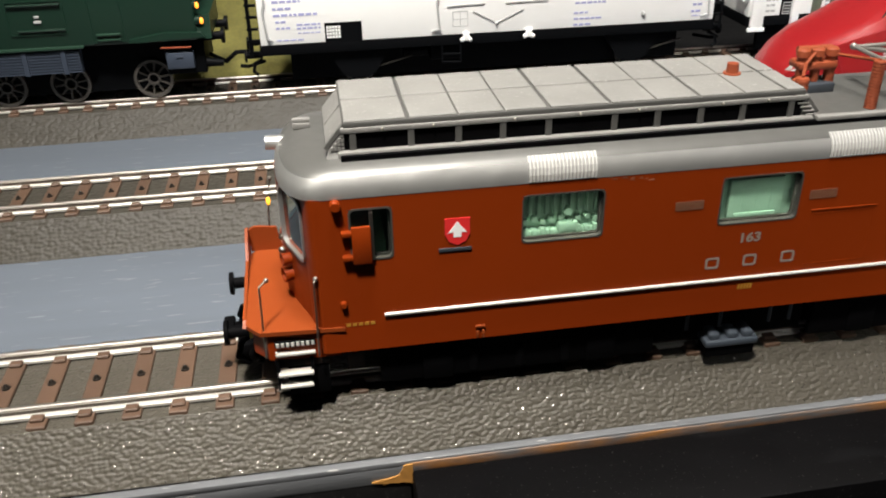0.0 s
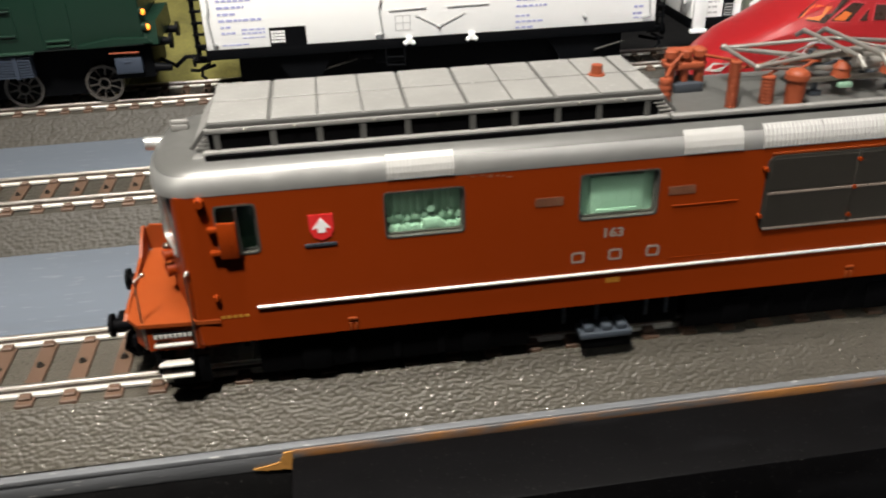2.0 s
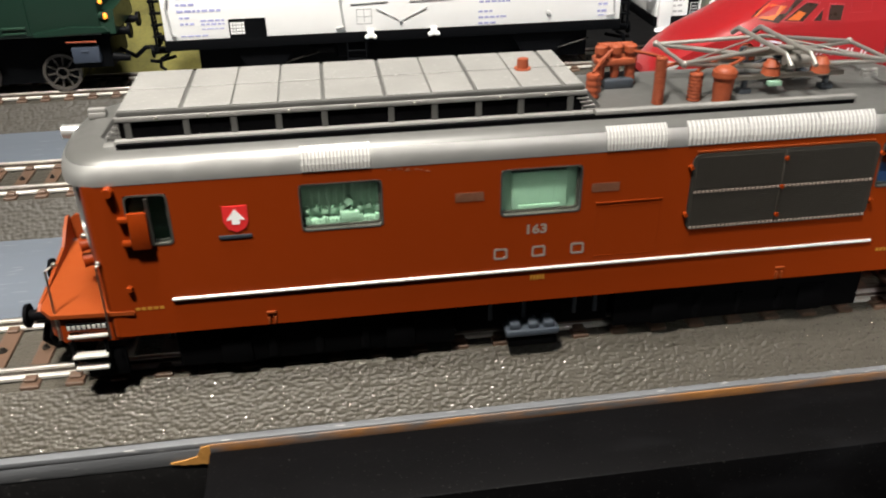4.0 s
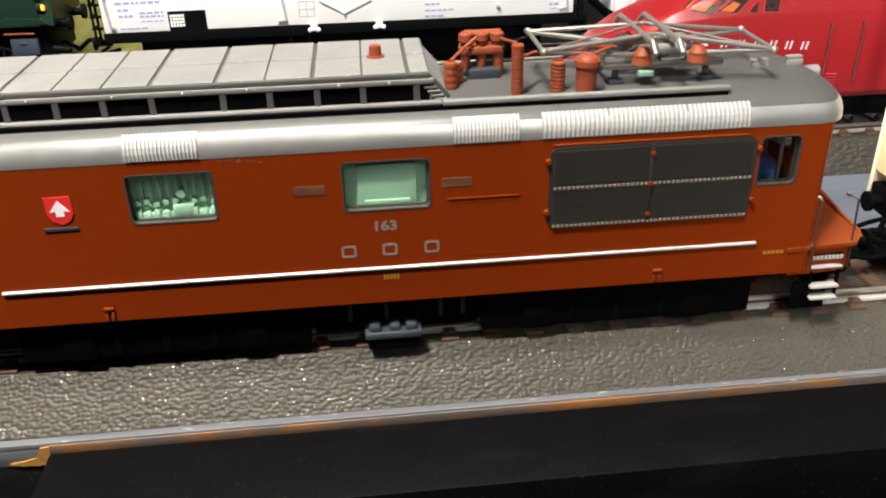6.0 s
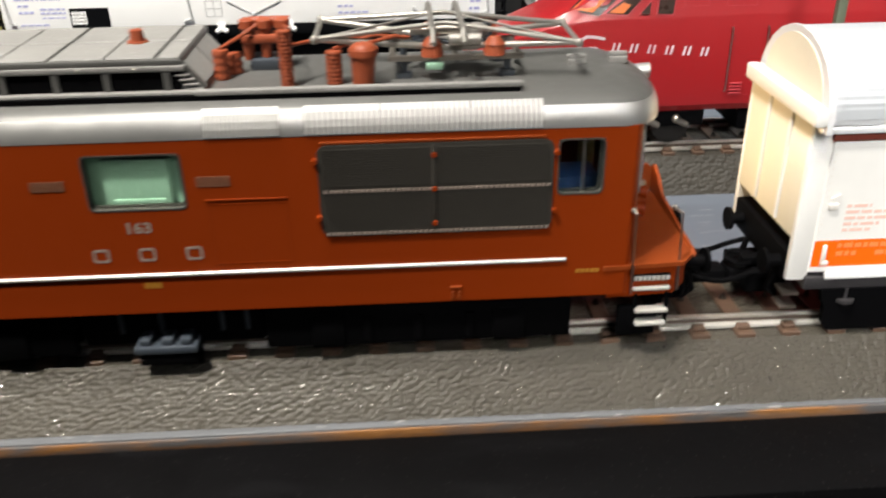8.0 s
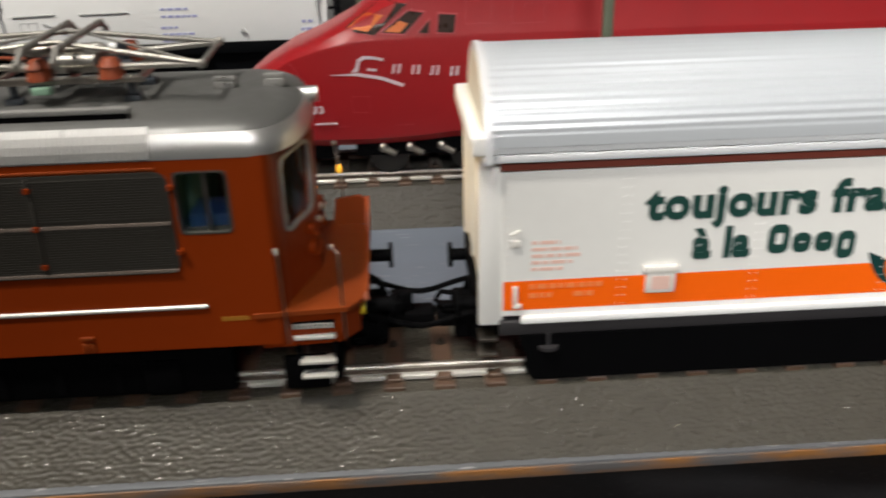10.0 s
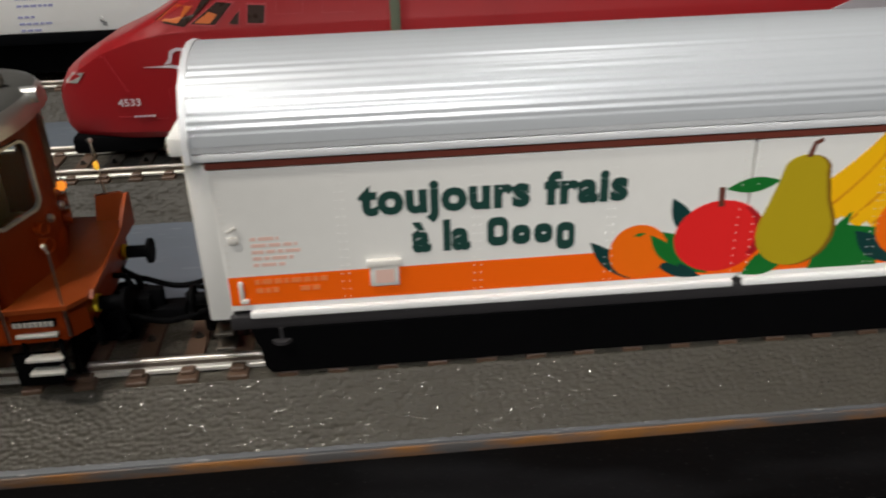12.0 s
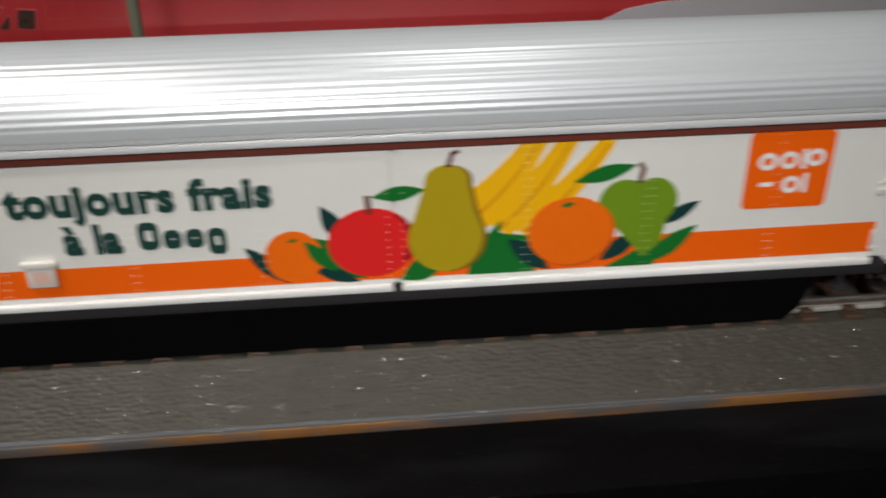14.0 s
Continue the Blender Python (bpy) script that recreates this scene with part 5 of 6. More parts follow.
        ring(bm, rounded(x0, x1, z0, z1, 1.2), rounded(x0 + 1.15, x1 - 1.0, z0 + 1.5, z1 - 1.4, 0.4), XZ, y, WY0 - 0.01)
        part("slogan_mark", bm, dark_green_print, v, "plain dark green mark", smooth=0)
    # orange emblem with plain white rings
    printed("emblem_panel", rounded(327.2, 342.0, 23.9, 37.9, 1.0), orange_print, v, "orange square emblem panel")
    for cx, cz in ((330.7, 32.6), (334.4, 32.7), (339.0, 33.0), (335.4, 28.2)):
        LAYER[0] += 1
        bm = bmesh.new()
        ring(bm, ellipse(cx, cz, 1.65, 1.6, n=20), ellipse(cx, cz, 0.8, 0.75, n=20), XZ, y, WY0 - 0.1)
        part("emblem_ring", bm, bright_white, v, smooth=0)
    for x0, x1, z0, z1 in ((336.6, 337.4, 31.0, 34.6), (337.4, 338.2, 26.6, 30.2), (329.8, 332.2, 28.0, 28.8)):
        bm = bmesh.new()
        box(bm, x0, x1, y, WY0 - 0.1, z0, z1)
        part("emblem_bar", bm, bright_white, v, smooth=0)
    # vertical seams with rivets
    for x in (202.0, 223.4, 245.0, 289.8, 310.8, 333.0):
        bm = bmesh.new()
        for k in range(17):
            z = 14.6 + k * 1.42
            for dx in (-0.55, 0.55):
                box(bm, x + dx - 0.075, x + dx + 0.075, WY0 - 0.2, WY0 - 0.0, z - 0.08, z + 0.08)
        part("rivets", bm, wagon_white, v, "row of small white rivets", smooth=0)["kind"] = "stuff"
    bm = bmesh.new()
    for k in range(17):
        z = 14.6 + k * 1.42
        for dx in (-1.3, 1.3):
            box(bm, 267.4 + dx - 0.085, 267.4 + dx + 0.085, WY0 - 0.22, WY0, z - 0.09, z + 0.09)
    part("rivets", bm, rivet_white, v, smooth=0)["kind"] = "stuff"
    bm = bmesh.new()
    for k in range(14):
        box(bm, WX0 + 0.55, WX0 + 0.8, WY0 - 0.1, WY0, 21.1 + k * 1.3, 21.35 + k * 1.3)
    part("rivets", bm, rivet_white, v, smooth=0)["kind"] = "stuff"
    # label holder, handles, small print
    bm = bmesh.new()
    box(bm, 205.9, 210.6, WY0 - 0.7, WY0, 16.4, 20.0, 0.15)
    box(bm, 205.5, 211.0, WY0 - 1.0, WY0, 20.0, 21.2, 0.2)
    h = part("label_holder", bm, rivet_white, v, "white label holder box")
    bm = bmesh.new()
    box(bm, 206.8, 209.8, WY0 - 0.76, WY0 - 0.6, 17.0, 19.4)
    part("label_card", bm, pink_print, h, smooth=0)
    for x in (WX0 + 1.9, WX1 - 3.6):
        bm = bmesh.new()
        box(bm, x - 0.7, x + 0.9, WY0 - 0.6, WY0, 25.4, 26.6, 0.2)
        box(bm, x - 0.2, x + 0.6, WY0 - 0.6, WY0, 15.2, 18.6, 0.2)
        box(bm, x - 0.2, x + 1.2, WY0 - 0.7, WY0, 14.6, 15.4, 0.2)
        k = part("door_latch", bm, rivet_white, v, "white latch")
        bm = bmesh.new()
        path_rod(bm, [(x - 0.6, WY0 - 0.5, 27.6), (x + 0.8, WY0 - 0.6, 28.4)], 0.25)
        part("lever", bm, rivet_white, k)
    for row, (a, b, mat) in enumerate(((187.6, 192.0, pink_print), (187.6, 194.8, pink_print), (187.6, 195.6, pink_print), (187.6, 194.0, pink_print), (187.6, 192.6, pink_print))):
        bm = bmesh.new()
        x = a
        k = 0
        while x < b:
            w = 0.9 + 0.5 * ((k * 7 + row * 3) % 4)
            box(bm, x, min(x + w, b), WY0 - 0.04, WY0, 25.6 - row * 1.15, 26.2 - row * 1.15)
            x += w + 0.35
            k += 1
        part("small_print", bm, mat, v, "rows of faint red small print", smooth=0)
    for row, (a, b) in enumerate(((187.4, 199.0), (187.4, 191.0), (194.5, 198.0))):
        bm = bmesh.new()
        z = (17.8, 16.2, 16.2)[row]
        x, k = a, 0
        while x < b:
            w = 0.8 + 0.4 * ((k * 5 + row) % 3)
            box(bm, x, min(x + w, b), WY0 - 0.1, WY0, z, z + 0.9)
            x += w + 0.35
            k += 1
        part("small_print", bm, faint_print, v, smooth=0)
    # running gear
    for cx in (205.0, 334.0):
        for y in (WY0 + 1.0, WY1 - 2.2):
            bm = bmesh.new()
            box(bm, cx - 6, cx + 6, y, y + 1.2, 4.5, 10.0, 0.4)
            b = part("axle_guard", bm, plastic_black, v)
        for y in (7.7, 26.3):
            bm = bmesh.new()
            rod(bm, (cx, y - 0.9, RAIL_TOP + 5.2), (cx, y + 0.9, RAIL_TOP + 5.2), 5.2, 5.2, 32)
            part("wheel", bm, wheel_dark, b)
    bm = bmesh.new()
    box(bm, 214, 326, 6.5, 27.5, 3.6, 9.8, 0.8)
    # black skirt with no real counterpart, stands in for the shade under the van
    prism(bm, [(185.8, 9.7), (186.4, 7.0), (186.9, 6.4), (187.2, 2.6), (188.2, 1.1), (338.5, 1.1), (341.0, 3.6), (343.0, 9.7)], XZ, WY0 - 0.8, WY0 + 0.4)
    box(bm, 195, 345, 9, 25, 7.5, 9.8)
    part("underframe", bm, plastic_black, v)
    for x in (190.6, 348.0):
        bm = bmesh.new()
        rod(bm, (x, WY0 - 0.4, 9.8), (x, WY0 - 0.4, 7.6), 0.5, 0.5, 10)
        rod(bm, (x, WY0 - 0.4, 7.7), (x, WY0 - 0.4, 7.1), 1.7, 1.7, 16)
        part("lashing_hook", bm, van_grey, v)
    for x, s in ((WX0 - 1, -1), (WX1 + 1, 1)):
        for y in (8.0, 26.0):
            bm = bmesh.new()
            rod(bm, (x, y, 13.8), (x + s * 5.6, y, 13.8), 1.2, 1.1, 14)
            rod(bm, (x + s * 5.4, y, 13.8), (x + s * 6.1, y, 13.8), 2.3, 2.3, 22)
            part("buffer", bm, plastic_black, v, "black round buffer")
        bm = bmesh.new()
        box(bm, *sorted((x, x + s * 6.0)), YC - 1.2, YC + 1.2, 8.4, 10.2, 0.3)
        path_rod(bm, [(x + s * 5, YC - 2.2, 9.4), (x + s * 8, YC - 2.6, 9.8), (x + s * 9, YC, 9.6), (x + s * 8, YC + 2.6, 9.8), (x + s * 5, YC + 2.2, 9.4)], 0.45)
        part("coupling", bm, plastic_black, v, "black loop coupling")
        bm = bmesh.new()
        # coupling block widened to fill the shadowed gap with black
        box(bm, *sorted((x - s * 2.0, x + s * 6.0)), YC - 4.0, YC + 7.0, 3.8, 8.4, 0.8)
        box(bm, *sorted((x + s * 1.0, x + s * 9.0)), YC - 2.4, YC + 2.4, 5.2, 8.4, 0.7)
        part("drawbar_housing", bm, plastic_black, v)
        for y in (YC - 7.0, YC + 6.4):
            bm = bmesh.new()
            path_rod(bm, [(x, y, 12.0), (x + s * 2.6, y - 0.4, 10.4), (x + s * 3.6, y - 0.6, 7.4), (x + s * 1.6, y, 5.4)], 0.6)
            part("air_hose", bm, plastic_black, v)
        bm = bmesh.new()
        for z in (5.2, 8.0):
            box(bm, *sorted((x - s * 0.5, x + s * 2.6)), WY0 + 0.4, WY0 + 4.4, z, z + 0.6, 0.15)
        part("step", bm, steel, v, "small metal step")
    return v


rivet_white = material("rivet_white", (0.78, 0.75, 0.70), 0.4, vary=0.04)
faint_print = material("faint_print", (0.93, 0.24, 0.07), 0.5, vary=0.05)
van()

# ---- dark red high-speed train on the middle track ----
RY, RY0 = 109.0, 93.9
silver_print = material("silver_print", (0.66, 0.62, 0.66), 0.35, metal=0.2, vary=0.05)
red_dark = material("red_dark", (0.30, 0.020, 0.028), 0.4, vary=0.08)
head_lamp = material("head_lamp", (0.75, 0.72, 0.68), 0.15, metal=0.6, vary=0.2, grain=1500)
cab_glow_patch = glowing("cab_glow_patch", (0.45, 0.10, 0.01), 0.10)


def red_section(x, half, floor, belt, hip, shoulder, roof_z):
    """One cross-section: floor, belt crease, hip and roof."""
    pts = [(half * 0.86, floor), (half * 0.97, floor + 2.0), (half, floor + 6.0), (half, belt - 0.8), (half * 0.988, belt), (half * (0.97 + hip) / 2, (belt + shoulder) / 2),
           (half * hip, shoulder), (half * hip * 0.72, (shoulder + 2 * roof_z) / 3), (half * hip * 0.38, roof_z - 0.2), (0.0, roof_z)]
    near = [(x, RY - y, z) for y, z in pts]
    far = [(x, RY + y, z) for y, z in pts[-2::-1]]
    return near + far


def red_train():
    t = thing("high_speed_train", 240, RY, RAIL_TOP, "dark red model high-speed train with pointed nose", "train")
    stations = [(127.2, 4.0, 17.5, 20.2, 0.6, 21.2, 22.0), (127.9, 6.8, 14.2, 22.0, 0.70, 24.0, 25.4), (130.5, 9.6, 12.4, 25.6, 0.72, 27.6, 28.8), (135.0, 11.6, 11.8, 29.6, 0.76, 31.0, 32.0),
                (142.0, 13.3, 11.6, 33.8, 0.80, 35.0, 36.0), (150.0, 14.4, 11.6, 36.6, 0.84, 38.0, 39.2), (158.0, 14.8, 11.6, 38.4, 0.86, 41.6, 43.4), (166.0, 15.0, 11.8, 39.0, 0.86, 46.0, 48.8),
                (174.0, 15.1, 12.2, 39.2, 0.87, 48.0, 51.8), (182.0, 15.1, 13.0, 39.4, 0.88, 49.0, 53.4), (196.0, 15.1, 13.2, 39.6, 0.90, 49.6, 54.2), (430.0, 15.1, 13.2, 39.6, 0.90, 49.6, 54.2)]
    bm = bmesh.new()
    loft(bm, [red_section(*s) for s in stations])
    part("body", bm, train_red, t, smooth=24)
    # windscreen and cab side windows lie on the sloped flank
    def on_flank(x, z, out=0.25):
        """A point on the near flank at x, z."""
        a = stations[0]
        for s0, s1 in zip(stations, stations[1:]):
            if s0[0] <= x <= s1[0]:
                k = (x - s0[0]) / (s1[0] - s0[0])
                a = [p + (q - p) * k for p, q in zip(s0, s1)]
        ring_pts = red_section(*a)[:10]
        for p, q in zip(ring_pts, ring_pts[1:]):
            if p[2] <= z <= q[2]:
                k = (z - p[2]) / max(1e-6, q[2] - p[2])
                return (x, p[1] + (q[1] - p[1]) * k - out, z)
        return (x, ring_pts[-1][1] - out, z)

    def on_body(name, outline, mat, label="", out=0.25, n=3):
        """A thin patch that hugs the flank."""
        fine = []
        for (ax, az), (bx_, bz) in zip(outline, outline[1:] + outline[:1]):
            for k in range(n):
                fine.append((ax + (bx_ - ax) * k / n, az + (bz - az) * k / n))
        b = bmesh.new()
        outer = [b.verts.new(on_flank(x, z, out)) for x, z in fine]
        inner = [b.verts.new(on_flank(x, z, -0.4)) for x, z in fine]
        b.faces.new(outer)
        for i in range(len(fine)):
            j = (i + 1) % len(fine)
            b.faces.new((outer[i], inner[i], inner[j], outer[j]))
        return part(name, b, mat, t, label, smooth=0)

    on_body("windscreen", [(156.0, 41.0), (163.2, 39.7), (171.2, 46.6), (165.4, 47.6)], cab_dark, "dark windscreen carrying an orange glow patch", 0.3)
    # emitting patch on the opaque pane imitates the lit cab inside
    on_body("cab_glow", [(156.8, 41.3), (161.6, 40.5), (165.6, 44.2), (161.6, 44.6)], cab_glow_patch, "orange glow patch on the windscreen for the lit cab", 0.34)
    for outline, label in (([(164.9, 40.3), (170.6, 39.9), (175.2, 44.6), (171.6, 45.1)], "dark cab side window"),
                           ([(173.9, 40.0), (176.3, 39.8), (176.7, 43.0)], "small triangular cab window"),
                           ([(178.4, 40.0), (182.4, 39.8), (183.0, 43.9), (178.9, 44.2)], "square cab side window")):
        cx, cz = sum(p[0] for p in outline) / len(outline), sum(p[1] for p in outline) / len(outline)
        on_body("window_frame", [(cx + (x - cx) * 1.16, cz + (z - cz) * 1.16) for x, z in outline], frame_pink, "paler red window frame", 0.16)
        on_body("cab_window", outline, cab_dark, label, 0.3)
    # same glow patch laid over the side window
    on_body("cab_glow", [(165.8, 40.5), (169.4, 40.2), (171.4, 42.2), (169.4, 42.9)], cab_glow_patch, "orange glow patch on the side window for the lit cab", 0.34)
    on_body("panel_joint", [(146.6, 24.0), (147.0, 24.0), (142.6, 33.2), (139.4, 33.4), (139.4, 33.1), (142.3, 32.9)], red_dark, out=0.12)
    on_body("head_lamp", [(130.4, 26.2), (134.2, 26.4), (136.6, 29.2), (132.8, 28.6)], head_lamp, "clear head lamp", 0.25)
    # flank crease, doors, hatch lines
    for a in ([(140.2, 33.6), (150.0, 36.9), (163.0, 38.6), (163.0, 38.9), (150.0, 37.2), (140.2, 33.9)],):
        on_body("crease", a, red_dark, out=0.1)
    for x in (198.6, 208.2):
        bm = bmesh.new()
        rod(bm, (x, RY0 - 0.7, 19.0), (x, RY0 - 0.7, 36.0), 0.22, 0.22, 8)
        for z in (19.0, 36.0):
            rod(bm, (x, RY0 - 0.7, z), (x, RY0 + 0.2, z), 0.22, 0.22, 8)
        part("handrail", bm, steel, t, "thin metal door rail")
    for x0, x1, z0, z1 in ((199.6, 207.4, 17.6, 46.0), (196.6, 204.6, 41.4, 48.0), (185.4, 192.0, 41.6, 48.2), (156.8, 161.4, 20.6, 24.8), (143.2, 149.8, 17.6, 17.9), (152.6, 172.0, 17.0, 17.3)):
        bm = bmesh.new()
        ring(bm, rounded(x0, x1, z0, z1, 0.14), rounded(x0 + 0.16, x1 - 0.16, z0 + 0.12, z1 - 0.12, 0.02), lambda u, v, w: (u, on_flank(u, v, w)[1], v), 0.08, -0.2)
        part("panel_joint", bm, red_dark, t, smooth=0)
    bm = bmesh.new()
    for k in range(4):
        box(bm, 199.8, 203.2, RY0 - 0.5, RY0 + 0.1, 18.0 + k * 0.9, 18.5 + k * 0.9, 0.1, 1)
    part("louvre", bm, red_dark, t)
    # curved emblem and plain block marks in place of the operator's name
    on_body("emblem_line", [(151.8, 30.3), (158.4, 30.0), (164.0, 29.0), (169.6, 27.0), (170.0, 27.7), (164.4, 29.7), (158.8, 30.7)], silver_print, "silver curved emblem line", 0.14)
    on_body("emblem_loop", [(157.0, 30.9), (158.2, 32.2), (158.6, 34.0), (160.2, 34.9), (162.6, 34.7), (165.2, 34.1), (165.0, 33.5), (162.4, 34.0), (160.4, 34.1), (159.4, 33.4), (159.0, 31.8), (158.6, 31.0)], silver_print, out=0.14)
    on_body("emblem_bar", [(160.9, 31.3), (163.3, 31.0), (163.4, 31.6), (161.0, 31.9)], silver_print, out=0.14)
    for i in range(6):
        x = 167.0 + i * 4.75
        z = 30.4 - i * 0.35
        for dx, w in ((0.0, 0.55), (1.35, 0.55)):
            on_body("name_mark", [(x + dx, z), (x + dx + w, z), (x + dx + w + 0.45, z + 2.3), (x + dx + 0.45, z + 2.3)], silver_print, "plain silver mark", 0.12)
    lettering("number", "4533", 144.0, 20.9, RY0 + 0.2, 1.9, silver_print, t, width=5.6, bold=0.02, label="pale running number")
    bm = bmesh.new()
    for i in range(5):
        box(bm, 147.4 + i * 1.1, 148.2 + i * 1.1, RY0 + 0.1, RY0 + 0.4, 17.9, 18.3)
    part("small_print", bm, silver_print, t, smooth=0)
    # skirt, bogies
    bm = bmesh.new()
    box(bm, 129.5, 152, RY - 12.0, RY + 12.0, 7.6, 12.4, 1.2)
    part("front_skirt", bm, plastic_black, t)
    for cx in (176.0, 290.0):
        bm = bmesh.new()
        box(bm, cx - 19, cx + 19, RY - 13.0, RY + 13.0, 8.4, 14.0, 0.8)
        b = part("bogie", bm, plastic_black, t, "black bogie")
        for dx in (-10.5, 10.5):
            for y in (RY - 9.3, RY + 9.3):
                bm = bmesh.new()
                rod(bm, (cx + dx, y - 0.9, RAIL_TOP + 5.2), (cx + dx, y + 0.9, RAIL_TOP + 5.2), 5.2, 5.2, 28)
                part("wheel", bm, wheel_dark, b)
        bm = bmesh.new()
        for dx in (-12, -5, 3, 11):
            rod(bm, (cx + dx, RY - 13.2, 10.6), (cx + dx + 3.2, RY - 13.6, 9.0), 1.0, 0.8, 10)
            ball(bm, (cx + dx, RY - 13.2, 10.8), 1.3, seg=10)
        part("damper", bm, steel, b, "bright bogie dampers")
    bm = bmesh.new()
    box(bm, 205, 272, RY - 11, RY + 11, 6.2, 13.4, 1.0)
    part("underframe", bm, plastic_black, t)
    # pale grey stripe low on the flank further back, with a slanted start
    bm = bmesh.new()
    prism(bm, [(312.0, 28.0), (430.0, 28.0), (430.0, 41.6), (341.0, 41.0), (331.0, 39.4), (324.0, 36.4)], XZ, RY0 - 0.35, RY0 + 0.1)
    part("flank_stripe", bm, stripe_grey, t, "pale grey stripe on the flank", smooth=0)
    return t


frame_pink = material("frame_pink", (0.36, 0.035, 0.045), 0.4, vary=0.06)
cab_dark = material("cab_dark", (0.03, 0.018, 0.014), 0.3, vary=0.2, spec=0.2)
stripe_grey = material("stripe_grey", (0.36, 0.34, 0.36), 0.4, vary=0.08)
red_train()

# catenary mast between the tracks
mast = thing("catenary_mast", 213.6, 69.0, -8.5, "grey-green model catenary mast", "mast")
mast_green = material("mast_green", (0.11, 0.13, 0.09), 0.5, vary=0.15)
bm = bmesh.new()
box(bm, 212.5, 214.7, 68.0, 70.0, -7.2, 120, 0.3)
part("pole", bm, mast_green, mast)
bm = bmesh.new()
box(bm, 210.6, 216.6, 66.4, 71.6, -8.5, -7.0, 0.3)
part("foot", bm, plastic_dark, mast)

# lattice mast between the middle and the back track
mast = thing("lattice_mast", 161.6, 134.7, -8.5, "grey-green model lattice mast with cross bars", "mast")
for s in (-1, 1):
    bm = bmesh.new()
    loft(bm, [[(161.6 + s * w + dx, 134.7 + dy, z) for dx, dy in ((-0.7, -1.6), (0.7, -1.6), (0.7, 1.6), (-0.7, 1.6))] for w, z in ((3.6, -7.4), (2.2, 120.0))])
    part("leg", bm, mast_green, mast)
for k in range(15):
    z = -3.0 + k * 8.0
    w = 3.4 - 1.4 * (z + 7.4) / 127.4
    bm = bmesh.new()
    rod(bm, (161.6 - w, 134.7, z), (161.6 + w, 134.7, z + 4.4), 0.6, 0.6, 8)
    part("cross_bar", bm, mast_green, mast)
bm = bmesh.new()
box(bm, 155.6, 167.6, 131.2, 138.2, -8.5, -7.2, 0.3)
part("foot", bm, plastic_dark, mast)


# ---- bright white refrigerator wagons on the back track ----
FY, FY0 = 198.0, 182.0
far_black = material("far_black", (0.003, 0.0033, 0.004), 0.5, vary=0.2, spec=0.05)
soft_print = material("soft_print", (0.34, 0.35, 0.58), 0.5, vary=0.05)
line_grey = material("line_grey", (0.42, 0.42, 0.42), 0.5, vary=0.05)


def text_bar(parent, x0, x1, z, h, mat, gap=0.5, step=1.7, seed=1):
    bm = bmesh.new()
    rng = random.Random(seed)
    x = x0
    while x < x1 - 0.3:
        w = min(x1 - x, step * (0.6 + 0.8 * rng.random()))
        box(bm, x, x + w, FY0 - 0.12, FY0 + 0.02, z, z + h)
        x += w + gap
    part("small_print", bm, mat, parent, "unreadable blue print as plain bars", smooth=0)


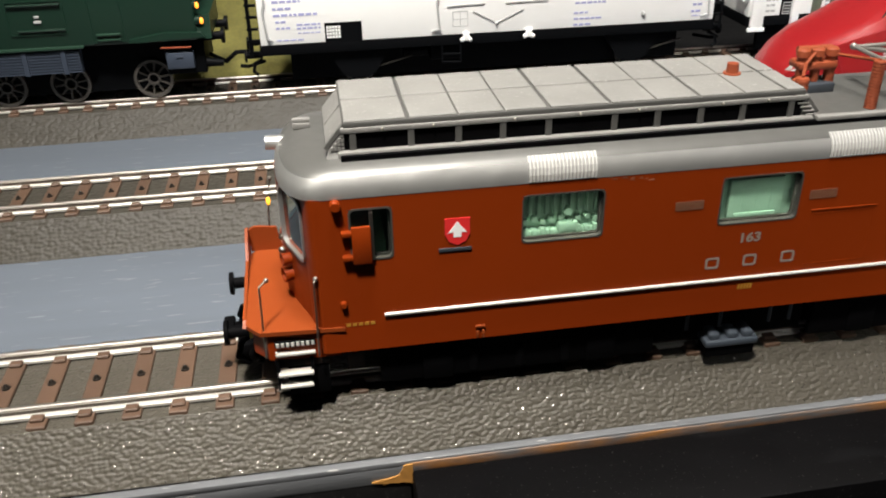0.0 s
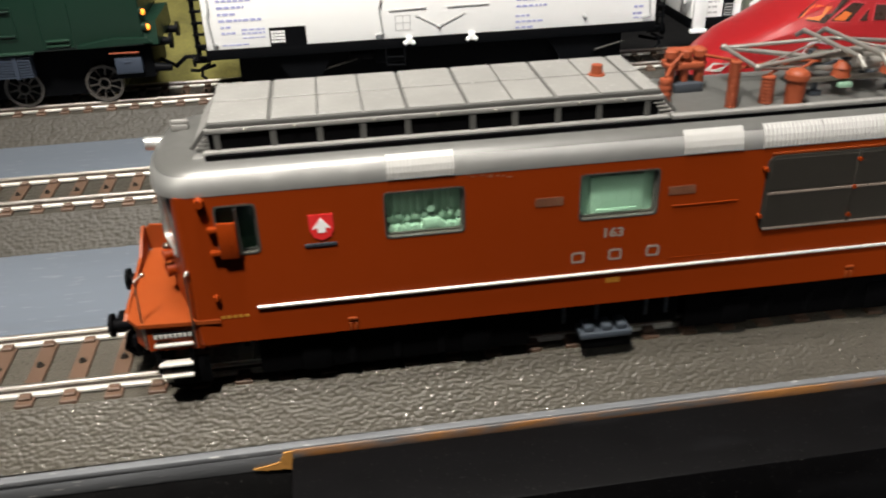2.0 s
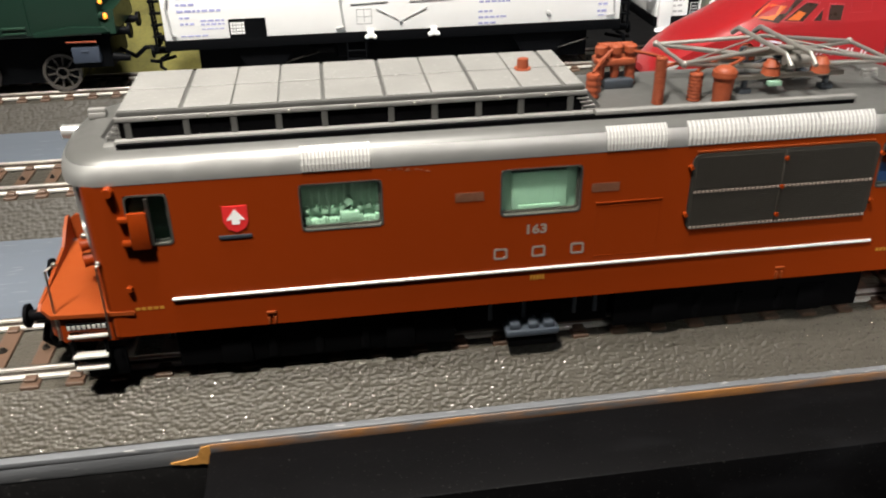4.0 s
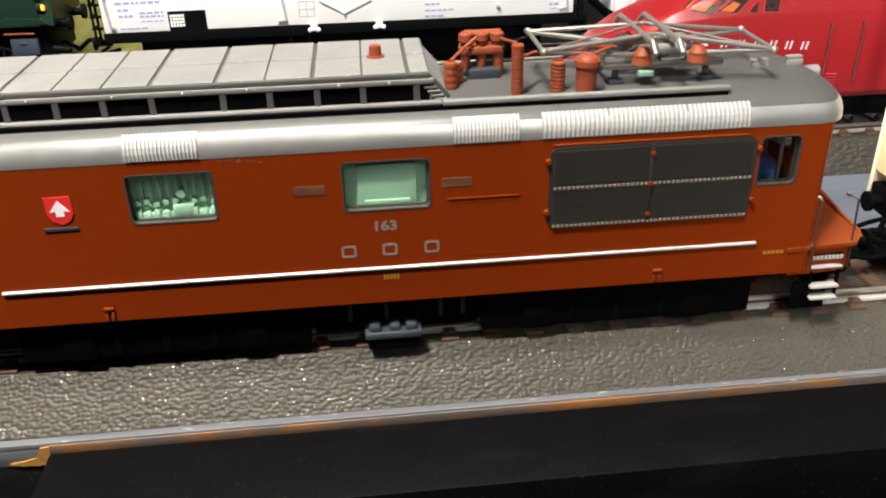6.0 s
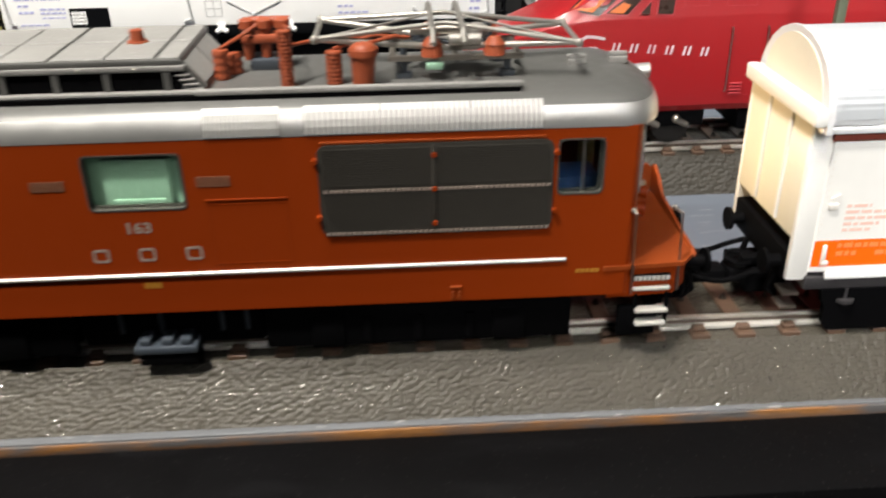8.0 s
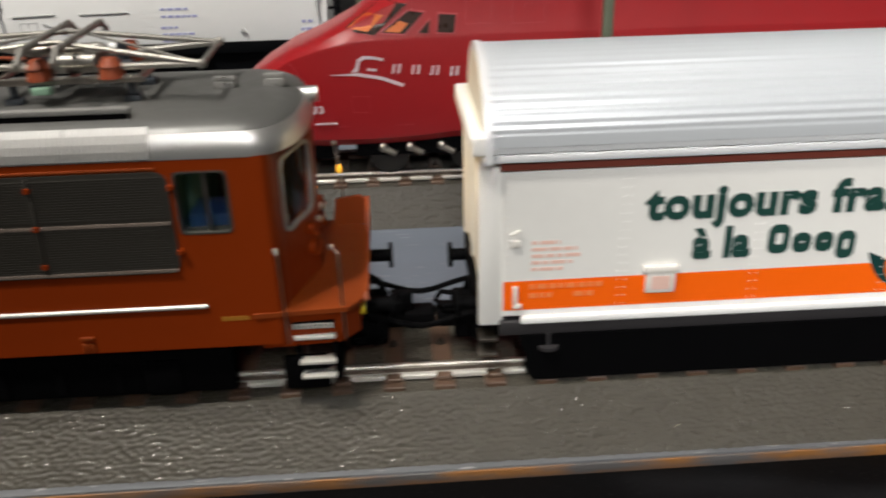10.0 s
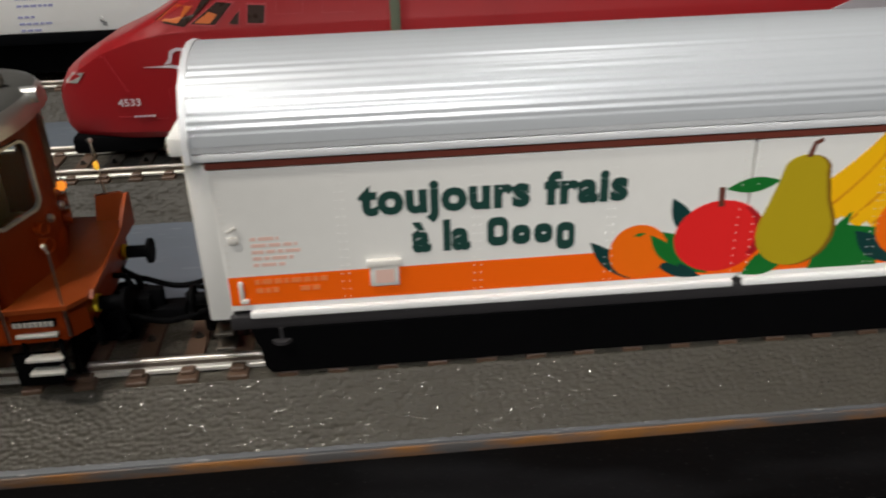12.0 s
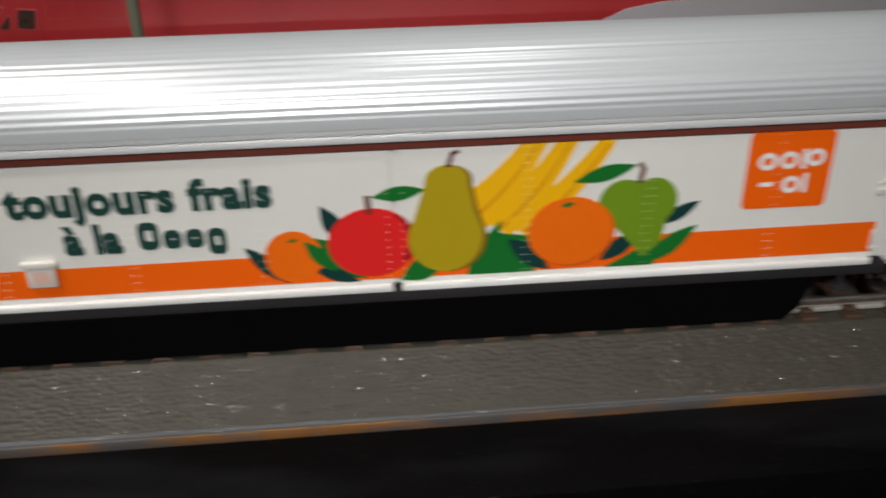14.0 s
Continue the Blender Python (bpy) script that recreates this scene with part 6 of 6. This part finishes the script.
def white_wagon(x0, x1, name_label, detailed):
    w = thing("refrigerator_wagon", (x0 + x1) / 2, FY, RAIL_TOP, name_label, "wagon", "white wagons on the back track")
    bm = bmesh.new()
    box(bm, x0, x1, FY0, 2 * FY - FY0, 20.9, 52.0, 0.3)
    part("body", bm, bright_white, w)
    bm = bmesh.new()
    prism(bm, [(FY0 - 1, 51.6)] + [(FY - 17.2 * math.cos(radians(a)), 51.6 + 6.5 * math.sin(radians(a))) for a in range(0, 181, 15)] + [(2 * FY - FY0 + 1, 51.6)], YZ, x0 - 0.8, x1 + 0.8)
    part("roof", bm, wagon_roof, w, smooth=40)
    bm = bmesh.new()
    box(bm, x0 - 0.5, x1 + 0.5, FY0 - 0.3, 2 * FY - FY0 + 0.3, 17.2, 20.95, 0.2)
    # plate added below the frame to paint the dark underside
    box(bm, x0 + 10, x1 - 10, FY0 + 9, FY0 + 11, 5.0, 17.4)
    part("frame", bm, far_black, w, "black underframe with a plate standing in for shade")
    for cx in (x0 + 35.0, x1 - 31.0):
        bm = bmesh.new()
        prism(bm, [(cx - 12, 17.4), (cx + 12, 17.4), (cx + 6, 8.0), (cx + 3, 6.4), (cx - 3, 6.4), (cx - 6, 8.0)], XZ, FY0 + 2.0, FY0 + 3.4)
        g = part("axle_guard", bm, far_black, w)
        for y in (FY - 9.3, FY + 9.3):
            bm = bmesh.new()
            ring(bm, ellipse(cx, RAIL_TOP + 5.6, 5.6, 5.6, n=32), ellipse(cx, RAIL_TOP + 5.6, 4.6, 4.6, n=32), XZ, y - 1.0, y + 1.0)
            for k in range(9):
                a = radians(k * 40)
                rod(bm, (cx, y, RAIL_TOP + 5.6), (cx + 4.8 * math.cos(a), y, RAIL_TOP + 5.6 + 4.8 * math.sin(a)), 0.35, 0.3, 6)
            rod(bm, (cx, y - 1.2, RAIL_TOP + 5.6), (cx, y + 1.2, RAIL_TOP + 5.6), 1.2, 1.2, 14)
            part("wheel", bm, wheel_dark, g)
        bm = bmesh.new()
        rod(bm, (cx + 2, FY0 + 3.5, 8.6), (cx + 20, FY0 + 3.0, 13.4), 0.4, 0.4, 8)
        part("brake_rod", bm, wheel_dark, w)
    bm = bmesh.new()
    box(bm, x0 + 62, x0 + 74, FY0 + 3, FY0 + 12, 11.0, 17.2, 0.8)
    rod(bm, (x0 + 52, FY0 + 6, 14.6), (x0 + 61, FY0 + 6, 14.6), 2.4, 2.4, 16)
    part("brake_gear", bm, far_black, w)
    bm = bmesh.new()
    path_rod(bm, [(x0 + 66, FY0, 17.2), (x0 + 66, FY0 - 0.4, 11.0), (x0 + 73, FY0 - 0.4, 10.6), (x0 + 73, FY0, 17.2)], 0.4, 6)
    path_rod(bm, [(x0 + 66, FY0 - 0.4, 14.0), (x0 + 73, FY0 - 0.4, 13.8)], 0.4, 6)
    part("step", bm, far_black, w)
    for x in (x0 + 75.0, x0 + 99.0):
        bm = bmesh.new()
        box(bm, x - 1.3, x + 1.3, FY0 - 1.0, FY0 + 0.1, 18.6, 21.6, 0.3)
        for dx in (-1.5, 1.5):
            ball(bm, (x + dx, FY0 - 0.6, 19.0), 0.9, seg=10)
        part("door_guide", bm, bright_white, w, "white door guide foot")
    if not detailed:
        for x, half in ((x0 + 3.4, 2.6), (x0 + 19.0, 1.6)):
            bm = bmesh.new()
            box(bm, x - half, x + half, FY0 - 1.4, FY0, 17.0, 46.0, 0.3)
            box(bm, x - half - 0.9, x + half + 0.9, FY0 - 1.6, FY0, 15.2, 16.8, 0.4)
            box(bm, x - half * 0.7, x + half * 0.7, FY0 - 1.5, FY0, 16.6, 17.2)
            part("door_post", bm, bright_white, w, "white door post with a flat foot")
        # no real recess: a black sheet paints its dark depth
        bm = bmesh.new()
        box(bm, x0 + 13.0, x0 + 20.0, FY0 - 0.25, FY0 + 0.1, 19.0, 46.0)
        d = part("door_gap", bm, far_black, w, "black sheet painting a dark opening between the white panels", smooth=0)
        bm = bmesh.new()
        ring(bm, rounded(x0 + 13.8, x0 + 17.4, 21.4, 26.0, 0.2), rounded(x0 + 14.1, x0 + 17.1, 21.7, 25.7, 0.15), XZ, FY0 - 0.4, FY0 - 0.2)
        for k in range(3):
            box(bm, x0 + 14.4, x0 + 16.8, FY0 - 0.4, FY0 - 0.2, 22.2 + k * 1.1, 22.6 + k * 1.1)
        part("label_frame", bm, line_grey, d, smooth=0)
        for i, (a, c, z) in enumerate(((6.6, 11.4, 31.0), (7.0, 11.0, 28.8), (6.8, 11.4, 26.6), (7.0, 11.2, 24.6), (7.0, 10.8, 22.4), (31.6, 37.4, 25.2), (31.6, 36.6, 23.6), (31.6, 35.4, 22.0))):
            text_bar(w, x0 + a, x0 + c, z, 0.8, line_grey, seed=40 + i)
        bm = bmesh.new()
        for y in (FY0 + 0.6, FY0 + 5.4):
            rod(bm, (x0 - 2.6, y, 27.0), (x0 - 2.6, y, 50.0), 0.55, 0.55, 8)
        for k in range(6):
            rod(bm, (x0 - 2.6, FY0 + 0.6, 28.4 + k * 3.8), (x0 - 2.6, FY0 + 5.4, 28.4 + k * 3.8), 0.5, 0.5, 8)
            box(bm, x0 - 3.2, x0 + 0.2, FY0 + 0.3, FY0 + 1.2, 28.0 + k * 7.6, 28.8 + k * 7.6)
        part("ladder", bm, bright_white, w, "white end ladder")
        return w
    # black board with white chequer plate
    bm = bmesh.new()
    box(bm, -2.8, 10.6, FY0 - 0.3, FY0 + 0.1, 20.8, 27.9)
    b = part("sign_board", bm, far_black, w, "black square sign board", smooth=0)
    bm = bmesh.new()
    for i in range(5):
        for j in range(4):
            box(bm, -2.2 + i * 1.05, -1.4 + i * 1.05, FY0 - 0.42, FY0 - 0.2, 22.4 + j * 1.15, 23.3 + j * 1.15)
    part("chequer_plate", bm, bright_white, b, "white chequered label", smooth=0)
    for x in (-24.0, 38.4, 142.8):
        s = 1 if x < 0 else -1
        bm = bmesh.new()
        path_rod(bm, [(x + 0.6, FY0 - 0.3, 46.0), (x + 0.6, FY0 - 1.0, 36.0), (x - 0.2, FY0 - 1.0, 33.0), (x + 0.8, FY0 - 1.0, 23.4), (x + 2.2 * s, FY0 - 0.4, 22.6)], 0.38, 8)
        part("handle_bar", bm, line_grey, w, "long grey handle bar")
    # drawn marks: square with cross, opened V
    bm = bmesh.new()
    ring(bm, rounded(44.0, 49.8, 23.8, 29.4, 0.1), rounded(44.25, 49.55, 24.05, 29.15, 0.1), XZ, FY0 - 0.1, FY0)
    box(bm, 46.8, 47.0, FY0 - 0.1, FY0, 24, 29.2)
    box(bm, 44.2, 49.6, FY0 - 0.1, FY0, 26.5, 26.7)
    part("square_mark", bm, line_grey, w, smooth=0)
    bm = bmesh.new()
    for a, c in (((51.7, 29.2), (60.4, 24.6)), ((60.8, 24.6), (70.6, 29.0)), ((42.0, 31.4), (56.0, 31.8)), ((64.0, 31.6), (80.0, 31.8))):
        rod(bm, (a[0], FY0 - 0.3, a[1]), (c[0], FY0 - 0.3, c[1]), 0.2, 0.2, 6)
    ball(bm, (60.6, FY0 - 0.3, 24.4), 0.7, seg=8)
    part("latch_rods", bm, line_grey, w, "thin latch rods in a V")
    for i, (a, c, z, h) in enumerate(((-20.6, -10.8, 35.6, 1.2), (-20.6, -14.0, 33.2, 1.2), (-20.6, -5.0, 30.9, 1.2), (-20.0, -15.6, 28.6, 1.0), (-20.0, -15.0, 26.4, 1.0), (-20.2, -10.6, 22.2, 0.6),
                                      (-12.6, -4.2, 27.4, 0.9), (-12.6, -4.2, 26.1, 0.9), (-12.4, -4.4, 24.6, 0.5), (90.2, 96.0, 26.0, 0.9), (90.2, 101.0, 23.8, 0.9), (90.2, 97.4, 21.6, 0.9), (90.6, 103.0, 29.6, 1.0),
                                      (137.2, 140.8, 26.6, 1.2), (136.8, 140.8, 24.0, 1.2), (137.2, 140.4, 22.6, 0.6), (-20.6, -8.0, 38.0, 1.2), (90.6, 100.0, 32.0, 1.0), (-20.6, -12.0, 40.4, 1.2))):
        text_bar(w, a, c, z, h * 0.75, soft_print, seed=i)
    bm = bmesh.new()
    rod(bm, (117.0, FY0 - 0.4, 25.4), (118.2, FY0 - 0.4, 23.8), 0.5, 0.5, 8)
    ball(bm, (117.4, FY0 - 0.4, 24.6), 0.8, seg=8)
    part("lock", bm, line_grey, w)
    # end ladders
    for xe, s in ((x0, -1), (x1, 1)):
        bm = bmesh.new()
        for y in (FY0 + 1.0, FY0 + 6.6):
            rod(bm, (xe + s * 3.6, y, 17), (xe + s * 3.6, y, 48), 0.5, 0.5, 8)
        for k in range(7):
            rod(bm, (xe + s * 3.6, FY0 + 1.0, 18.4 + k * 4.2), (xe + s * 3.6, FY0 + 6.6, 18.4 + k * 4.2), 0.45, 0.45, 8)
            box(bm, *sorted((xe + s * 4.4, xe + s * 0.4)), FY0 + 0.6, FY0 + 2.2, 18.0 + k * 4.2, 18.7 + k * 4.2)
        part("ladder", bm, far_black, w, "black end ladder")
    for x, s in ((x0, -1), (x1, 1)):
        for y in (FY - 9, FY + 9):
            bm = bmesh.new()
            rod(bm, (x, y, 15.8), (x + s * 6.0, y, 15.8), 1.2, 1.2, 12)
            rod(bm, (x + s * 5.8, y, 15.8), (x + s * 6.6, y, 15.8), 2.4, 2.4, 18)
            part("buffer", bm, far_black, w, "black round buffer")
        bm = bmesh.new()
        path_rod(bm, [(x, FY0 + 3, 15.5), (x + s * 3, FY0 + 2.5, 14), (x + s * 3.6, FY0 + 2.5, 11), (x + s * 2, FY0 + 2.5, 9.6)], 0.6, 8)
        path_rod(bm, [(x, FY, 11), (x + s * 6, FY - 4, 10.4), (x + s * 9, FY - 4, 10.8)], 0.7, 8)
        part("coupling", bm, far_black, w)
    return w


white_wagon(-26.0, 146.0, "bright white model refrigerator wagon with blue print", True)
white_wagon(160.5, 300.0, "bright white model wagon with door posts, behind the first", False)


# ---- dark green vintage electric locomotive on the back track ----
def green_locomotive():
    g = thing("green_locomotive", -115, FY, RAIL_TOP, "dark green vintage model electric locomotive with spoked wheels", "locomotive")
    y0, y1 = 181.0, 215.0
    bm = bmesh.new()
    box(bm, -190, -47.4, y0, y1, 24.6, 56, 0.8, 3)
    part("body", bm, loco_green, g)
    for x0, x1, z0, z1 in ((-109.0, -90.2, 29.4, 41.0), (-132.0, -114.0, 29.4, 41.0), (-82.6, -71.6, 25.6, 50.0)):
        bm = bmesh.new()
        ring(bm, rounded(x0, x1, z0, z1, 0.6), rounded(x0 + 0.5, x1 - 0.5, z0 + 0.5, z1 - 0.5, 0.5), XZ, y0 - 0.4, y0 + 0.1)
        part("panel_frame", bm, loco_green, g, "raised green panel frame")
    for x0, x1, z in ((-108.0, -91.0, 39.6), (-106.0, -90.6, 31.0)):
        bm = bmesh.new()
        rod(bm, (x0, y0 - 0.6, z), (x1, y0 - 0.6, z), 0.45, 0.45, 8)
        part("hand_bar", bm, loco_green, g)
    bm = bmesh.new()
    box(bm, -100.4, -98.0, y0 - 0.6, y0, 33.4, 34.4, 0.2)
    box(bm, -100.0, -98.4, y0 - 0.6, y0, 35.2, 36.0, 0.2)
    part("latch", bm, line_grey, g)
    bm = bmesh.new()
    box(bm, -190, -86.0, y0 - 1.0, y0 + 0.2, 24.2, 25.2, 0.2)
    part("sole_bar", bm, green_edge, g, "pale green lower edge")
    bm = bmesh.new()
    prism(bm, [(-70.4, 25.2), (-44.6, 26.0), (-46.0, 27.6), (-58.0, 28.2), (-70.4, 26.4)], XZ, y0 - 1.6, y0 + 0.3)
    part("front_ledge", bm, loco_green, g, smooth=0)
    bm = bmesh.new()
    prism(bm, [(181.0, 25.0), (215.0, 25.0), (213.0, 33.0), (183.0, 33.0)], YZ, -47.6, -42.6)
    part("nose", bm, loco_green, g, smooth=0)
    for z in (26.4, 28.2):
        bm = bmesh.new()
        box(bm, -81.0, -73.0, y0 - 1.4, y0 + 0.2, z, z + 0.6, 0.15)
        part("step", bm, green_edge, g)
    for x, z, mat in ((-46.4, 36.6, lamp_glow), (-45.6, 31.2, lamp_glow)):
        bm = bmesh.new()
        rod(bm, (-48.0, y0 + 1.6, z), (x, y0 + 1.2, z), 1.5, 1.6, 14)
        h = part("lamp", bm, loco_green, g)
        bm = bmesh.new()
        ball(bm, (x + 0.2, y0 + 0.6, z), 0.8, sz=1.4, seg=12)
        part("lens", bm, mat, h, "lit amber lamp lens")
    # ribbed battery case, tool box, wheels
    bm = bmesh.new()
    box(bm, -150, -88.2, y0 + 0.6, y0 + 4.0, 15.6, 23.6)
    c = part("resistor_case", bm, case_blue, g, "blue-grey ribbed case below the body", smooth=0)
    bm = bmesh.new()
    for k in range(8):
        box(bm, -150, -88.2, y0 - 0.1, y0 + 0.8, 15.8 + k * 1.0, 16.35 + k * 1.0)
    for x in (-106.5, -93.6, -128.0):
        box(bm, x - 0.7, x + 0.7, y0 - 0.3, y0 + 0.8, 15.4, 23.8)
    part("ribs", bm, case_blue, c, smooth=0)
    bm = bmesh.new()
    box(bm, -59.4, -49.8, y0 + 0.2, y0 + 5, 14.6, 20.6, 0.5)
    box(bm, -56.0, -53.4, y0 - 0.1, y0 + 0.4, 18.6, 19.4, 0.15)
    part("tool_box", bm, case_blue, g, "blue-grey tool box")
    bm = bmesh.new()
    rod(bm, (-60.5, y0 - 0.2, 22.6), (-50.0, y0 - 0.2, 22.4), 0.35, 0.35, 8)
    part("red_pipe", bm, insulator_red, g)
    for cx in (-66.0, -95.0, -117.0, -140.0):
        for y in (FY - 9.3, FY + 9.3):
            bm = bmesh.new()
            zc = RAIL_TOP + 7.0
            ring(bm, ellipse(cx, zc, 7.0, 7.0, n=36), ellipse(cx, zc, 5.9, 5.9, n=36), XZ, y - 1.0, y + 1.0)
            ring(bm, ellipse(cx, zc, 2.3, 2.3, n=36), ellipse(cx, zc, 1.6, 1.6, n=36), XZ, y - 1.2, y + 1.2)
            wh = part("wheel", bm, spoke_grey, g, "grey spoked wheel")
            for k in range(10):
                a = radians(k * 36 + 9)
                bm = bmesh.new()
                rod(bm, (cx + 2 * math.cos(a), y, zc + 2 * math.sin(a)), (cx + 6.2 * math.cos(a), y, zc + 6.2 * math.sin(a)), 0.42, 0.36, 6)
                part("spoke", bm, spoke_grey, wh)
    bm = bmesh.new()
    box(bm, -185, -60, y0 + 8, y1 - 8, 6, 24.8)
    box(bm, -60, -46, y0 + 3, y1 - 3, 12.0, 25.0, 0.5)
    part("underframe", bm, far_black, g)
    for y in (FY - 9, FY + 9):
        bm = bmesh.new()
        rod(bm, (-46, y, 24.0), (-39.6, y, 24.0), 1.7, 1.4, 14)
        rod(bm, (-40.0, y, 24.0), (-38.8, y, 24.0), 2.8, 2.8, 18)
        part("buffer", bm, far_black, g, "black round buffer")
    bm = bmesh.new()
    rod(bm, (-46, FY0 + 3, 15.6), (-40, FY0 + 3, 15.0), 1.8, 1.2, 12)
    path_rod(bm, [(-46, FY, 15), (-40, FY - 3, 12.6), (-36, FY - 3, 15.8), (-31, FY - 3, 15.8)], 0.8, 8)
    part("coupling", bm, far_black, g)
    return g


green_edge = material("green_edge", (0.016, 0.045, 0.028), 0.4, vary=0.1)
case_blue = material("case_blue", (0.036, 0.047, 0.07), 0.5, vary=0.12)
spoke_grey = material("spoke_grey", (0.105, 0.095, 0.085), 0.4, metal=0.4, vary=0.15)
green_locomotive()

# ---- scatter foliage and back board behind the tracks ----
moss = material("moss_foam", (0.135, 0.122, 0.03), 0.9, vary=0.7, grain=700, bump=1.0, bump_scale=900)
bm = bmesh.new()
rng = random.Random(5)
bmesh.ops.create_grid(bm, x_segments=150, y_segments=46, size=0.5, matrix=Matrix.Translation((-90, 262, 0)) @ Matrix.Diagonal((360, 110, 1, 1)))
for v in bm.verts:
    k = (v.co.y - 219) / 110
    v.co.z = -8.8 + 34 * max(0.0, k) ** 1.2 + 5.0 * noise.noise(v.co * 0.06) * min(1, max(0, k * 6)) + 2.6 * noise.noise(v.co * 0.22) * min(1, max(0, k * 8)) + 1.0 * rng.random()
tagged(part("foliage", bm, moss, smooth=70), "yellow-green foam scatter on the embankment", "foliage", kind="stuff")
bm = bmesh.new()
box(bm, 30, 130, 221, 226, -9.2, 13.0, 0.6)
tagged(part("retaining_wall", bm, material("stone_grey", (0.16, 0.15, 0.13), 0.7, vary=0.3, bump=0.5), smooth=30), "low grey stone wall behind the back track", "wall", kind="structure")
bm = bmesh.new()
box(bm, -600, 800, 330, 340, -20, 400)
tagged(part("wall_back", bm, hall_wall, smooth=0), "dark backdrop board behind the layout", "wall", kind="structure")
